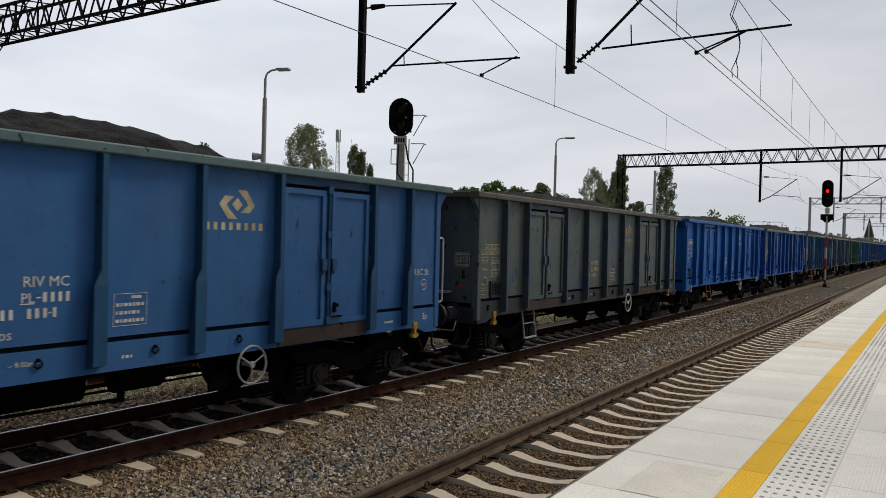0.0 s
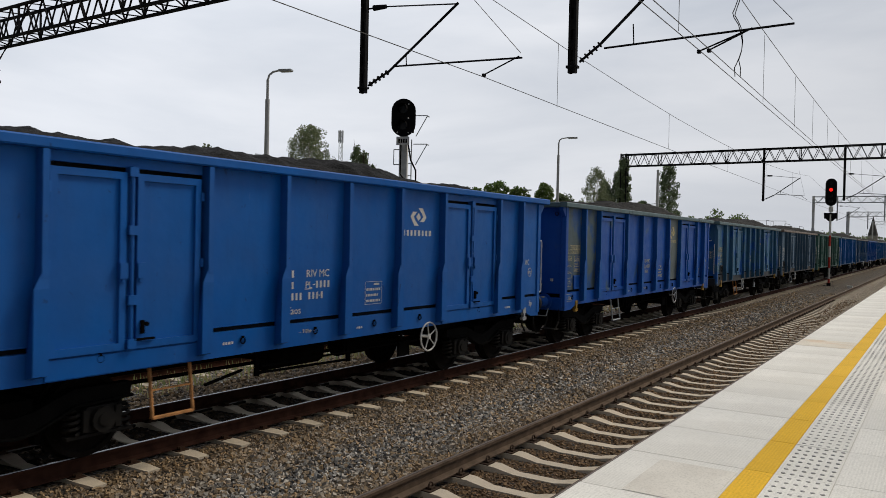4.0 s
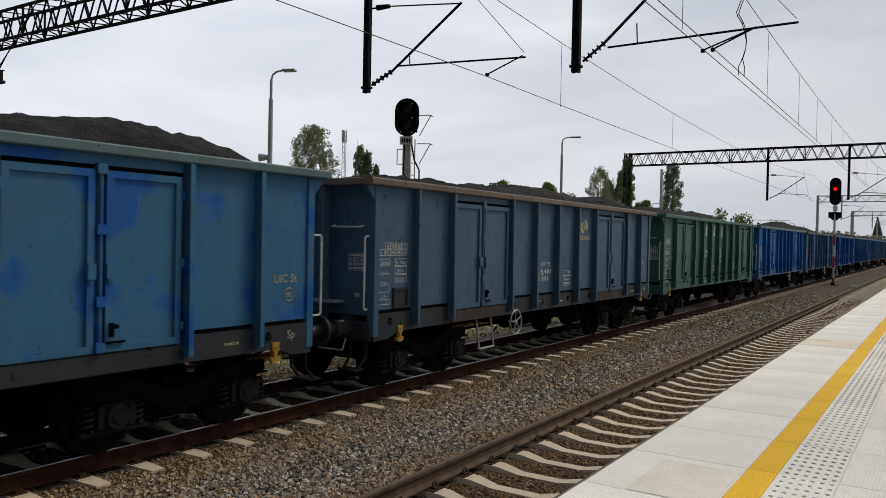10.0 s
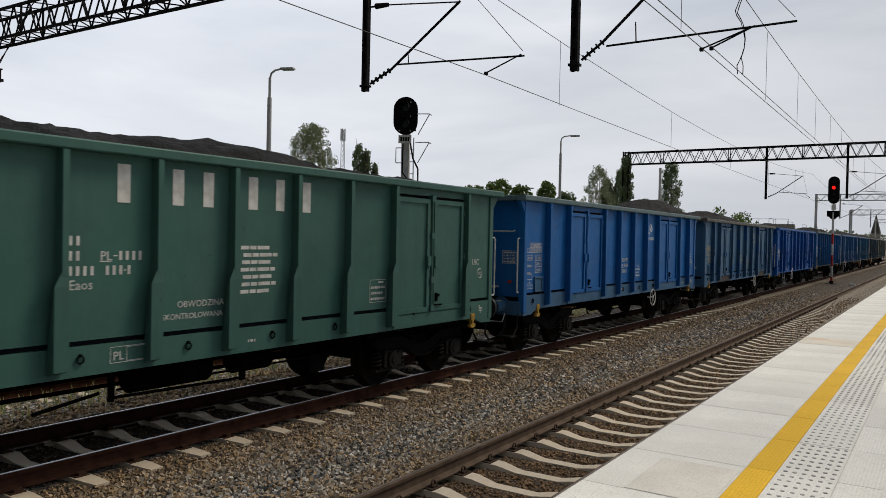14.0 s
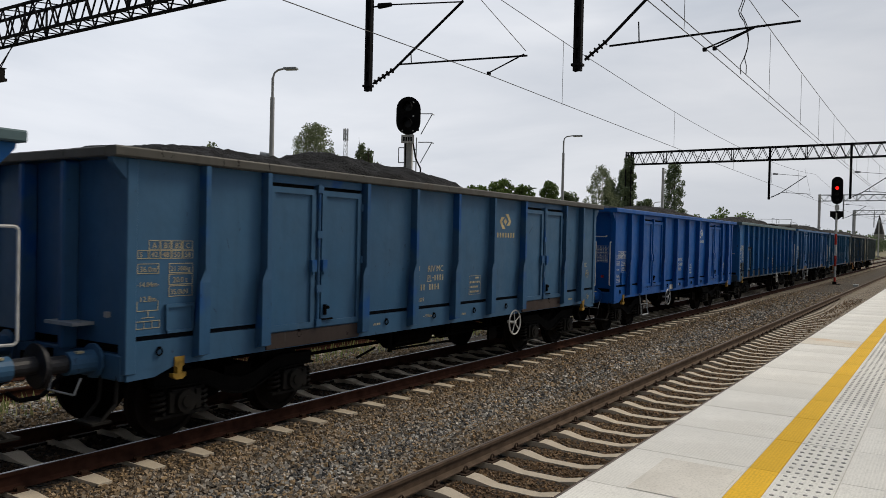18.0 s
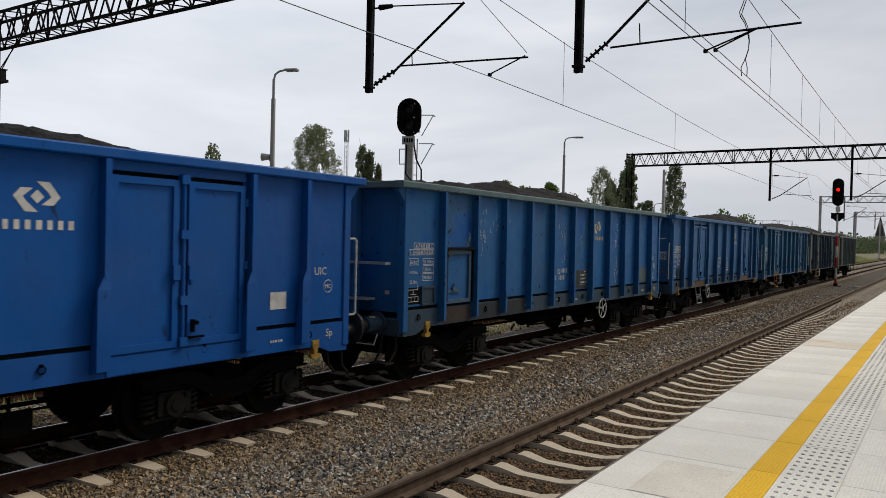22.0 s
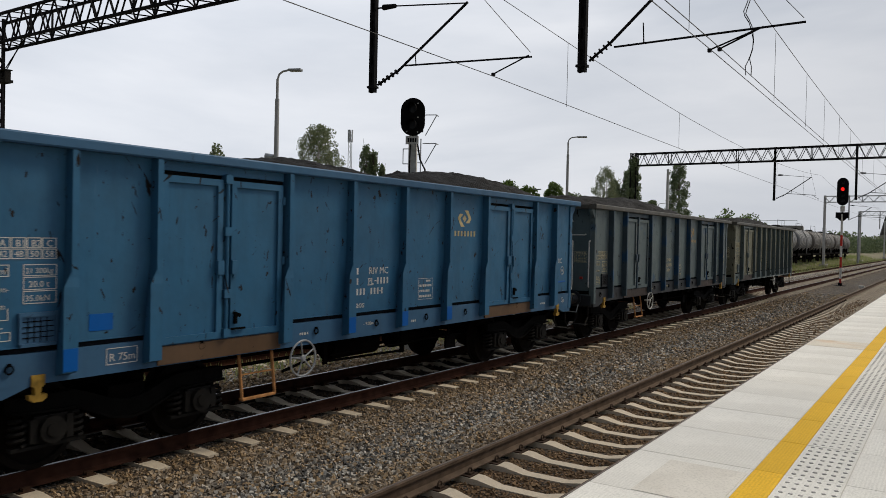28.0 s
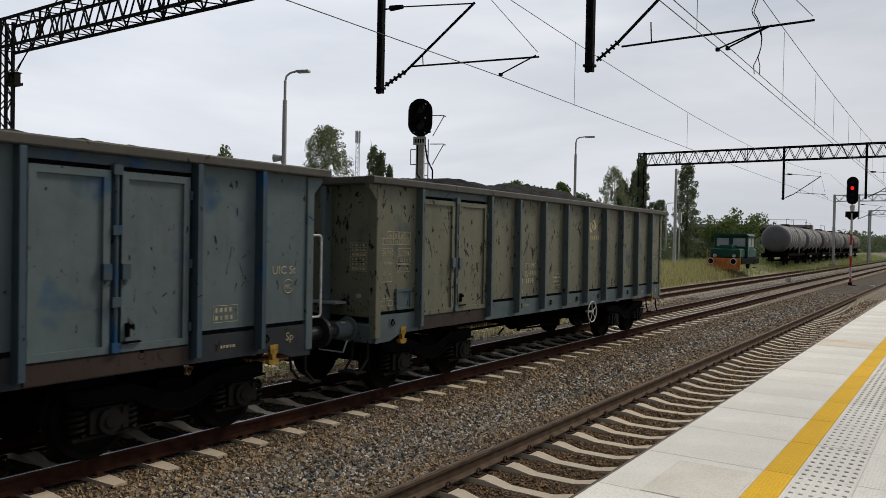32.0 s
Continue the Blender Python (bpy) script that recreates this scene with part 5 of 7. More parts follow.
    if spec.get("streaks"):
        def drips(bm):
            r = random.Random(5)
            for yc, zc, n in ((2.02, 2.55, 9), (2.35, 2.55, 20), (2.55, 2.75, 14), (2.9, 2.85, 10), (3.0, 2.75, 8), (5.85, 2.75, 9), (6.1, 2.6, 12), (6.05, 2.25, 10), (6.3, 2.6, 5), (9.25, 2.45, 34), (9.3, 1.85, 26), (9.28, 2.85, 14), (9.3, 1.5, 12), (2.2, 1.75, 10), (3.5, 2.9, 3), (7.0, 2.6, 5)):
                for _ in range(n):
                    y, z = r.gauss(yc, 0.06), r.gauss(zc, 0.16)
                    h, w = r.uniform(0.02, 0.20) * r.uniform(0.3, 1.0), r.uniform(0.003, 0.009)
                    foot = [bm.verts.new((0, y + u, v)) for u, v in ((0, z), (w * 0.8, z), (w, z - h * 0.8), (w * 1.25, z - h), (w * 0.7, z - h - w), (-w * 0.1, z - h))]
                    bm.faces.new(foot)
        p("paint_run", drips, M_WHITE, "paint_run", pose(SIDE + 0.002, 0, 0), "white paint run down the side")


P_BLUE = wagon_paint("mid_blue_paint", (0.028, 0.112, 0.290), None, 0, 0.35, 0.15)
P_GREYOLIVE = wagon_paint("grey_olive_paint", (0.080, 0.104, 0.106), (0.030, 0.090, 0.17), 0.3, 0.35, 0.55)
P_VIVID = wagon_paint("vivid_blue_paint", (0.0011, 0.095, 0.380), None, 0, 0.25, 0.05)
P_PATCHY = wagon_paint("patched_blue_paint", (0.003, 0.074, 0.365), (0.06, 0.11, 0.14), 0.2, 0.25, 0.08)
P_MIXED = wagon_paint("grey_teal_paint_over_blue", (0.0770, 0.111, 0.127), (0.008, 0.07, 0.26), 0.6, 0.3, 0.1)
P_GREYTEAL = wagon_paint("grey_teal_paint", (0.1188, 0.147, 0.148), None, 0, 0.25, 0.15)
P_TEAL = wagon_paint("teal_paint_with_blue_blots", (0.036, 0.128, 0.238), (0.003, 0.074, 0.34), 0.52, 0.3, 0.16)
P_DARKSLATE = wagon_paint("dark_slate_paint", (0.060, 0.118, 0.185), None, 0, 0.4, 0.25)
P_GREEN = wagon_paint("sage_green_paint", (0.045, 0.124, 0.104), None, 0, 0.3, 0.02)
P_BRIGHT = wagon_paint("bright_blue_paint", (0.0034, 0.107, 0.352), None, 0, 0.25, 0.06)
P_SLATE = wagon_paint("slate_blue_paint", (0.042, 0.118, 0.222), None, 0, 0.3, 0.05)
P_STAKEBLUE = wagon_paint("slate_and_deep_blue_stake_paint", (0.034, 0.108, 0.222), (0.006, 0.075, 0.28), 0.6, 0.35, 0.1)
P_DEEP = wagon_paint("deep_blue_paint", (0.0011, 0.082, 0.333), None, 0, 0.25, 0.12)
P_STREAK = wagon_paint("streaked_blue_paint", (0.012, 0.108, 0.300), (0.006, 0.085, 0.32), 0.35, 0.3, 0.40)
P_BLOTS = wagon_paint("blue_blots_on_streaked_paint", (0.020, 0.102, 0.245), (0.004, 0.085, 0.33), 0.6, 0.4, 0.45)
P_STEEL = wagon_paint("steel_blue_paint", (0.027, 0.113, 0.275), None, 0, 0.3, 0.15)
P_PALE = wagon_paint("pale_steel_paint", (0.031, 0.124, 0.236), None, 0, 0.4, 0.5)
P_MOSS = wagon_paint("grey_green_paint", (0.105, 0.140, 0.148), (0.02, 0.07, 0.15), 0.22, 0.4, 0.45)
P_KHAKI = wagon_paint("olive_grey_paint", (0.172, 0.172, 0.124), (0.06, 0.095, 0.105), 0.3, 0.4, 0.9)
P_NAVY = wagon_paint("navy_stake_paint", (0.016, 0.070, 0.155), None, 0, 0.45, 0.25)
P_STAKEMIX = wagon_paint("grey_stake_paint_with_navy", (0.050, 0.080, 0.105), (0.012, 0.065, 0.165), 0.5, 0.45, 0.35)
P_GRIMESILL = wagon_paint("grimy_slate_sill_paint", (0.034, 0.064, 0.096), None, 0, 0.55, 0.3)
P_SOOTY = wagon_paint("sooty_sill_paint", (0.031, 0.035, 0.041), None, 0, 0.55, 0.35)
P_RUSTSILL = wagon_paint("rusty_sill_paint", (0.048, 0.034, 0.029), None, 0, 0.45, 0.4)
P_OCHRESILL = wagon_paint("ochre_rusted_sill", (0.125, 0.075, 0.042), None, 0, 0.45, 0.4)
P_RAILGREY = wagon_paint("grey_rail_paint", (0.082, 0.078, 0.068), None, 0, 0.5, 0.5)
P_RAILBROWN = wagon_paint("brown_rail_paint", (0.15, 0.115, 0.09), None, 0, 0.4, 0.5)
P_RAILTEAL = wagon_paint("teal_rail_paint", (0.09, 0.145, 0.160), None, 0, 0.45, 0.4)

A_, B_ = "five", "twelve"
for _s in (
    dict(kind=A_, steps=False, paint=P_BLUE, stakes=P_NAVY, sill=P_BLUE, rail=P_RAILTEAL, mark=M_WHITE, logo=(8.25, M_CREAM), number=5.3, box=6.6, wheel=8.53, coal=[(2.0, 3.75, 2.2), (4.6, 3.72, 1.8), (6.9, 3.72, 1.7), (10.5, 3.30, 1.5)], label="mid-blue open coal wagon with white lettering, grimy on the rails"),
    dict(kind=A_, paint=P_GREYOLIVE, stakes=P_STAKEMIX, sill=P_SOOTY, rail=P_RAILGREY, mark=M_CREAM, logo=(8.25, M_TAN), number=5.28, box=6.9, wheel=8.36, white_wheel=1, coal=[(1.2, 3.42, 1.5), (4.5, 3.62, 1.6), (7.0, 3.60, 1.9), (10.2, 3.50, 1.6)], label="faded grey-olive open coal wagon with blue stakes and chipped paint"),
    dict(kind=A_, table_z=2.43, blackbox=1, radius=("R 35m", 1.12, None), paint=P_VIVID, stakes=P_VIVID, sill=P_VIVID, rail=P_VIVID, mark=M_WHITE, logo=(8.25, M_WHITE), number=5.28, box=6.9, wheel=8.6, white_wheel=1, step=M_STEPS, coal=[(2.6, 3.52, 1.5), (5.0, 3.6, 1.5), (7.5, 3.70, 1.8), (10.5, 3.5, 1.6)], label="freshly painted vivid blue open coal wagon with white lettering"),
    dict(kind=A_, bays={0: P_MIXED, 1: P_MIXED, 6: P_GREYTEAL}, radius=("R 35m", 0.13, P_VIVID), paint=P_PATCHY, stakes=P_VIVID, sill=P_PATCHY, rail=P_RAILTEAL, mark=M_CREAM, logo=(8.25, M_FADED), number=5.28, box=6.9, wheel=8.6, coal=[(3.5, 3.52, 1.4), (6.0, 3.66, 1.6), (8.5, 3.76, 1.8), (11.0, 3.5, 1.3)], label="blue open coal wagon patched with grey-green, yellowed lettering"),
    dict(kind=B_, paint=P_TEAL, stakes=P_TEAL, sill=P_SOOTY, rail=P_RAILTEAL, mark=M_CREAM, logo=(8.0, M_FADED), number=5.40, box=6.7, wheel=4.58, step=M_STEPS, coal=[(2.6, 3.5, 1.3), (5.4, 3.6, 1.5), (7.6, 3.63, 1.4), (10.4, 3.80, 1.7)], label="faded teal open coal wagon touched up with bright blue blots"),
    dict(kind=B_, paint=P_DARKSLATE, stakes=P_DARKSLATE, sill=P_SOOTY, rail=P_RAILBROWN, mark=M_WHITE, logo=(8.0, M_FADED), number=5.40, box=6.9, wheel=4.62, coal=[(2.4, 3.55, 1.5), (5.3, 3.6, 1.5), (6.9, 3.72, 1.0), (8.05, 3.72, 0.9), (9.6, 3.52, 1.0), (11.2, 3.70, 1.2)], label="dark slate-blue open coal wagon with a brown rusted top rail"),
    dict(kind="green", steps=False, paint=P_GREEN, stakes=P_GREEN, sill=P_GREEN, rail=P_GREEN, mark=M_WHITE, number=4.38, box=9.1, wheel=-1, letters=1, table_z=2.27, coal=[(2.2, 3.6, 1.4), (4.4, 3.6, 1.4), (7.0, 3.7, 1.7), (10.4, 3.5, 1.5)], label="sage-green open coal wagon with clean white stencils"),
    dict(kind=B_, steps=False, paint=P_BRIGHT, stakes=P_BRIGHT, sill=P_SLATE, rail=P_RAILTEAL, mark=M_WHITE, logo=(8.0, M_WHITE), number=5.40, box=6.8, wheel=8.35, white_wheel=1, coal=[(3.0, 3.38, 1.5), (6.0, 3.32, 1.5), (11.35, 3.87, 1.25)], label="bright blue open coal wagon with white lettering and a grey sill"),
    dict(kind=A_, steps=False, paint=P_SLATE, stakes=P_STAKEBLUE, sill=P_SLATE, rail=P_RAILGREY, mark=M_CREAM, logo=(8.25, M_FADED), number=5.28, box=6.95, wheel=8.7, white_wheel=1, coal=[(2.3, 3.6, 1.6), (4.9, 3.76, 1.7), (6.4, 3.68, 1.3), (10.5, 3.36, 1.5)], label="slate-blue open coal wagon with yellowed lettering"),
    dict(kind=A_, paint=P_DEEP, stakes=P_DEEP, sill=P_DEEP, rail=P_DEEP, mark=M_WHITE, logo=(8.25, M_WHITE), number=5.28, box=6.75, wheel=4.62, patches=[(11.25, 1.52, 0.28, 0.22, M_WHITE, 0.002), (4.75, 1.03, 0.32, 0.14, M_WHITE, 0.022)], coal=[(3.4, 3.48, 1.6), (6.4, 3.66, 1.9), (8.8, 3.56, 1.4)], label="deep blue open coal wagon with white lettering and a paper note"),
    dict(kind="hatch", steps=False, streaks=1, blackbox=1, bays={1: P_BLOTS, 4: P_BLOTS, 6: P_BLOTS}, patches=[(GRID[6] + 0.06, 1.345, 0.94, 0.42, P_SOOTY, 0.0015), (GRID[10] + 0.06, 1.345, 0.94, 0.40, P_MOSS, 0.0015), (GRID[1] + 0.06, 0.985, 0.94, 0.27, P_RUSTSILL, 0.0195), (GRID[2] + 0.06, 0.985, 0.94, 0.27, P_SOOTY, 0.0195), (GRID[3] + 0.06, 0.985, 0.94, 0.27, P_SOOTY, 0.0195)], paint=P_STREAK, stakes=P_STREAK, sill=P_GRIMESILL, rail=P_RAILTEAL, mark=M_WHITE, logo=(7.98, M_FADED), number=5.42, box=7.0, wheel=8.4, white_wheel=1, coal=[(2.8, 3.55, 1.4), (5.3, 3.70, 1.5), (7.1, 3.70, 1.4), (10.0, 3.45, 1.3)], label="light blue open coal wagon with a small hatch and white streaks"),
    dict(kind=A_, paint=P_STEEL, stakes=P_STEEL, sill=P_GRIMESILL, rail=P_STEEL, mark=M_WHITE, logo=(8.25, M_FADED), number=5.28, box=6.9, wheel=4.24, coal=[(3.0, 3.35, 1.5), (6.6, 3.45, 1.5), (9.4, 3.70, 1.2), (11.3, 3.80, 1.5)], label="steel-blue open coal wagon with grime along the sill"),
    dict(kind=A_, radius=("R 75m", 1.45, None), patches=[(1.24, 1.42, 0.26, 0.17, P_VIVID, 0.002), (10.0, 1.36, 0.36, 0.36, P_VIVID, 0.008), (11.95, 1.52, 0.55, 0.035, P_VIVID, 0.002)] + [(y - 0.103, 1.07, 0.148, 0.22, P_VIVID, 0.141) for y in (1.0, 5.15, 6.4, 7.65)], paint=P_PALE, stakes=P_PALE, sill=P_SLATE, rail=P_SLATE, mark=M_WHITE, logo=(8.25, M_FADED), number=5.28, box=6.9, wheel=4.27, step=M_STEPS, coal=[(2.3, 3.4, 1.3), (5.4, 3.56, 1.5), (9.9, 3.76, 2.0)], label="pale steel-blue open coal wagon scratched, with blue touch-ups"),
    dict(kind=A_, paint=P_MOSS, stakes=P_STAKEMIX, sill=P_SOOTY, rail=P_RAILGREY, mark=M_CREAM, logo=(8.25, M_TAN), number=5.28, box=6.7, wheel=4.17, white_wheel=1, step=M_STEPS, coal=[(1.4, 3.62, 1.2), (2.6, 3.70, 1.3), (5.2, 3.80, 1.9), (8.0, 3.58, 1.6), (10.4, 3.45, 1.3)], label="grey-green open coal wagon with dark chipped paint and blue stakes"),
    dict(kind="single", steps=False, paint=P_KHAKI, stakes=P_MOSS, sill=P_MOSS, rail=P_RAILGREY, mark=M_CREAM, logo=(7.95, M_FADED), number=4.35, box=5.9, wheel=8.0, white_wheel=1, coal=[(3.6, 3.56, 1.6), (7.0, 3.70, 1.9), (9.5, 3.5, 1.2)], label="olive-grey open coal wagon with one pair of doors and rusty chips"),
):
    wagon(_s)


# ---- overhead line ----
def lattice(bm, x0, x1, y, z0, z1, bay, r=0.03, chord=0.042, half=0.38):
    """A box girder along x: four chords and zigzag braces on its faces."""
    for yy in (y - half, y + half):
        for z in (z0, z1):
            box(bm, x0, yy - chord, z - chord, x1, yy + chord, z + chord)
    n = max(2, round((x1 - x0) / bay))
    step = (x1 - x0) / n
    for i in range(n):
        a, b = x0 + i * step, x0 + (i + 1) * step
        m = (a + b) / 2
        for yy in (y - half, y + half):
            tube(bm, (a, yy, z1), (m, yy, z0), r, 4)
            tube(bm, (m, yy, z0), (b, yy, z1), r, 4)
        tube(bm, (a, y - half, z0), (m, y + half, z0), r * 0.8, 4)
        tube(bm, (m, y + half, z0), (b, y - half, z0), r * 0.8, 4)
        tube(bm, (a, y - half, z1), (m, y + half, z1), r * 0.8, 4)
        if i % 6 == 3:
            for yy in (y - half, y + half):
                tube(bm, (m, yy, z0), (m, yy, z1), r * 1.3, 4)


def lattice_column(bm, x, y, z0, z1, half=0.24):
    for sx in (-half, half):
        for sy in (-half, half):
            box(bm, x + sx - 0.05, y + sy - 0.05, z0, x + sx + 0.05, y + sy + 0.05, z1)
    n = int((z1 - z0) / 0.55)
    for i in range(n):
        a, b = z0 + (z1 - z0) * i / n, z0 + (z1 - z0) * (i + 1) / n
        s = 1 if i % 2 else -1
        for o in (-half, half):
            tube(bm, (x - s * half, y + o, a), (x + s * half, y + o, b), 0.025, 4)
            tube(bm, (x + o, y - s * half, a), (x + o, y + s * half, b), 0.025, 4)


def beam_column(bm, x, y, z0, z1):
    """A rolled steel column: two flanges and a web."""
    for s in (-1, 1):
        box(bm, x - 0.15, y + s * 0.15 - 0.012, z0, x + 0.15, y + s * 0.15 + 0.012, z1)
    box(bm, x - 0.008, y - 0.138, z0, x + 0.008, y + 0.138, z1)


def drop_post(bm, x, y, z0, z1):
    """Two channels with battens between them."""
    for s in (-1, 1):
        box(bm, x + s * 0.055 - 0.025, y - 0.06, z0, x + s * 0.055 + 0.025, y + 0.06, z1)
    box(bm, x - 0.034, y + 0.01, z0, x + 0.034, y + 0.03, z1)
    z = z0 + 0.04
    while z < z1 - 0.2:
        box(bm, x - 0.032, y - 0.05, z, x + 0.032, y + 0.05, z + 0.20)
        z += 0.42
    box(bm, x - 0.11, y - 0.09, z0 + 0.10, x + 0.11, y + 0.09, z0 + 0.15)


def insulator(bm, a, b, sheds=5):
    a, b = Vector(a), Vector(b)
    tube(bm, a, b, 0.028, 8)
    for i in range(sheds):
        c = a.lerp(b, (i + 0.6) / (sheds + 0.2))
        d = (b - a).normalized() * 0.012
        tube(bm, c - d, c + d, 0.065, 10)


def cantilever(gantry, px, y, zb, reach, wires, steady, foot=(0.75, 0.39), head=(2.65, 1.73), arm=(0.95, 0.50, 0.34)):
    """A swivelling arm on a drop post: strut, stay, registration arm, steady arms to the wires."""
    part("strut", lambda bm: tube(bm, (px + foot[0], y, zb + foot[1]), (px + head[0], y, zb + head[1]), 0.031, 8), M_DARKSTEEL, gantry)
    part("insulator", lambda bm: insulator(bm, (px + 0.15, y, zb + 0.12), (px + foot[0] + 0.03, y, zb + foot[1] + 0.02)), M_DARKSTEEL, gantry)
    part("stay", lambda bm: (tube(bm, (px + 0.1, y, zb + 1.96), (px + 0.3, y, zb + 1.95), 0.02, 6), tube(bm, (px + 0.62, y, zb + 1.94), (px + head[0], y, zb + head[1] - 0.02), 0.016, 6)), M_DARKSTEEL, gantry)
    part("insulator", lambda bm: tube(bm, (px + 0.28, y, zb + 1.955), (px + 0.64, y, zb + 1.94), 0.07, 10, 0.05), M_DARKSTEEL, gantry)
    part("registration_arm", lambda bm: (tube(bm, (px + arm[0], y, zb + arm[1]), (px + reach, y, zb + arm[2]), 0.021, 8), tube(bm, (px + 1.25, y, zb + 0.74), (px + 1.27, y, zb + arm[1] - 0.01), 0.013, 5)), M_DARKSTEEL, gantry)
    for wx in wires:
        part("steady_arm", lambda bm, wx=wx: (tube(bm, (steady, y, zb + 0.38), (wx, y, zb + 0.07), 0.015, 6), box(bm, wx - 0.03, y - 0.04, zb + 0.03, wx + 0.03, y + 0.04, zb + 0.09)), M_DARKSTEEL, gantry)
    part("support_wire", lambda bm: tube(bm, (px + reach - 0.03, y, zb + 0.44), (px + 2.55, y, zb + 2.3), 0.008, 4), M_WIRE, gantry)


def gantry(y, left, right, material, posts, bay=1.25, z0=9.06, z1=10.06):
    g = thing("catenary_gantry", pose(0, 0, 0), "dark steel lattice gantry carrying the overhead wires", "gantry", "overhead line gantries")
    part("girder", lambda bm: lattice(bm, left, right, y, z0, z1, bay), material, g)
    for x in (left + 0.1, right - 0.1):
        part("column", lambda bm, x=x: lattice_column(bm, x, y, -0.5, z1 + 0.1) if material is M_DARKSTEEL else beam_column(bm, x, y, -0.5, z1 + 0.1), material if material is M_DARKSTEEL else M_PALEPOLE, g)
        part("column_foot", lambda bm, x=x: box(bm, x - 0.5, y - 0.5, -0.6, x + 0.5, y + 0.5, 0.05), M_EDGE, g)
    for x, zb in posts:
        part("drop_post", lambda bm, x=x, zb=zb: drop_post(bm, x, y, zb, z1 + 0.1), material, g)
    return g


g1 = gantry(14.6, -29.9, 7.5, M_DARKSTEEL, ((-11.82, 5.90), (-6.40, 5.85)), 0.95)
cantilever(g1, -11.82, 14.6, 5.95, 4.27, (-8.47,), -7.62)
cantilever(g1, -6.40, 14.6, 5.94, 4.14, (-3.88, -3.70), -2.95, (0.60, 0.44), (2.0, 1.70), (0.67, 0.34, 0.37))
part("switch_box", lambda bm: (box(bm, -29.3, 14.45, 7.70, -28.65, 14.75, 7.80), box(bm, -29.25, 14.5, 7.80, -29.17, 14.7, 8.15), box(bm, -28.82, 14.5, 7.80, -28.72, 14.7, 8.15), box(bm, -29.08, 14.5, 7.86, -28.95, 14.65, 8.05), box(bm, -29.3, 14.45, 8.15, -28.7, 14.75, 8.18)), M_UNDERRUST, g1)
part("feeder_cable", lambda bm: (pipe(bm, [(-28.8, 14.6, 8.2), (-27.7, 14.6, 9.2), (-26.6, 14.6, 10.1), (-26.0, 14.6, 10.5)], 0.02, 5), pipe(bm, [(-28.7, 14.5, 8.2), (-27.3, 14.5, 9.2), (-26.4, 14.5, 10.0)], 0.02, 5), tube(bm, (-28.95, 14.6, 7.7), (-28.95, 14.6, 2.0), 0.025, 6)), M_BLACK, g1)
g2 = gantry(65.0, -23.5, 7.5, M_DARKSTEEL, ((-12.0, 5.95), (-6.3, 5.95)), 0.9)
cantilever(g2, -12.0, 65.0, 6.0, 3.0, (-8.85,), -9.3)
cantilever(g2, -6.3, 65.0, 6.0, 3.4, (-4.0,), -3.2)
g3 = gantry(115.0, -14.9, 8.5, M_GALV, ((-11.9, 6.0), (-6.4, 6.0)), 1.3, 8.4, 9.2)
cantilever(g3, -11.9, 115.0, 6.0, 4.2, (-8.4,), -7.7)
gantry(165.0, -15.2, 8.5, M_GALV, ((-11.9, 6.0), (-6.4, 6.0)), 1.3, 8.4, 9.2)
gantry(225.0, -15.2, 8.5, M_GALV, ((-11.9, 6.0), (-6.4, 6.0)), 1.5, 8.4, 9.2)


def span_points(marks, sag, n=10):
    pts = []
    for (a, b) in zip(marks, marks[1:]):
        for i in range(n):
            f = i / n
            p = Vector(a).lerp(Vector(b), f)
            p.z -= sag * 4 * f * (1 - f)
            pts.append(p)
    return pts + [Vector(marks[-1])]


def wire(name, marks, sag, r, label, n=10):
    w = one(name, lambda bm: pipe(bm, span_points(marks, sag, n), r, 5), M_WIRE, pose(0, 0, 0), label, "wire", "overhead wires")
    return w


wire("contact_wire", [(-8.8, -40, 5.97), (-8.47, 14.6, 5.97), (-8.85, 65, 5.95), (-8.4, 115, 5.95), (-8.6, 165, 5.95), (-8.5, 400, 5.95)], 0.05, 0.0085, "thin dark contact wire over the goods track")
wire("contact_wire", [(-3.5, -40, 6.03), (-3.88, 14.6, 6.03), (-4.0, 65, 5.95), (-3.6, 115, 5.95), (-3.9, 165, 5.95), (-3.8, 400, 5.95)], 0.05, 0.0085, "thin dark contact wire over the platform track")
wire("contact_wire", [(-3.3, -40, 6.03), (-3.70, 14.6, 6.03), (-3.9, 65, 5.95), (-3.5, 115, 5.95), (-3.8, 165, 5.95), (-3.7, 400, 5.95)], 0.05, 0.0085, "thin dark contact wire over the platform track")
wire("messenger_wire", [(-8.6, -40, 7.84), (-8.6, 14.6, 7.84), (-8.7, 65, 7.85), (-8.6, 115, 7.7), (-8.5, 165, 7.7), (-8.5, 400, 7.7)], 0.75, 0.0085, "sagging dark messenger wire over the goods track")
wire("messenger_wire", [(-3.8, -40, 7.9), (-3.8, 14.6, 7.88), (-3.8, 65, 7.85), (-3.7, 115, 7.8), (-3.8, 165, 7.7), (-3.8, 400, 7.7)], 0.52, 0.0085, "sagging dark messenger wire over the platform track")


def dropper(x, y, z0, z1):
    one("dropper", lambda bm: tube(bm, (x, y, z0), (x, y, z1), 0.006, 4), M_WIRE, pose(0, 0, 0), "thin wire dropper between messenger and contact wire", "wire", "overhead wires")


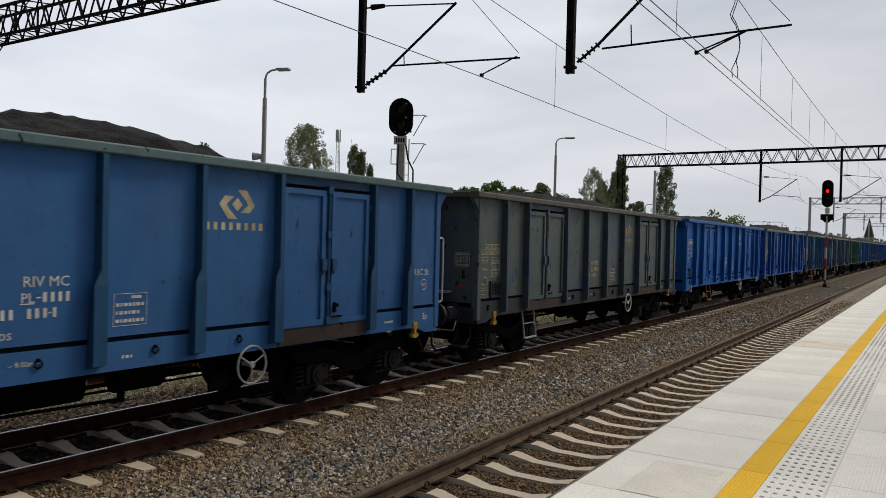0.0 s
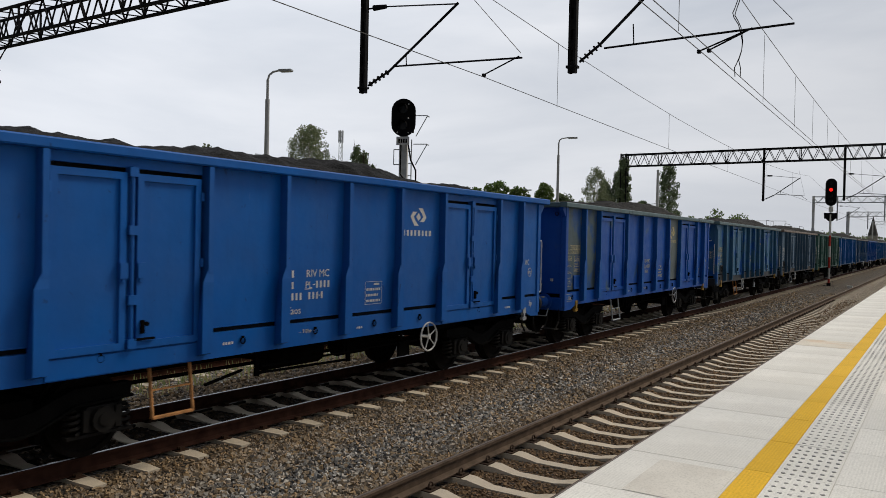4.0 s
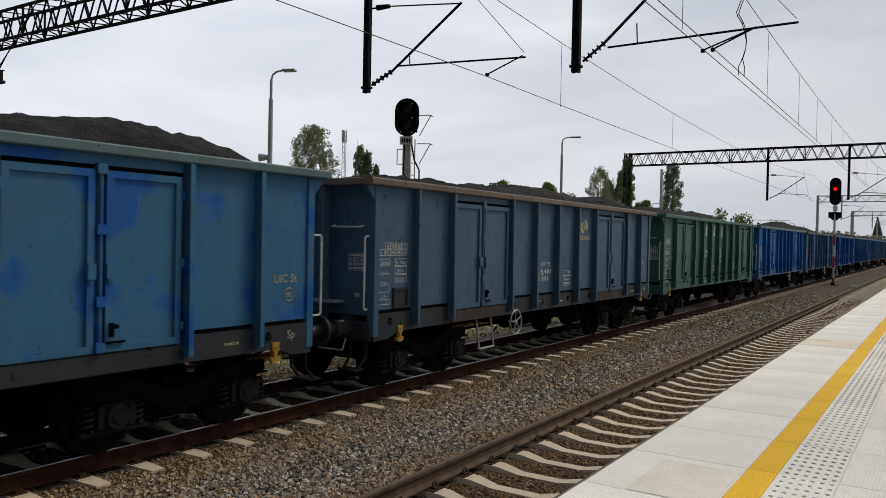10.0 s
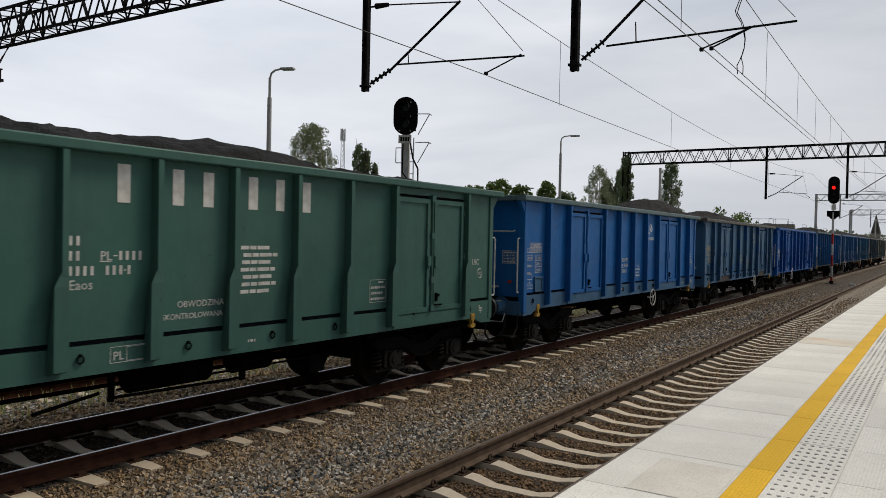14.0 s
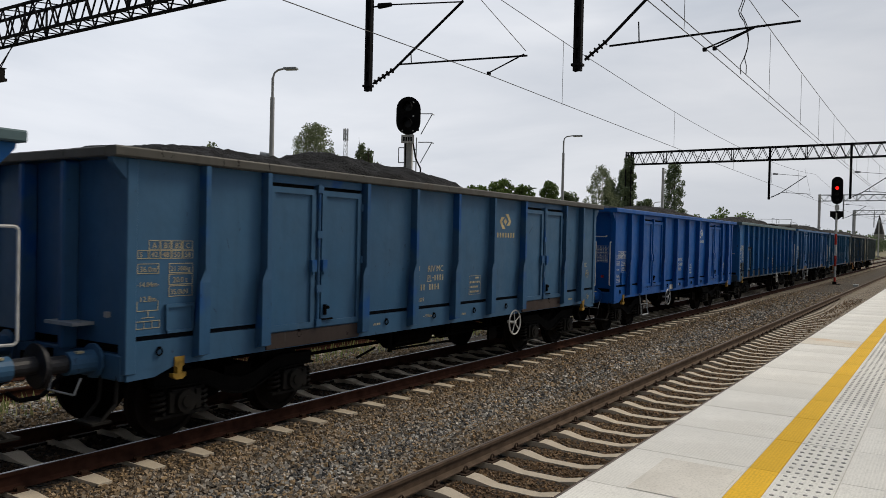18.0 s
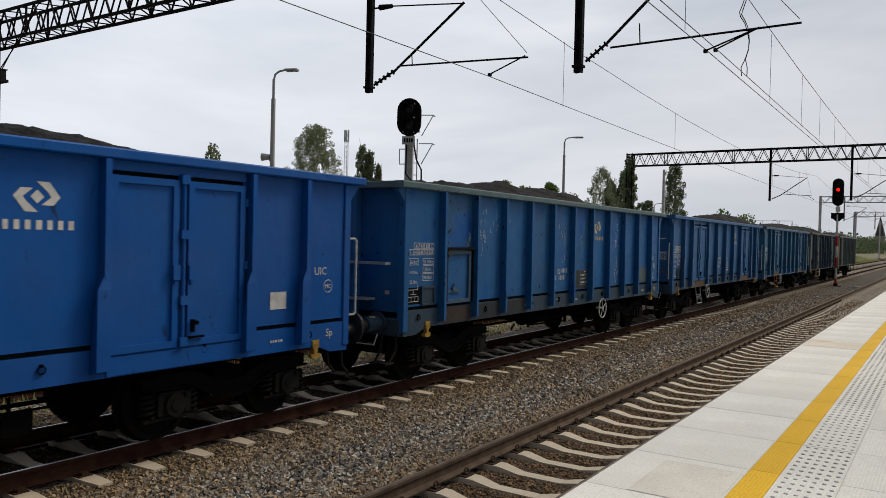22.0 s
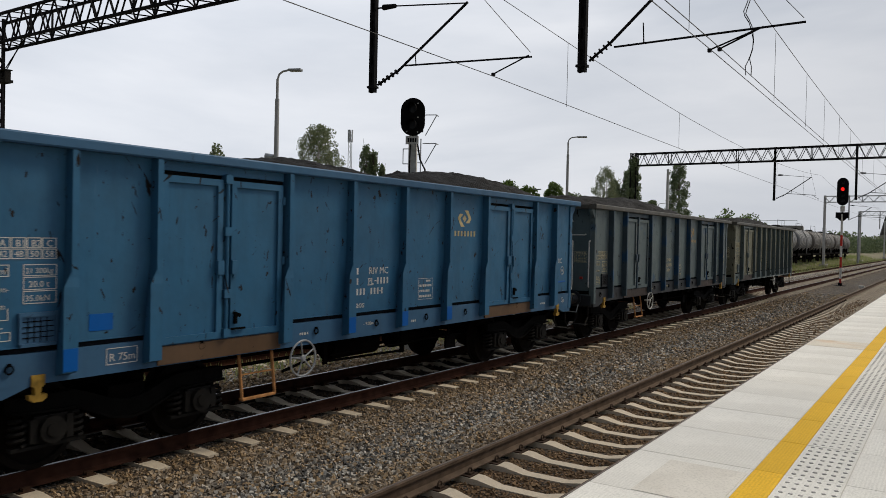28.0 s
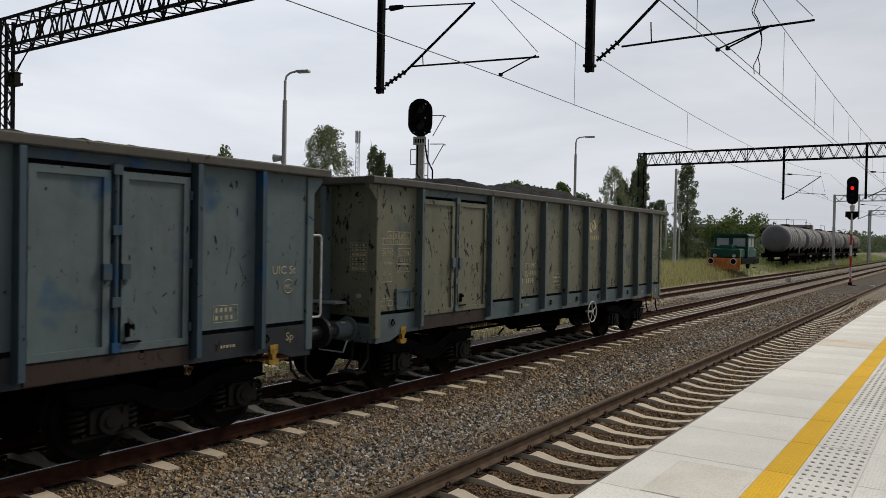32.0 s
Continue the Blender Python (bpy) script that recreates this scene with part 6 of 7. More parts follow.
for _y in (20.4, 25.2, 29.0, 33.0, 36.8, 42.0, 48.0, 56.0):
    _f = (_y - 14.6) / 50.4
    dropper(-3.83, _y, 6.0, 7.87 - 0.52 * 4 * _f * (1 - _f))
for _y in (18.6, 28.5, 38.0, 47.5, 57.0):
    _f = (_y - 14.6) / 50.4
    dropper(-8.55 - 0.15 * _f, _y, 5.93, 7.84 - 0.75 * 4 * _f * (1 - _f))
dropper(-3.83, 13.1, 6.02, 7.8)
for _pts, _r in (([(-3.80, 17.24, 7.77), (-3.80, 17.21, 7.62), (-3.80, 17.0, 7.42), (-3.80, 16.83, 7.28), (-3.80, 16.94, 7.21), (-3.80, 17.37, 7.17), (-3.80, 17.60, 7.05), (-3.80, 17.79, 6.91), (-3.80, 17.76, 6.72), (-3.80, 17.56, 6.52), (-3.80, 17.36, 6.36), (-3.80, 17.11, 6.19), (-3.80, 17.18, 6.02)], 0.010),
                 ([(-3.78, 17.35, 7.80), (-3.78, 17.31, 7.64), (-3.78, 17.02, 7.36), (-3.78, 16.93, 7.25), (-3.78, 17.25, 7.21), (-3.78, 17.53, 7.14), (-3.78, 17.66, 7.01), (-3.78, 17.74, 6.88), (-3.78, 17.65, 6.66), (-3.78, 17.40, 6.41), (-3.78, 17.59, 6.28), (-3.75, 17.45, 6.12), (-3.72, 17.29, 6.03)], 0.010)):
    one("jumper_cable", lambda bm: pipe(bm, _pts, _r, 6), M_BLACK, pose(0, 0, 0), "black electrical jumper cable hanging in loops between the wires", "cable", "jumper cables")
one("feeder_wire", lambda bm: pipe(bm, span_points([(-12.5, 14.6, 10.2), (-5.2, 15.6, 8.3), (-2.2, 16.5, 8.6)], 0.35, 8), 0.016, 5), M_BLACK, pose(0, 0, 0), "black feeder cable slung below the gantry", "cable")

# ---- signals ----
M_LENS = plain("dark_lens_glass", (0.02, 0.022, 0.025), 0.12, 0.0, 0.1, 3.0, 0)
M_REDLAMP = glow("red_signal_light", (1.0, 0.012, 0.008), 1.7)


def oval_board(bm, w, z0, z1, y0, y1):
    r = w / 2
    pts = [(r * math.cos(a), z1 - r + r * math.sin(a)) for a in [math.pi * i / 10 for i in range(11)]]
    pts += [(r * math.cos(a), z0 + r + r * math.sin(a)) for a in [math.pi + math.pi * i / 10 for i in range(11)]]
    sweep(bm, pts, y0, y1)


def hood(bm, z, r=0.12, d=0.26):
    n = 12
    arcs = [math.pi * (-0.15 + 1.3 * i / n) for i in range(n + 1)]
    for rr in (r, r - 0.012):
        rows = [[bm.verts.new((rr * math.cos(a), y, z + rr * math.sin(a))) for a in arcs] for y in (-0.04, -d)]
        for i in range(n):
            bm.faces.new((rows[0][i], rows[0][i + 1], rows[1][i + 1], rows[1][i]))


s1 = thing("railway_signal", pose(-11.22, 15.45, 0, 0, 0, 24), "unlit two-lamp railway signal on a white lattice post", "railway signal", "railway signals")
part("backboard", lambda bm: oval_board(bm, 0.60, 4.93, 5.86, -0.03, 0.03), M_BLACK, s1)
part("lamp_case", lambda bm: box(bm, -0.22, 0.03, 5.05, 0.22, 0.25, 5.74), M_BLACK, s1)
for _z in (5.60, 5.20):
    _h = part("lamp_hood", lambda bm, z=_z: hood(bm, z), M_BLACK, s1)
    part("lens", lambda bm, z=_z: tube(bm, (0, -0.05, z), (0, -0.032, z), 0.105, 16), M_LENS, _h)
for _x, _z in ((0.13, 5.72), (0.13, 5.38), (0.13, 5.02), (-0.14, 5.03)):
    part("bolt", lambda bm, x=_x, z=_z: tube(bm, (x, -0.045, z), (x, -0.03, z), 0.018, 6), M_WHITE, s1)
part("name_board", lambda bm: box(bm, -0.16, -0.05, 4.72, 0.16, -0.02, 4.92), M_WHITE, s1, "white board with dark unreadable bars")
part("name_bars", lambda bm: [box(bm, -0.11 + 0.06 * i, -0.056, 4.77, -0.07 + 0.06 * i, -0.05, 4.87) for i in range(4)], M_BLACK, s1)
part("post", lambda bm: box(bm, -0.09, 0.06, -0.4, 0.09, 0.20, 5.0), M_WHITE, s1)
part("ladder", lambda bm: (pipe(bm, [(-0.15, 0.32, 0.2), (-0.15, 0.32, 4.9)], 0.016), pipe(bm, [(0.15, 0.32, 0.2), (0.15, 0.32, 4.9)], 0.016), [tube(bm, (-0.15, 0.32, 0.4 + 0.3 * i), (0.15, 0.32, 0.4 + 0.3 * i), 0.011, 5) for i in range(15)], pipe(bm, [(-0.09, 0.1, 4.62), (-0.25, 0.1, 4.62), (-0.25, 0.1, 4.25), (-0.09, 0.1, 4.25)], 0.012), [tube(bm, (s * 0.08, 0.2, 1.2 + 1.1 * i), (s * 0.15, 0.32, 1.2 + 1.1 * i), 0.01, 5) for s in (-1, 1) for i in range(4)]), M_GALV, s1)
for _z in (4.75, 5.45):
    part("safety_hoop", lambda bm, z=_z: pipe(bm, [(0.25, 0.05, z), (0.58, 0.05, z), (0.60, 0.25, z), (0.58, 0.05, z - 0.02), (0.30, 0.1, z - 0.5)], 0.012, 5), M_GALV, s1)
part("signal_cable", lambda bm: (pipe(bm, [(0.10, 0.0, 4.9), (0.20, 0.0, 4.35), (0.33, 0.0, 4.1), (0.34, 0.0, 3.2)], 0.022, 6), pipe(bm, [(-0.05, 0, 4.9), (-0.06, 0, 4.0), (0.2, 0, 3.7), (0.22, 0, 3.0)], 0.018, 6)), M_BLACK, s1)

s2 = thing("railway_signal", pose(-6.58, 59.6, 0), "railway signal showing red on a red-and-white banded post", "railway signal", "railway signals")
part("backboard", lambda bm: oval_board(bm, 0.72, 5.30, 7.20, -0.03, 0.03), M_BLACK, s2)
part("lamp_case", lambda bm: box(bm, -0.2, 0.03, 5.5, 0.2, 0.3, 7.0), M_BLACK, s2)
for _z in (6.85, 6.42, 6.0, 5.62):
    _h = part("lamp_hood", lambda bm, z=_z: hood(bm, z, 0.13), M_BLACK, s2)
    part("lens", lambda bm, z=_z: tube(bm, (0, -0.055, z), (0, -0.032, z), 0.115, 16), M_REDLAMP if _z == 6.42 else M_LENS, _h, "lit red lens" if _z == 6.42 else "")
part("name_board", lambda bm: box(bm, -0.12, -0.05, 4.86, 0.16, -0.02, 5.26), M_WHITE, s2)
part("speed_board", lambda bm: (box(bm, -0.40, -0.06, 4.42, 0.40, 0.10, 4.82), sweep(bm, [(-0.30, 4.42), (0.30, 4.42), (0.12, 4.24), (-0.12, 4.24)], -0.05, 0.09)), M_BLACK, s2)
_z = -0.3
for _i, _h in enumerate((0.55, 0.75, 0.75, 0.75, 0.75, 0.55, 0.9)):
    part("post_band", lambda bm, a=_z, b=_z + _h: tube(bm, (0, 0, a), (0, 0, b), 0.075, 12), M_RED if _i in (0, 2, 4) else M_WHITE, s2, "red band" if _i in (0, 2, 4) else "white band")
    _z += _h
part("post_foot", lambda bm: (box(bm, -0.35, -0.3, -0.35, 0.35, 0.3, -0.22), box(bm, -0.12, -0.12, -0.25, 0.12, 0.12, -0.05)), M_BLACK, s2)
part("post_top", lambda bm: tube(bm, (0, 0.05, 4.65), (0, 0.05, 5.6), 0.05, 8), M_GALV, s2)
tagged(one("track_box", lambda bm: box(bm, -0.16, -0.12, -0.3, 0.16, 0.12, -0.02), M_WHITE, pose(-4.95, 56.0, 0), "small pale marker box between the tracks", "marker", bevel=0.02))
tagged(one("track_box", lambda bm: box(bm, -0.2, -0.14, -0.3, 0.2, 0.14, 0.0), M_WHITE, pose(-10.9, 62.0, 0), "small pale marker box between the tracks", "marker", bevel=0.02))


# ---- lamp posts ----
def lamp_post(x, y, top, turn=20, arm=1.0, base=-0.4, speaker=False):
    l = thing("street_lamp", pose(x, y, base, 0, 0, turn), "grey tapered lamp post with a flat lamp head", "street lamp", "lamp posts")
    h = top - base
    part("post", lambda bm: (tube(bm, (0, 0, 0), (0, 0, h * 0.88), 0.115, 12, 0.085), tube(bm, (0, 0, h * 0.88), (0, 0, h - 0.35), 0.055, 10)), M_POLE, l)
    part("arm", lambda bm: pipe(bm, [(0, 0, h - 0.37), (0.06, 0, h - 0.16), (0.22, 0, h - 0.05), (arm * 0.6, 0, h)], 0.04, 8), M_POLE, l)
    part("lamp_head", lambda bm: (box(bm, arm * 0.6, -0.13, h - 0.05, arm * 1.25, 0.13, h + 0.03), box(bm, arm * 0.65, -0.10, h - 0.07, arm * 1.2, 0.10, h - 0.05)), M_GALV, l, bevel=0.015)
    if speaker:
        part("loudspeaker", lambda bm: (tube(bm, (-0.10, 0, h * 0.635), (-0.42, -0.05, h * 0.635), 0.10, 12, 0.16), tube(bm, (-0.02, 0, h * 0.62), (-0.12, 0, h * 0.62), 0.03, 6)), M_GALV, l)
    return l


lamp_post(-22.05, 21.4, 8.78, 20, 0.8, speaker=True)
lamp_post(-22.0, 48.2, 9.45, 20, 1.0)
lamp_post(-33.0, 62.0, 7.0, 15, 1.6)
lamp_post(-27.9, 85.5, 6.9, 15, 1.4)
one("utility_pole", lambda bm: (tube(bm, (0, 0, -0.4), (0, 0, 9.4), 0.17, 10, 0.12), tube(bm, (0.42, 0, -0.4), (0.42, 0, 5.6), 0.06, 8), box(bm, 0.30, -0.1, 4.3, 0.60, 0.1, 5.3)), M_PALEPOLE, pose(-22.8, 72.5, 0), "tall grey concrete utility pole", "pole")
one("utility_pole", lambda bm: (tube(bm, (0, 0, -0.4), (0, 0, 8.4), 0.17, 10, 0.12), tube(bm, (0, 0, 8.2), (1.6, 0, 8.5), 0.04, 6)), M_GALV, pose(-13.5, 145, 0), "tall grey lamp mast beside the track", "pole")


def radio_mast(bm):
    for a in range(3):
        c, s = math.cos(a * 2.1), math.sin(a * 2.1)
        tube(bm, (c * 0.55, s * 0.55, 0), (c * 0.30, s * 0.30, 20.5), 0.045, 5)
    for i in range(24):
        z = i * 0.83
        r = 0.55 - 0.25 * z / 20.5
        for a in range(3):
            tube(bm, (r * math.cos(a * 2.1), r * math.sin(a * 2.1), z), (r * math.cos(a * 2.1 + 2.1), r * math.sin(a * 2.1 + 2.1), z + 0.83), 0.025, 4)
    for a in range(5):
        c, s = math.cos(a * 1.26), math.sin(a * 1.26)
        box(bm, c * 0.36 - 0.07, s * 0.36 - 0.07, 18.6, c * 0.36 + 0.07, s * 0.36 + 0.07, 20.6)


one("radio_mast", radio_mast, M_GALV, pose(-84.5, 98.8, -0.5), "slender grey lattice radio mast with antennas", "radio mast")


# ---- trees and bushes ----
M_BARK = plain("grey_bark", (0.10, 0.085, 0.07), 0.9, 0, 0.4, 3.0, 0.01)
M_BIRCH = plain("birch_bark", (0.42, 0.40, 0.37), 0.85, 0, 0.4, 3.0, 0.01)
M_LEAF_BIRCH = leafy("birch_leaves", (0.12, 0.155, 0.08), (0.28, 0.31, 0.19))
M_LEAF_POPLAR = leafy("poplar_leaves", (0.0845, 0.1235, 0.065), (0.221, 0.273, 0.1495))
M_LEAF_BRIGHT = leafy("fresh_leaves", (0.07, 0.12, 0.028), (0.15, 0.21, 0.055))
M_LEAF_DARK = leafy("dark_leaves", (0.0715, 0.1066, 0.052), (0.1625, 0.2054, 0.104))
M_GRASS = leafy("dry_grass", (0.36, 0.37, 0.16), (0.16, 0.23, 0.07))
M_STRAW = leafy("yellow_straw", (0.58, 0.50, 0.26), (0.32, 0.32, 0.13))


def leaf_cloud(rnd, spots, per, size):
    """Small leaf faces scattered in uneven clumps: spots of (x, y, z, rx, rz)."""
    V, Fc = [], []
    for x, y, z, rx, rz in spots:
        for _ in range(per):
            while True:
                a, b, c = (rnd.uniform(-1, 1) for _ in range(3))
                d = a * a + b * b + c * c
                if 0.05 < d < 1:
                    break
            p = Vector((x + a * rx, y + b * rx, z + c * rz))
            u = Vector((rnd.uniform(-1, 1), rnd.uniform(-1, 1), rnd.uniform(-1, 1))).normalized()
            w = u.orthogonal().normalized()
            s = size * rnd.uniform(0.5, 1.3)
            k = len(V)
            V += [p - u * s, p + w * s * 0.55, p + u * s, p - w * s * 0.55]
            Fc.append((k, k + 1, k + 2, k + 3))
    return V, Fc


def tree(name, x, y, base, height, width, shape, leaf, bark, label, seed, per=60, size=0.14, low=0.3):
    rnd = random.Random(seed)
    t = thing(name, pose(x, y, base), label, "tree", "trees")

    def wood(bm):
        tube(bm, (0, 0, -0.3), (0.05, 0, height * 0.5), height * 0.018, 8, height * 0.011)
        tube(bm, (0.05, 0, height * 0.5), (0, 0.05, height * 0.95), height * 0.011, 6, 0.02)
        for i in range(14):
            z = height * rnd.uniform(low, 0.85)
            a = rnd.uniform(0, math.tau)
            r = width * 0.45 * (1 - abs(z / height - 0.55))
            rise = height * (0.22 if shape == "column" else 0.10)
            tube(bm, (0.03, 0.02, z), (r * math.cos(a), r * math.sin(a), z + rise), height * 0.005, 5, 0.012)
    part("trunk", wood, bark, t)
    spots = []
    n = 160
    for i in range(n):
        g = (i + rnd.random()) / n
        f = low + (1 - low) * g
        if shape == "column":
            r = width * 0.5 * math.sin(math.pi * (0.16 + 0.78 * g)) ** 0.6
            rx, rz = width * rnd.uniform(0.08, 0.16), height * 0.03
        elif shape == "weeping":
            r = width * 0.5 * math.sin(math.pi * (0.10 + 0.84 * g)) ** 0.7
            rx, rz = width * rnd.uniform(0.04, 0.09), height * rnd.uniform(0.03, 0.07)
        else:
            r = width * 0.5 * math.sin(math.pi * (0.14 + 0.78 * g)) ** 0.7
            rx, rz = width * rnd.uniform(0.06, 0.13), height * rnd.uniform(0.025, 0.05)
        a = rnd.uniform(0, math.tau)
        q = r * (0.15 + 0.85 * math.sqrt(rnd.random())) * rnd.uniform(0.8, 1.03)
        spots.append((q * math.cos(a), q * math.sin(a), f * height - rz * 0.4, rx, rz))
    per = max(8, per * 46 // n)
    V, Fc = leaf_cloud(rnd, spots, per, size)
    crown = joined("crown", V, Fc, leaf)
    crown.parent = t
    return t


tree("birch_tree", -51.0, 55.0, -0.4, 13.3, 5.4, "round", M_LEAF_BIRCH, M_BIRCH, "birch tree with loose drooping green foliage", 1, 460, 0.085)
tree("birch_tree", -46.0, 38.6, -0.4, 9.4, 1.9, "weeping", M_LEAF_BIRCH, M_BIRCH, "thin young birch with sparse leaves", 2, 14, 0.13)
tree("poplar_tree", -60.2, 73.4, -0.4, 13.9, 2.1, "column", M_LEAF_POPLAR, M_BARK, "narrow dark green columnar poplar", 3, 170, 0.11)
tree("poplar_tree", -59.4, 73.9, -0.4, 13.2, 1.6, "column", M_LEAF_POPLAR, M_BARK, "narrow dark green columnar poplar", 4, 160, 0.11)
tree("poplar_tree", -58.5, 74.4, -0.4, 11.6, 1.2, "column", M_LEAF_POPLAR, M_BARK, "narrow dark green columnar poplar", 5, 140, 0.11)
for _k, (_x, _y, _h, _w) in enumerate(((-36.0, 60.2, 7.5, 4.2), (-34.0, 61.2, 8.1, 3.8), (-32.3, 62.4, 7.6, 3.2))):
    tree("lime_tree", _x, _y, -0.4, _h, _w, "round", M_LEAF_BRIGHT, M_BARK, "rounded tree with fresh green leaves", 10 + _k, 160, 0.12)
tree("lime_tree", -34.4, 72.2, -0.4, 8.7, 3.0, "round", M_LEAF_BRIGHT, M_BARK, "rounded tree with fresh green leaves", 14, 160, 0.12)
tree("lime_tree", -32.6, 73.2, -0.4, 7.6, 3.0, "round", M_LEAF_DARK, M_BARK, "rounded dark green tree", 15, 140, 0.12)
tree("birch_tree", -33.3, 83.6, -0.4, 11.2, 4.2, "weeping", M_LEAF_BIRCH, M_BIRCH, "birch tree with thin drooping foliage", 16, 170, 0.09)
tree("poplar_tree", -36.0, 93.3, -0.4, 10.6, 2.2, "column", M_LEAF_POPLAR, M_BARK, "narrow dark green columnar poplar", 17, 300, 0.11)
tree("poplar_tree", -34.4, 93.8, -0.4, 11.8, 2.4, "column", M_LEAF_POPLAR, M_BARK, "narrow dark green columnar poplar", 18, 300, 0.11)
tree("poplar_tree", -28.7, 95.8, -0.4, 12.6, 3.3, "column", M_LEAF_POPLAR, M_BARK, "full dark green columnar poplar", 19, 330, 0.10, 0.10)
tree("lime_tree", -35.2, 104.0, -0.4, 8.6, 3.4, "round", M_LEAF_DARK, M_BARK, "rounded dark green tree", 20, 140, 0.13)
# ivy on the second gantry's column
_rnd = random.Random(31)
_V, _F = leaf_cloud(_rnd, [(-23.4 + _rnd.uniform(-0.35, 0.2), 65 + _rnd.uniform(-0.3, 0.3), 0.5 + 0.42 * i, 0.46, 0.5) for i in range(22)], 260, 0.11)
tagged(joined("ivy", _V, _F, M_LEAF_POPLAR), "dark ivy climbing the gantry column", "ivy")


def scrub(name, spots, per, size, leaf, label, seed):
    V, Fc = leaf_cloud(random.Random(seed), spots, per, size)
    return tagged(joined(name, V, Fc, leaf), label, "bushes", kind="stuff")


_rnd = random.Random(40)
scrub("bushes", [(_rnd.uniform(-34, -22.5), _rnd.uniform(105, 114), _rnd.uniform(0.4, 2.7), _rnd.uniform(0.8, 1.5), _rnd.uniform(0.7, 1.2)) for _ in range(46)], 170, 0.17, M_LEAF_DARK, "dense dark green bushes behind the sidings", 46)
scrub("bushes", [(_rnd.gauss(-27.6, 1.5), _rnd.uniform(106, 111), _rnd.uniform(2.0, 5.6), _rnd.uniform(0.5, 1.1), _rnd.uniform(0.5, 1.0)) for _ in range(36)], 150, 0.15, M_LEAF_BRIGHT, "fresh green bushes behind the sidings", 47)
scrub("bushes", [(_rnd.uniform(-31, -24.5), _rnd.uniform(78, 84), _rnd.uniform(0.2, 1.4), _rnd.uniform(0.5, 1.0), _rnd.uniform(0.4, 0.8)) for _ in range(24)], 120, 0.12, M_LEAF_DARK, "low green bushes in the yard", 48)
scrub("bushes", [(_rnd.uniform(-44, -24), _rnd.uniform(104, 128), _rnd.uniform(0.3, 2.2), _rnd.uniform(1.0, 2.0), _rnd.uniform(0.8, 1.3)) for _ in range(60)], 150, 0.22, M_LEAF_DARK, "dense dark green bushes and young trees", 41)
scrub("bushes", [(_rnd.uniform(-30, -26), _rnd.uniform(118, 124), _rnd.uniform(1.5, 6.6), _rnd.uniform(0.9, 1.6), _rnd.uniform(0.9, 1.7)) for _ in range(26)], 120, 0.22, M_LEAF_BRIGHT, "green bushes behind the sidings", 42)
scrub("far_woods", [(-44 + 0.02 * y + _rnd.uniform(-12, 8), y, _rnd.uniform(0.3, 3.0 + 1.1 * math.sin(y * 0.13) + 0.006 * y), _rnd.uniform(2, 4), _rnd.uniform(1.6, 2.8)) for y in [_rnd.uniform(150, 460) for _ in range(330)]], 90, 0.5, M_LEAF_DARK, "belt of dark green woods along the horizon", 43)
scrub("far_woods", [(_rnd.uniform(-420, 130), _rnd.uniform(560, 680), _rnd.uniform(0, 9), 11, 5) for _ in range(210)], 90, 1.5, M_LEAF_DARK, "distant belt of woods", 44)
scrub("far_woods", [(_rnd.uniform(-230, -150), _rnd.uniform(-60, 330), _rnd.uniform(0, 4), 8, 3) for _ in range(150)], 70, 1.0, M_LEAF_DARK, "distant belt of woods", 45)


def grass(name, n, area, h, leaf, seed, label):
    rnd = random.Random(seed)
    V, Fc = [], []
    for _ in range(n):
        x, y, z = area(rnd)
        a = rnd.uniform(0, math.tau)
        hh = h * rnd.uniform(0.4, 1.25)
        dx, dy = 0.018 * math.cos(a), 0.018 * math.sin(a)
        lx, ly = rnd.uniform(-0.3, 0.3) * hh, rnd.uniform(-0.3, 0.3) * hh
        k = len(V)
        V += [(x - dx, y - dy, z), (x + dx, y + dy, z), (x + lx, y + ly, z + hh)]
        Fc.append((k, k + 1, k + 2))
    return tagged(joined(name, V, Fc, leaf), label, "grass", kind="stuff")


def yard_z(x, y):
    """The yard lies a little higher than the running lines."""
    f = min(1.0, max(0.0, (-14.9 - x) / 2.2)) * min(1.0, max(0.0, (y - 34) / 18))
    return -0.40 + 0.72 * f


def yard_spot(x0, x1, y0, y1):
    def spot(r):
        x, y = r.uniform(x0, x1), r.uniform(y0, y1)
        return x, y, yard_z(x, y) - 0.02
    return spot


grass("tall_grass", 16000, yard_spot(-26, -15.3, 40, 100), 0.55, M_GRASS, 51, "tall uneven green-yellow grass beside the sidings")
grass("dry_straw", 7000, yard_spot(-22, -15.2, 42, 66), 0.75, M_STRAW, 52, "dry straw-yellow grass")
grass("tall_grass", 9000, yard_spot(-20, -12.8, 84, 200), 0.6, M_GRASS, 53, "tall uneven green-yellow grass beside the sidings")
grass("weeds", 9000, lambda r: (-11.2 - abs(r.gauss(0, 0.35)) if r.random() < 0.08 else r.uniform(-18.8, -15.2), r.uniform(1, 32), -0.36), 0.16, M_STRAW, 54, "low weeds growing in the stones")


grass("green_weeds", 2600, lambda r: (r.choice((-11.9, -12.4, -14.6)) + r.gauss(0, 0.3), 3 + 3 * (r.random() + int(r.random() * 9)) - abs(r.gauss(0, 1)), -0.37), 0.17, M_GRASS, 55, "green weeds in tufts along the siding")


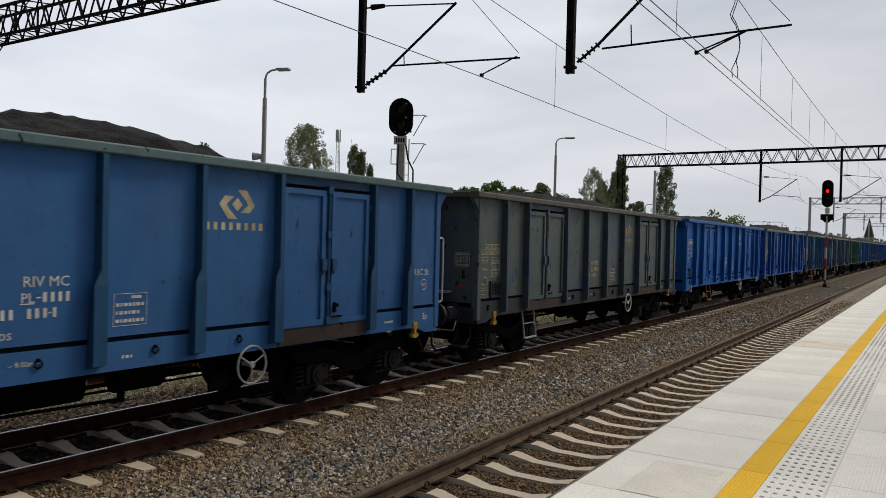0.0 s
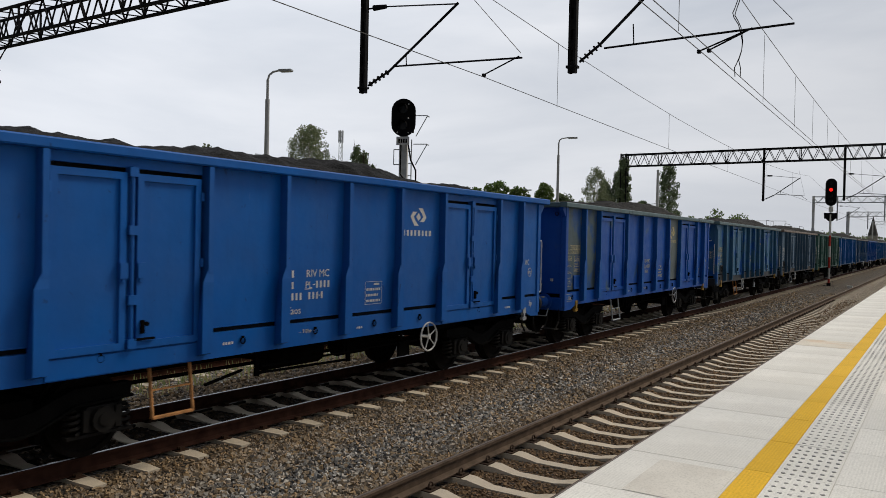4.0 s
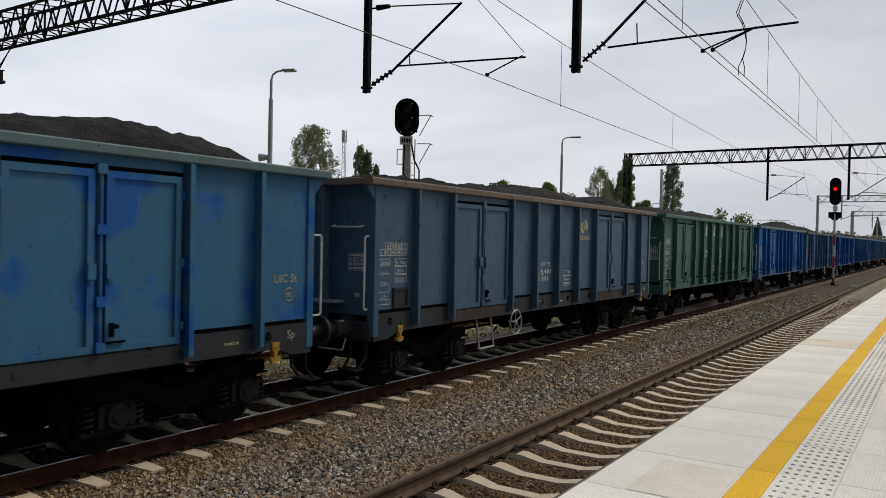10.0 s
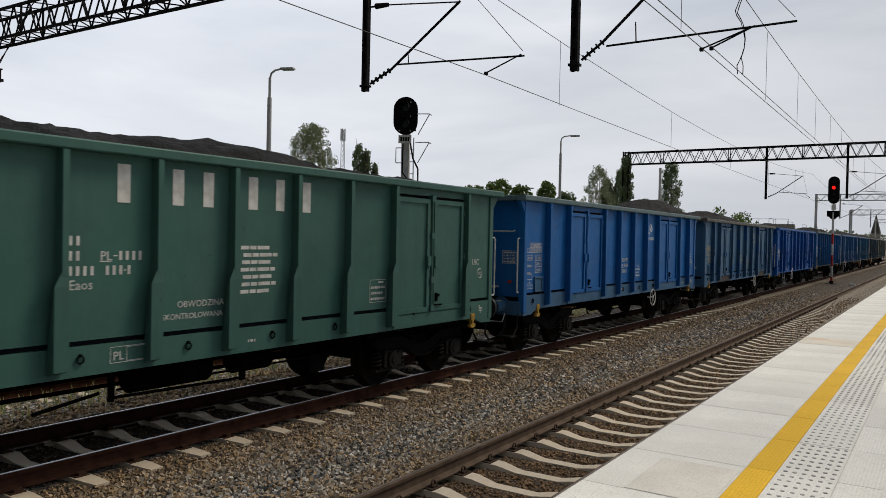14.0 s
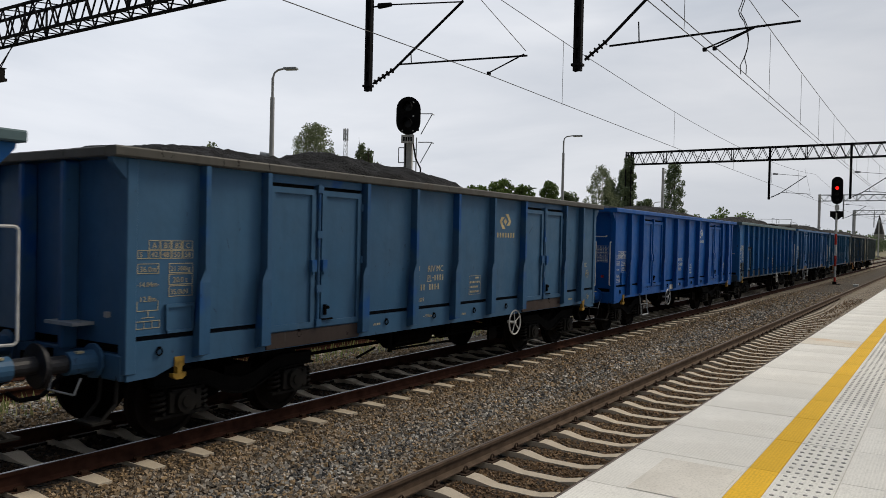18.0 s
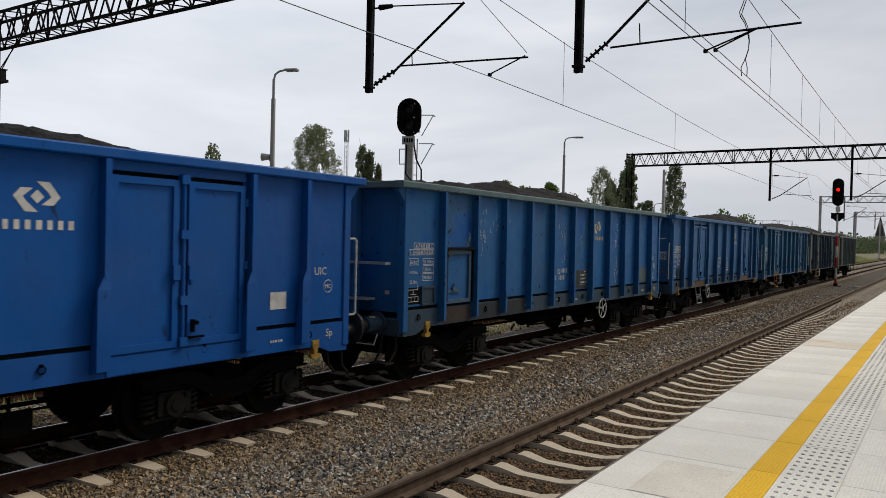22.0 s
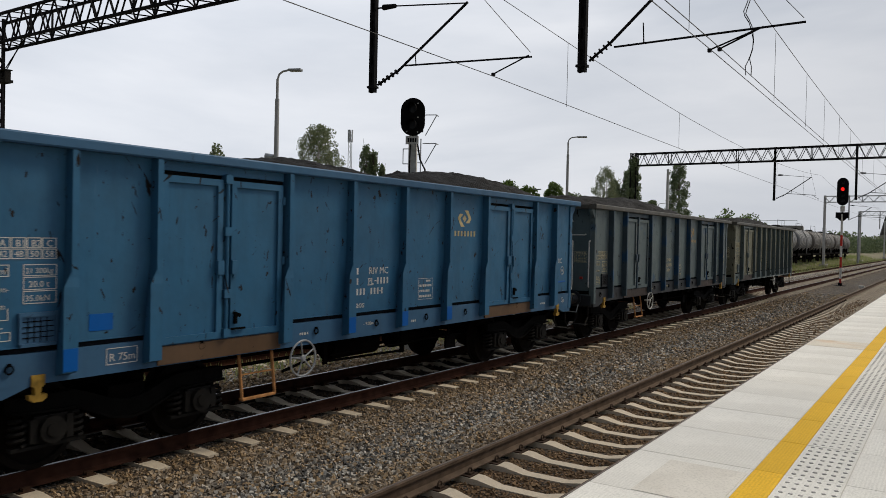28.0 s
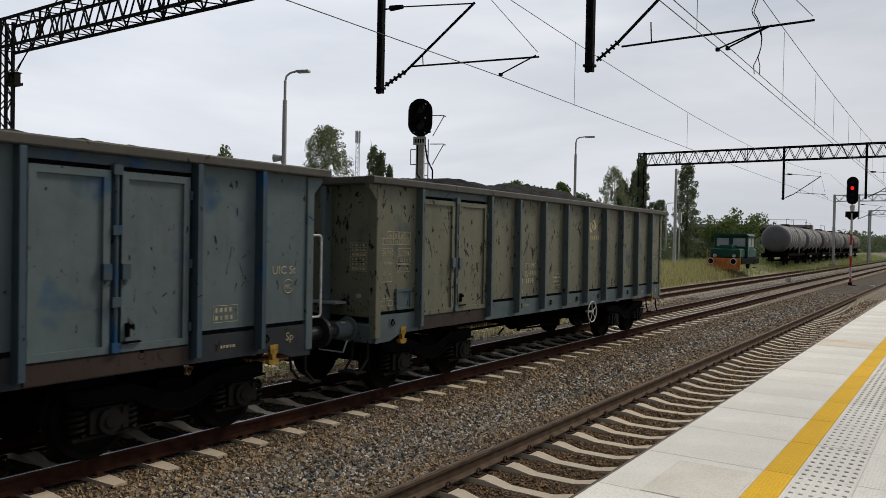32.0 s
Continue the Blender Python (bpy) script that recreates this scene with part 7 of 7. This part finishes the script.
def slope_sheet(bm):
    xs = [-60, -40, -30, -24, -20, -18, -17.1, -16.4, -15.6, -14.9]
    ys = [30, 34, 38, 42, 46, 52, 60, 70, 85, 100, 130, 170, 230, 320]
    g = [[bm.verts.new((x, y, yard_z(x, y) - 0.015 + 0.05 * noise.noise((x * 0.6, y * 0.6, 1)) * min(1, max(0, -15 - x)))) for x in xs] for y in ys]
    for j in range(len(ys) - 1):
        for i in range(len(xs) - 1):
            bm.faces.new((g[j][i], g[j][i + 1], g[j + 1][i + 1], g[j + 1][i]))


one("yard_bank", slope_sheet, M_EARTH, pose(0, 0, 0), "low overgrown earth bank of the freight yard", "ground", kind="structure")

# ---- shunting engine ----
M_LOCO = plain("dark_green_engine_paint", (0.012, 0.070, 0.055), 0.45, 0.0, 0.25, 2.0)
M_LOCO_OR = plain("faded_orange_buffer_beam", (0.60, 0.20, 0.06), 0.6, 0.0, 0.25, 3.0)
# the sky's reflection is painted into the glass as a pale base colour
M_WINDOW = plain("sky_lit_window", (0.42, 0.45, 0.46), 0.08, 0.0, 0.1, 1.0, 0)
eng = thing("shunting_engine", pose(-16.15, 64.0, 0.36), "small dark green shunting engine with an orange buffer beam", "locomotive")
part("buffer_beam", lambda bm: box(bm, -1.28, 0, 0.05, 1.28, 0.18, 0.95), M_LOCO_OR, eng)
part("frame", lambda bm: box(bm, -1.35, 0.18, 0.45, 1.35, 6.4, 0.95), M_BLACK, eng)
part("bonnet", lambda bm: box(bm, -1.15, 0.35, 0.95, 1.15, 2.2, 1.70), M_LOCO, eng, bevel=0.08)
part("cab", lambda bm: box(bm, -1.35, 2.2, 0.95, 1.35, 4.4, 2.75), M_LOCO, eng, bevel=0.06)
part("roof", lambda bm: sweep(bm, [(-1.45, 2.75), (1.45, 2.75), (1.25, 2.92), (-1.25, 2.92)], 2.05, 4.55), M_LOCO, eng)
part("rear_bonnet", lambda bm: box(bm, -1.15, 4.4, 0.95, 1.15, 6.2, 1.70), M_LOCO, eng, bevel=0.08)
part("bonnet_top", lambda bm: box(bm, -0.5, 0.5, 1.70, 0.5, 2.2, 2.0), M_LOCO, eng, bevel=0.05)
for _x in (-1.12, 0.18):
    part("window", lambda bm, x=_x: box(bm, x, 2.185, 1.88, x + 0.95, 2.20, 2.55), M_WINDOW, eng)
for _y in (2.45, 3.45):
    part("window", lambda bm, y=_y: box(bm, 1.35, y, 1.85, 1.362, y + 0.75, 2.5), M_WINDOW, eng)
for _x in (-0.875, 0.875):
    part("buffer", lambda bm, x=_x: (tube(bm, (x, 0, 0.68), (x, -0.45, 0.68), 0.12, 14), tube(bm, (x, -0.45, 0.68), (x, -0.5, 0.68), 0.24, 20)), M_BLACK, eng)
    part("buffer_rim", lambda bm, x=_x: ring(bm, (x, -0.50, 0.68), 0.225, 0.03, "y", 20, 5), M_WHITE, eng, "white-edged buffer rim")
    part("headlight", lambda bm, x=_x: (tube(bm, (x * 0.85, 0.30, 1.12), (x * 0.85, 0.10, 1.12), 0.13, 14)), M_WHITE, eng)
    part("shunter_rail", lambda bm, x=_x: pipe(bm, [(x * 1.5, 0.05, 0.9), (x * 1.5, 0.05, 1.6)], 0.025), M_SIGNY, eng)
for _y in (1.4, 5.0):
    for _x in (-0.75, 0.75):
        part("wheel", lambda bm, x=_x, y=_y: tube(bm, (x - 0.07, y, 0.45), (x + 0.07, y, 0.45), 0.45, 20), M_WHEEL, eng)
part("handrail", lambda bm: pipe(bm, [(1.4, 2.1, 1.0), (1.4, 2.1, 2.4)], 0.02), M_WHITE, eng)
part("steps", lambda bm: [box(bm, 1.2, 4.5, 0.1 + 0.3 * i, 1.45, 5.1, 0.14 + 0.3 * i) for i in range(3)], M_BLACK, eng)

# ---- tank wagons ----
M_TANK = wagon_paint("grey_tank_paint", (0.15, 0.155, 0.165), None, 0, 0.3, 0.15, 0.45)
M_TANK2 = wagon_paint("sooty_tank_paint", (0.11, 0.098, 0.09), None, 0, 0.4, 0.3, 0.5)
M_BAND = plain("pale_tank_band", (0.34, 0.335, 0.325), 0.6, 0.2, 0.2, 3.0)


def shell(bm):
    n, R = 32, 1.45
    rows = []
    for y, f in ((0.0, 0.0001), (0.03, 0.45), (0.12, 0.75), (0.28, 0.93), (0.5, 1.0), (11.0, 1.0), (11.22, 0.93), (11.38, 0.75), (11.47, 0.45), (11.5, 0.0001)):
        rows.append([bm.verts.new((R * f * math.cos(k * math.tau / n), y, 2.75 + R * f * math.sin(k * math.tau / n))) for k in range(n)])
    for a, b in zip(rows, rows[1:]):
        for k in range(n):
            bm.faces.new((a[k], a[(k + 1) % n], b[(k + 1) % n], b[k]))


def belt(bm):
    n = 32
    rows = [[bm.verts.new((r * math.cos(k * math.tau / n), y, 2.75 + r * math.sin(k * math.tau / n))) for k in range(n)] for y, r in ((0.0, 1.44), (0.0, 1.475), (0.3, 1.475), (0.3, 1.44))]
    for a, b in zip(rows, rows[1:]):
        for k in range(n):
            bm.faces.new((a[k], a[(k + 1) % n], b[(k + 1) % n], b[k]))


for _k in range(6):
    _y = 86.2 + 13.1 * _k
    tk = thing("tank_wagon", pose(-16.6 - 0.017 * 13.1 * _k, _y, 0.33, 0, 0, 1.0), "grey cylindrical rail tank wagon with pale bands" if _k < 2 else "sooty cylindrical rail tank wagon", "tank wagon", "tank wagons")
    part("tank", shell, M_TANK if _k < 2 else M_TANK2, tk, key="tank_shell", smooth=True)
    for _j in range(9):
        part("band", belt, M_BAND, tk, key="tank_band", at=pose(0, 0.75 + 1.2 * _j, 0))
    part("underframe", lambda bm: (box(bm, -1.3, -0.1, 0.95, 1.3, 11.6, 1.2), box(bm, -1.25, -0.15, 0.8, 1.25, 0.0, 1.2), [box(bm, -1.2, y, 1.2, 1.2, y + 0.3, 2.0) for y in (1.2, 4.0, 7.2, 10.0)]), M_UNDER, tk, key="tank_frame")
    for _y2 in (1.2, 2.9, 8.6, 10.3):
        wheelset(tk, pose(0, _y2, 0.46))
    for _x in (-0.875, 0.875):
        for _e in (0, 1):
            part("buffer", tank_buffer_mesh, M_UNDER, tk, key="buffer", at=pose(_x, 11.6 if _e else -0.12, 1.05, 0, 0, 180 * _e))
    part("dome", lambda bm: tube(bm, (0, 5.75, 4.15), (0, 5.75, 4.4), 0.45, 18), M_TANK2, tk, key="tank_dome")
    part("walkway", lambda bm: (box(bm, -0.5, 3.5, 4.22, 0.5, 8.0, 4.26), pipe(bm, [(0.5, 3.5, 4.2), (0.5, 3.5, 4.9), (0.5, 8.0, 4.9), (0.5, 8.0, 4.2)], 0.02)), M_UNDER, tk, key="tank_walk")
    part("ladder", lambda bm: (pipe(bm, [(1.5, 5.5, 1.2), (1.5, 5.5, 3.2), (0.8, 5.5, 4.25)], 0.025), pipe(bm, [(1.5, 6.0, 1.2), (1.5, 6.0, 3.2), (0.8, 6.0, 4.25)], 0.025), [tube(bm, (1.5, 5.5, 1.4 + 0.3 * i), (1.5, 6.0, 1.4 + 0.3 * i), 0.015, 5) for i in range(6)]), M_BAND, tk, key="tank_ladder")

# ---- far buildings ----
M_SHED = plain("dark_shed_cladding", (0.07, 0.068, 0.065), 0.8, 0, 0.3, 0.6, 0.01)
M_CONC = concrete("weathered_concrete", (0.34, 0.33, 0.31), 0.5, 0.01)
shed = thing("loading_shed", pose(-43.8, 149, 0, 0, 0, 8), "long low dark loading shed with a flat concrete roof", "shed")
part("wall", lambda bm: box(bm, 0, 0, -0.4, 20, 12, 5.5), M_SHED, shed)
part("roof", lambda bm: box(bm, -1, -1, 5.5, 21, 13, 6.1), M_CONC, shed)
part("canopy", lambda bm: (box(bm, -6, -4, 3.0, 14, -1, 3.4), [box(bm, x, -3.8, -0.4, x + 0.4, -3.4, 3.0) for x in (-5, 1, 7, 13)]), M_CONC, shed)
part("roof_rail", lambda bm: (pipe(bm, [(0, -0.8, 7.0), (20, -0.8, 7.0)], 0.05, 4), [tube(bm, (2.5 * i, -0.8, 6.1), (2.5 * i, -0.8, 7.0), 0.04, 4) for i in range(9)]), M_GALV, shed)
for _i in range(5):
    part("window", lambda bm, x=2 + 3.5 * _i: box(bm, x, -0.05, 1.8, x + 2.2, 0.0, 3.6), M_WINDOW, shed)
church = thing("church", pose(-40, 600, 0), "distant church tower with a pointed dark spire", "church")
part("tower", lambda bm: box(bm, -3, -3, 0, 3, 3, 11), M_CONC, church)
part("spire", lambda bm: tube(bm, (0, 0, 11), (0, 0, 24), 3.2, 8, 0.1), M_SHED, church)
house = thing("house", pose(-14, 520, 0), "distant low pale house with a shallow roof", "house")
part("wall", lambda bm: box(bm, -6, 0, -0.4, 6, 10, 4), M_CONC, house)
part("roof", lambda bm: sweep(bm, [(-6.6, 4), (6.6, 4), (0, 6)], -0.5, 10.5), M_CONC, house)


# ---- what moves ----
def train_at(t):
    """Where the leading end of the first wagon's body stands along the track, in metres."""
    ts = (0, 2, 3.5, 6, 8, 9, 11, 13, 16.5, 19, 21, 23, 25, 28, 30, 32)
    ys = (-1.85, -13.93, -22.95, -37.77, -49.60, -55.50, -67.05, -78.62, -98.75, -113.20, -124.82, -136.44, -148.08, -165.4, -176.7, -187.75)
    c = np.polyfit(ts, ys, 4)
    return float(np.polyval(c, t)) + 0.045


def motions():
    marks = [i * 0.5 for i in range(65)]
    for k, (car, load) in enumerate(TRAIN):
        rows = [(t, pose(X_TRAIN, train_at(t) + 14.04 * k, SAG.get(k, 0))) for t in marks]
        walk(car, rows)
        walk(load, rows)
    fine = [i * 0.1 for i in range(321)]
    start = train_at(0)
    for axle, y, z in AXLES:
        walk(axle, [(t, pose(0, y, z, math.degrees((start - train_at(t)) / 0.46))) for t in fine])


motions()
